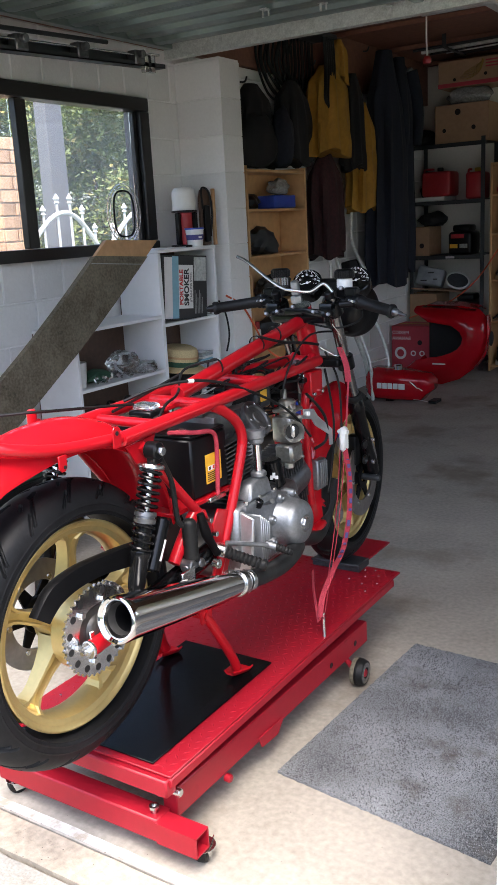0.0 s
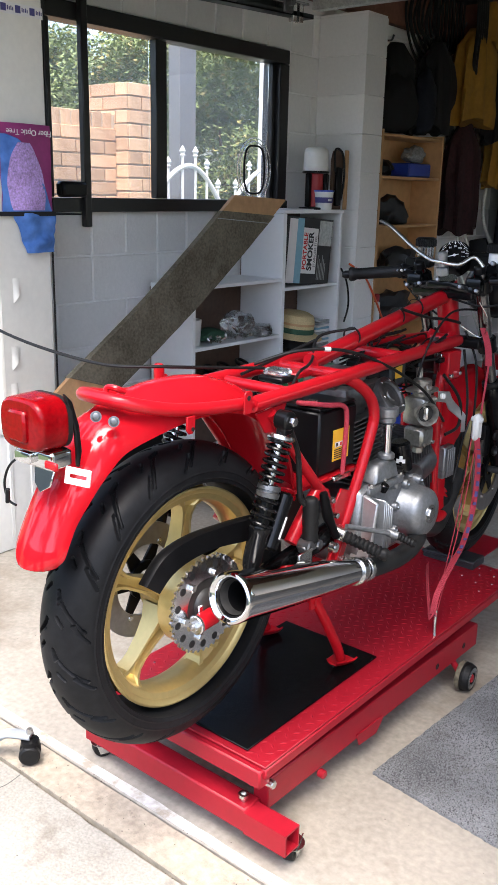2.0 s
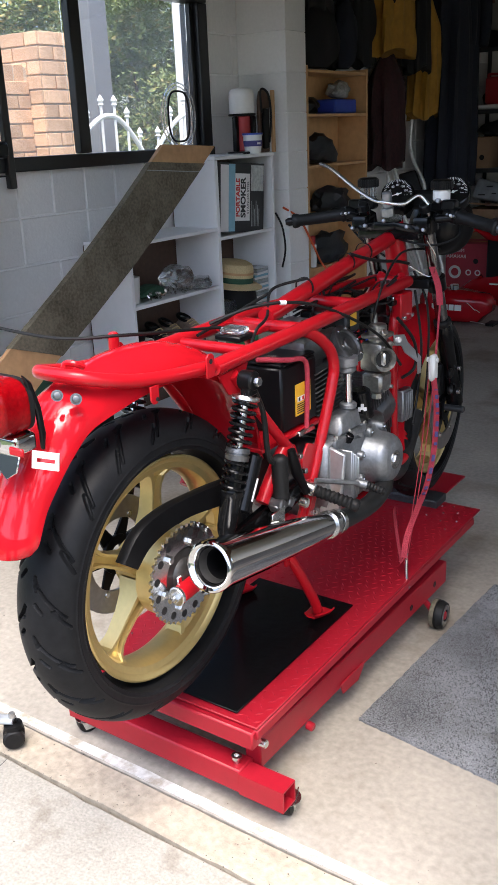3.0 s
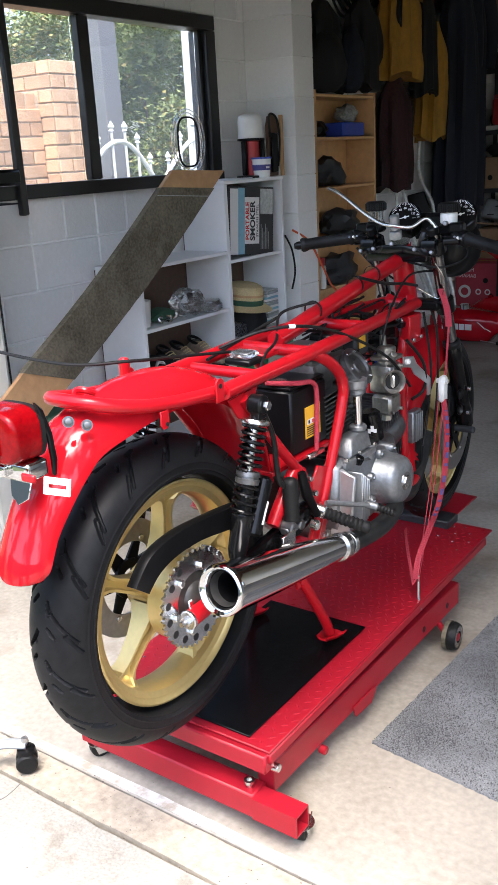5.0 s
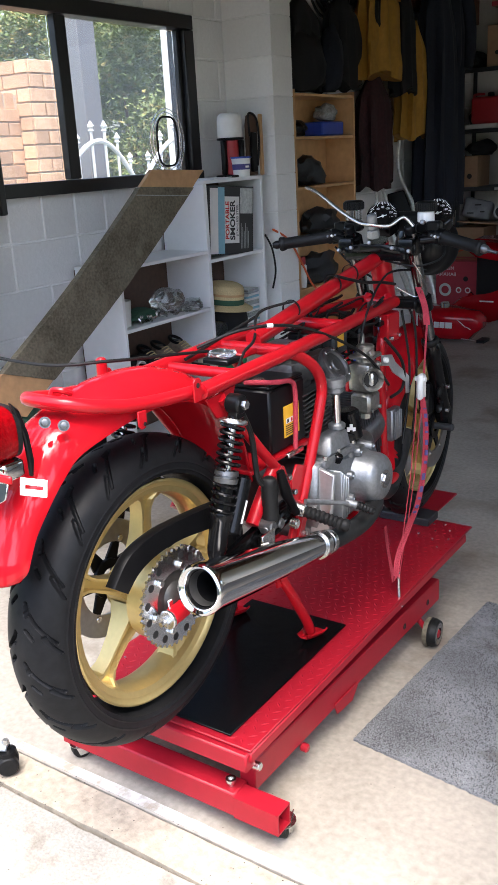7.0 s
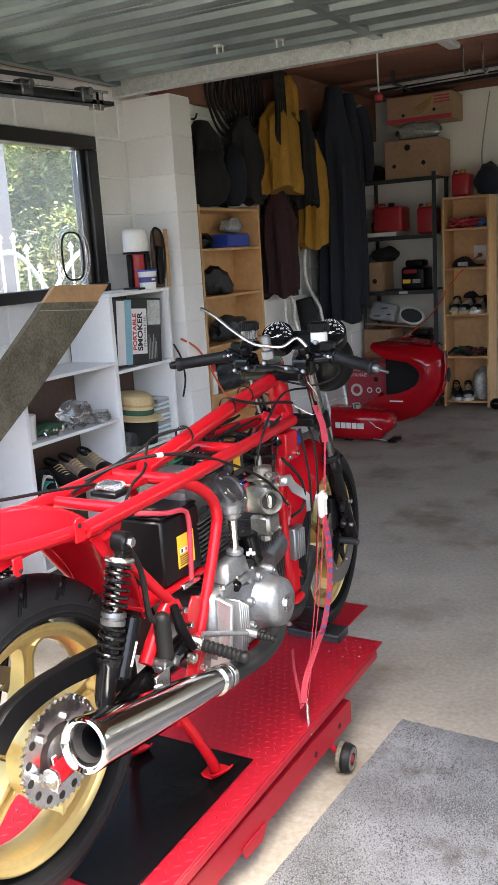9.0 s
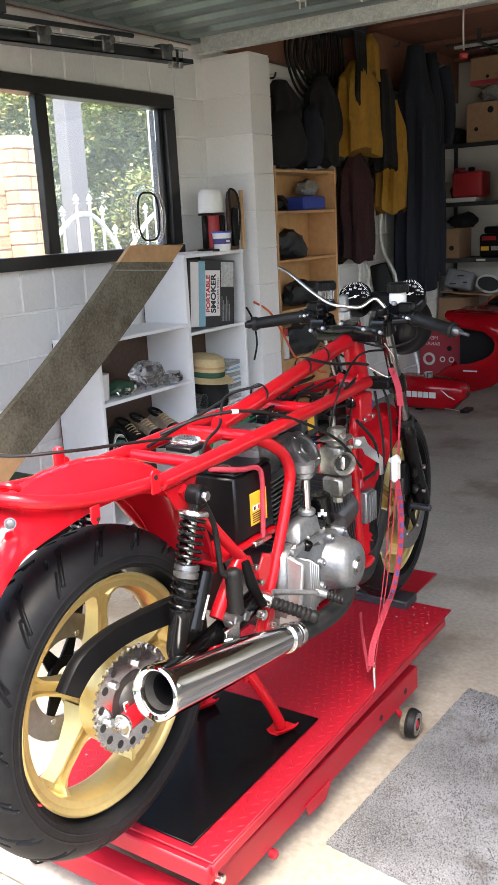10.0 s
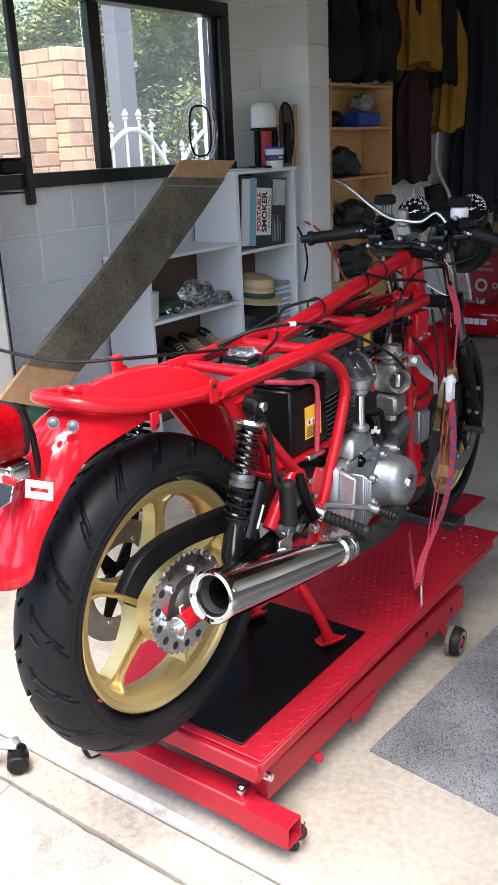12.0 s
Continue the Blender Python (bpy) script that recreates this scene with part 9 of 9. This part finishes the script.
def piece(name, size, mat, parent, at, bevel=0.004):
    key = (name, mat, tuple(round(v, 4) for v in size))
    if key not in shared:
        bm = boxed((-size[0] / 2, -size[1] / 2, -size[2] / 2), (size[0] / 2, size[1] / 2, size[2] / 2), bevel)
        me = bpy.data.meshes.new(name)
        bm.to_mesh(me)
        bm.free()
        me.materials.append(M[mat])
        shared[key] = me
    ob = new(name, shared[key])
    ob.parent, ob.matrix_parent_inverse = parent, place(parent).inverted()
    ob.matrix_basis = Matrix.Translation(at)
    return ob


J = 0.008
br = random.Random(21)
z0 = 0.090 - 0.2
for course in range(13):
    za, zb = z0 + 0.2 * course, z0 + 0.2 * course + 0.2
    za, zb = max(za, 0.0), min(zb, 2.36)
    if zb - za < 0.03:
        continue
    half = abs(za - 1.09) < 0.02 or abs(za - 2.09) < 0.02
    step = 0.2 if half else 0.4
    y = 0.32 + (0 if half else (0.2 if course % 2 else 0.0))
    while y < BACK:
        spans = [(max(y, 0.56), min(y + step, BACK))]
        if za < WIN[3] - 0.03 and zb > WIN[2] + 0.03:
            spans = [(max(y, 0.56), min(y + step, WIN[0])), (max(y, WIN[1]), min(y + step, BACK))]
        for a, b in spans:
            if b - a > 0.04 and not (a > 3.76 and b < 3.98):
                piece("block", (0.02, b - a - J, zb - za - J), "block", wall_west, (W - 0.010 + br.uniform(-0.0008, 0.0008), (a + b) / 2, (za + zb) / 2))
        y += step
for course in range(12):
    za, zb = max(z0 + 0.2 * course, 0.0), min(z0 + 0.2 * course + 0.2, 2.30)
    if zb - za < 0.03:
        continue
    piece("block", (0.309, 0.203, zb - za - 0.003), "block", col, ((W + 0.0015 - 1.6145) / 2, 3.8725, (za + zb) / 2), 0.002)

# brick gate pillar and fence wall outside
pil = tagged(root("brick_pillar", (-3.58, 3.92, -0.09), "orange brick gate pillar with pale joints", "pillar"))
part("mortar_core", boxed((-3.875, 3.735, -0.09), (-3.415, 3.970, 2.045), 0), "brick_mortar", pil, smooth=0)
bw = tagged(root("brick_fence", (-3.6, 3.2, -0.09), "low orange brick fence wall beside the pillar", "fence wall"))
part("mortar_core", boxed((-3.72, 1.2, -0.09), (-3.53, 3.73, 1.845), 0), "brick_mortar", bw, smooth=0)
H = 0.086
zt = 2.05
for c in range(14):
    z = zt - H * (c + 0.5)
    # the face towards the garage, and the face towards the street
    for a, b in ((0.0, 0.12), (0.12, 0.245)) if c % 2 else ((0.0, 0.245),):
        piece("brick", (0.022, b - a - 0.010, H - 0.010), "brick", pil, (-3.411, 3.730 + (a + b) / 2, z), 0.003)
    cuts = (0.0, 0.24, 0.48) if c % 2 else (0.0, 0.12, 0.36, 0.48)
    for a, b in zip(cuts, cuts[1:]):
        piece("brick", (b - a - 0.010, 0.022, H - 0.010), "brick", pil, (-3.400 - (a + b) / 2, 3.731, z), 0.003)
for c in range(9):
    z = 1.85 - H * (c + 0.5)
    if c == 0:
        for k in range(22):
            piece("brick", (0.20, 0.076, H + 0.012), "brick", bw, (-3.625, 1.85 + k * 0.086, z), 0.003)
        continue
    y = 1.7 + (0.12 if c % 2 else 0)
    while y < 3.72:
        b = min(y + 0.24, 3.725)
        if b - y > 0.03:
            piece("brick", (0.022, b - y - 0.010, H - 0.010), "brick", bw, (-3.527, (y + b) / 2, z), 0.003)
        y += 0.24
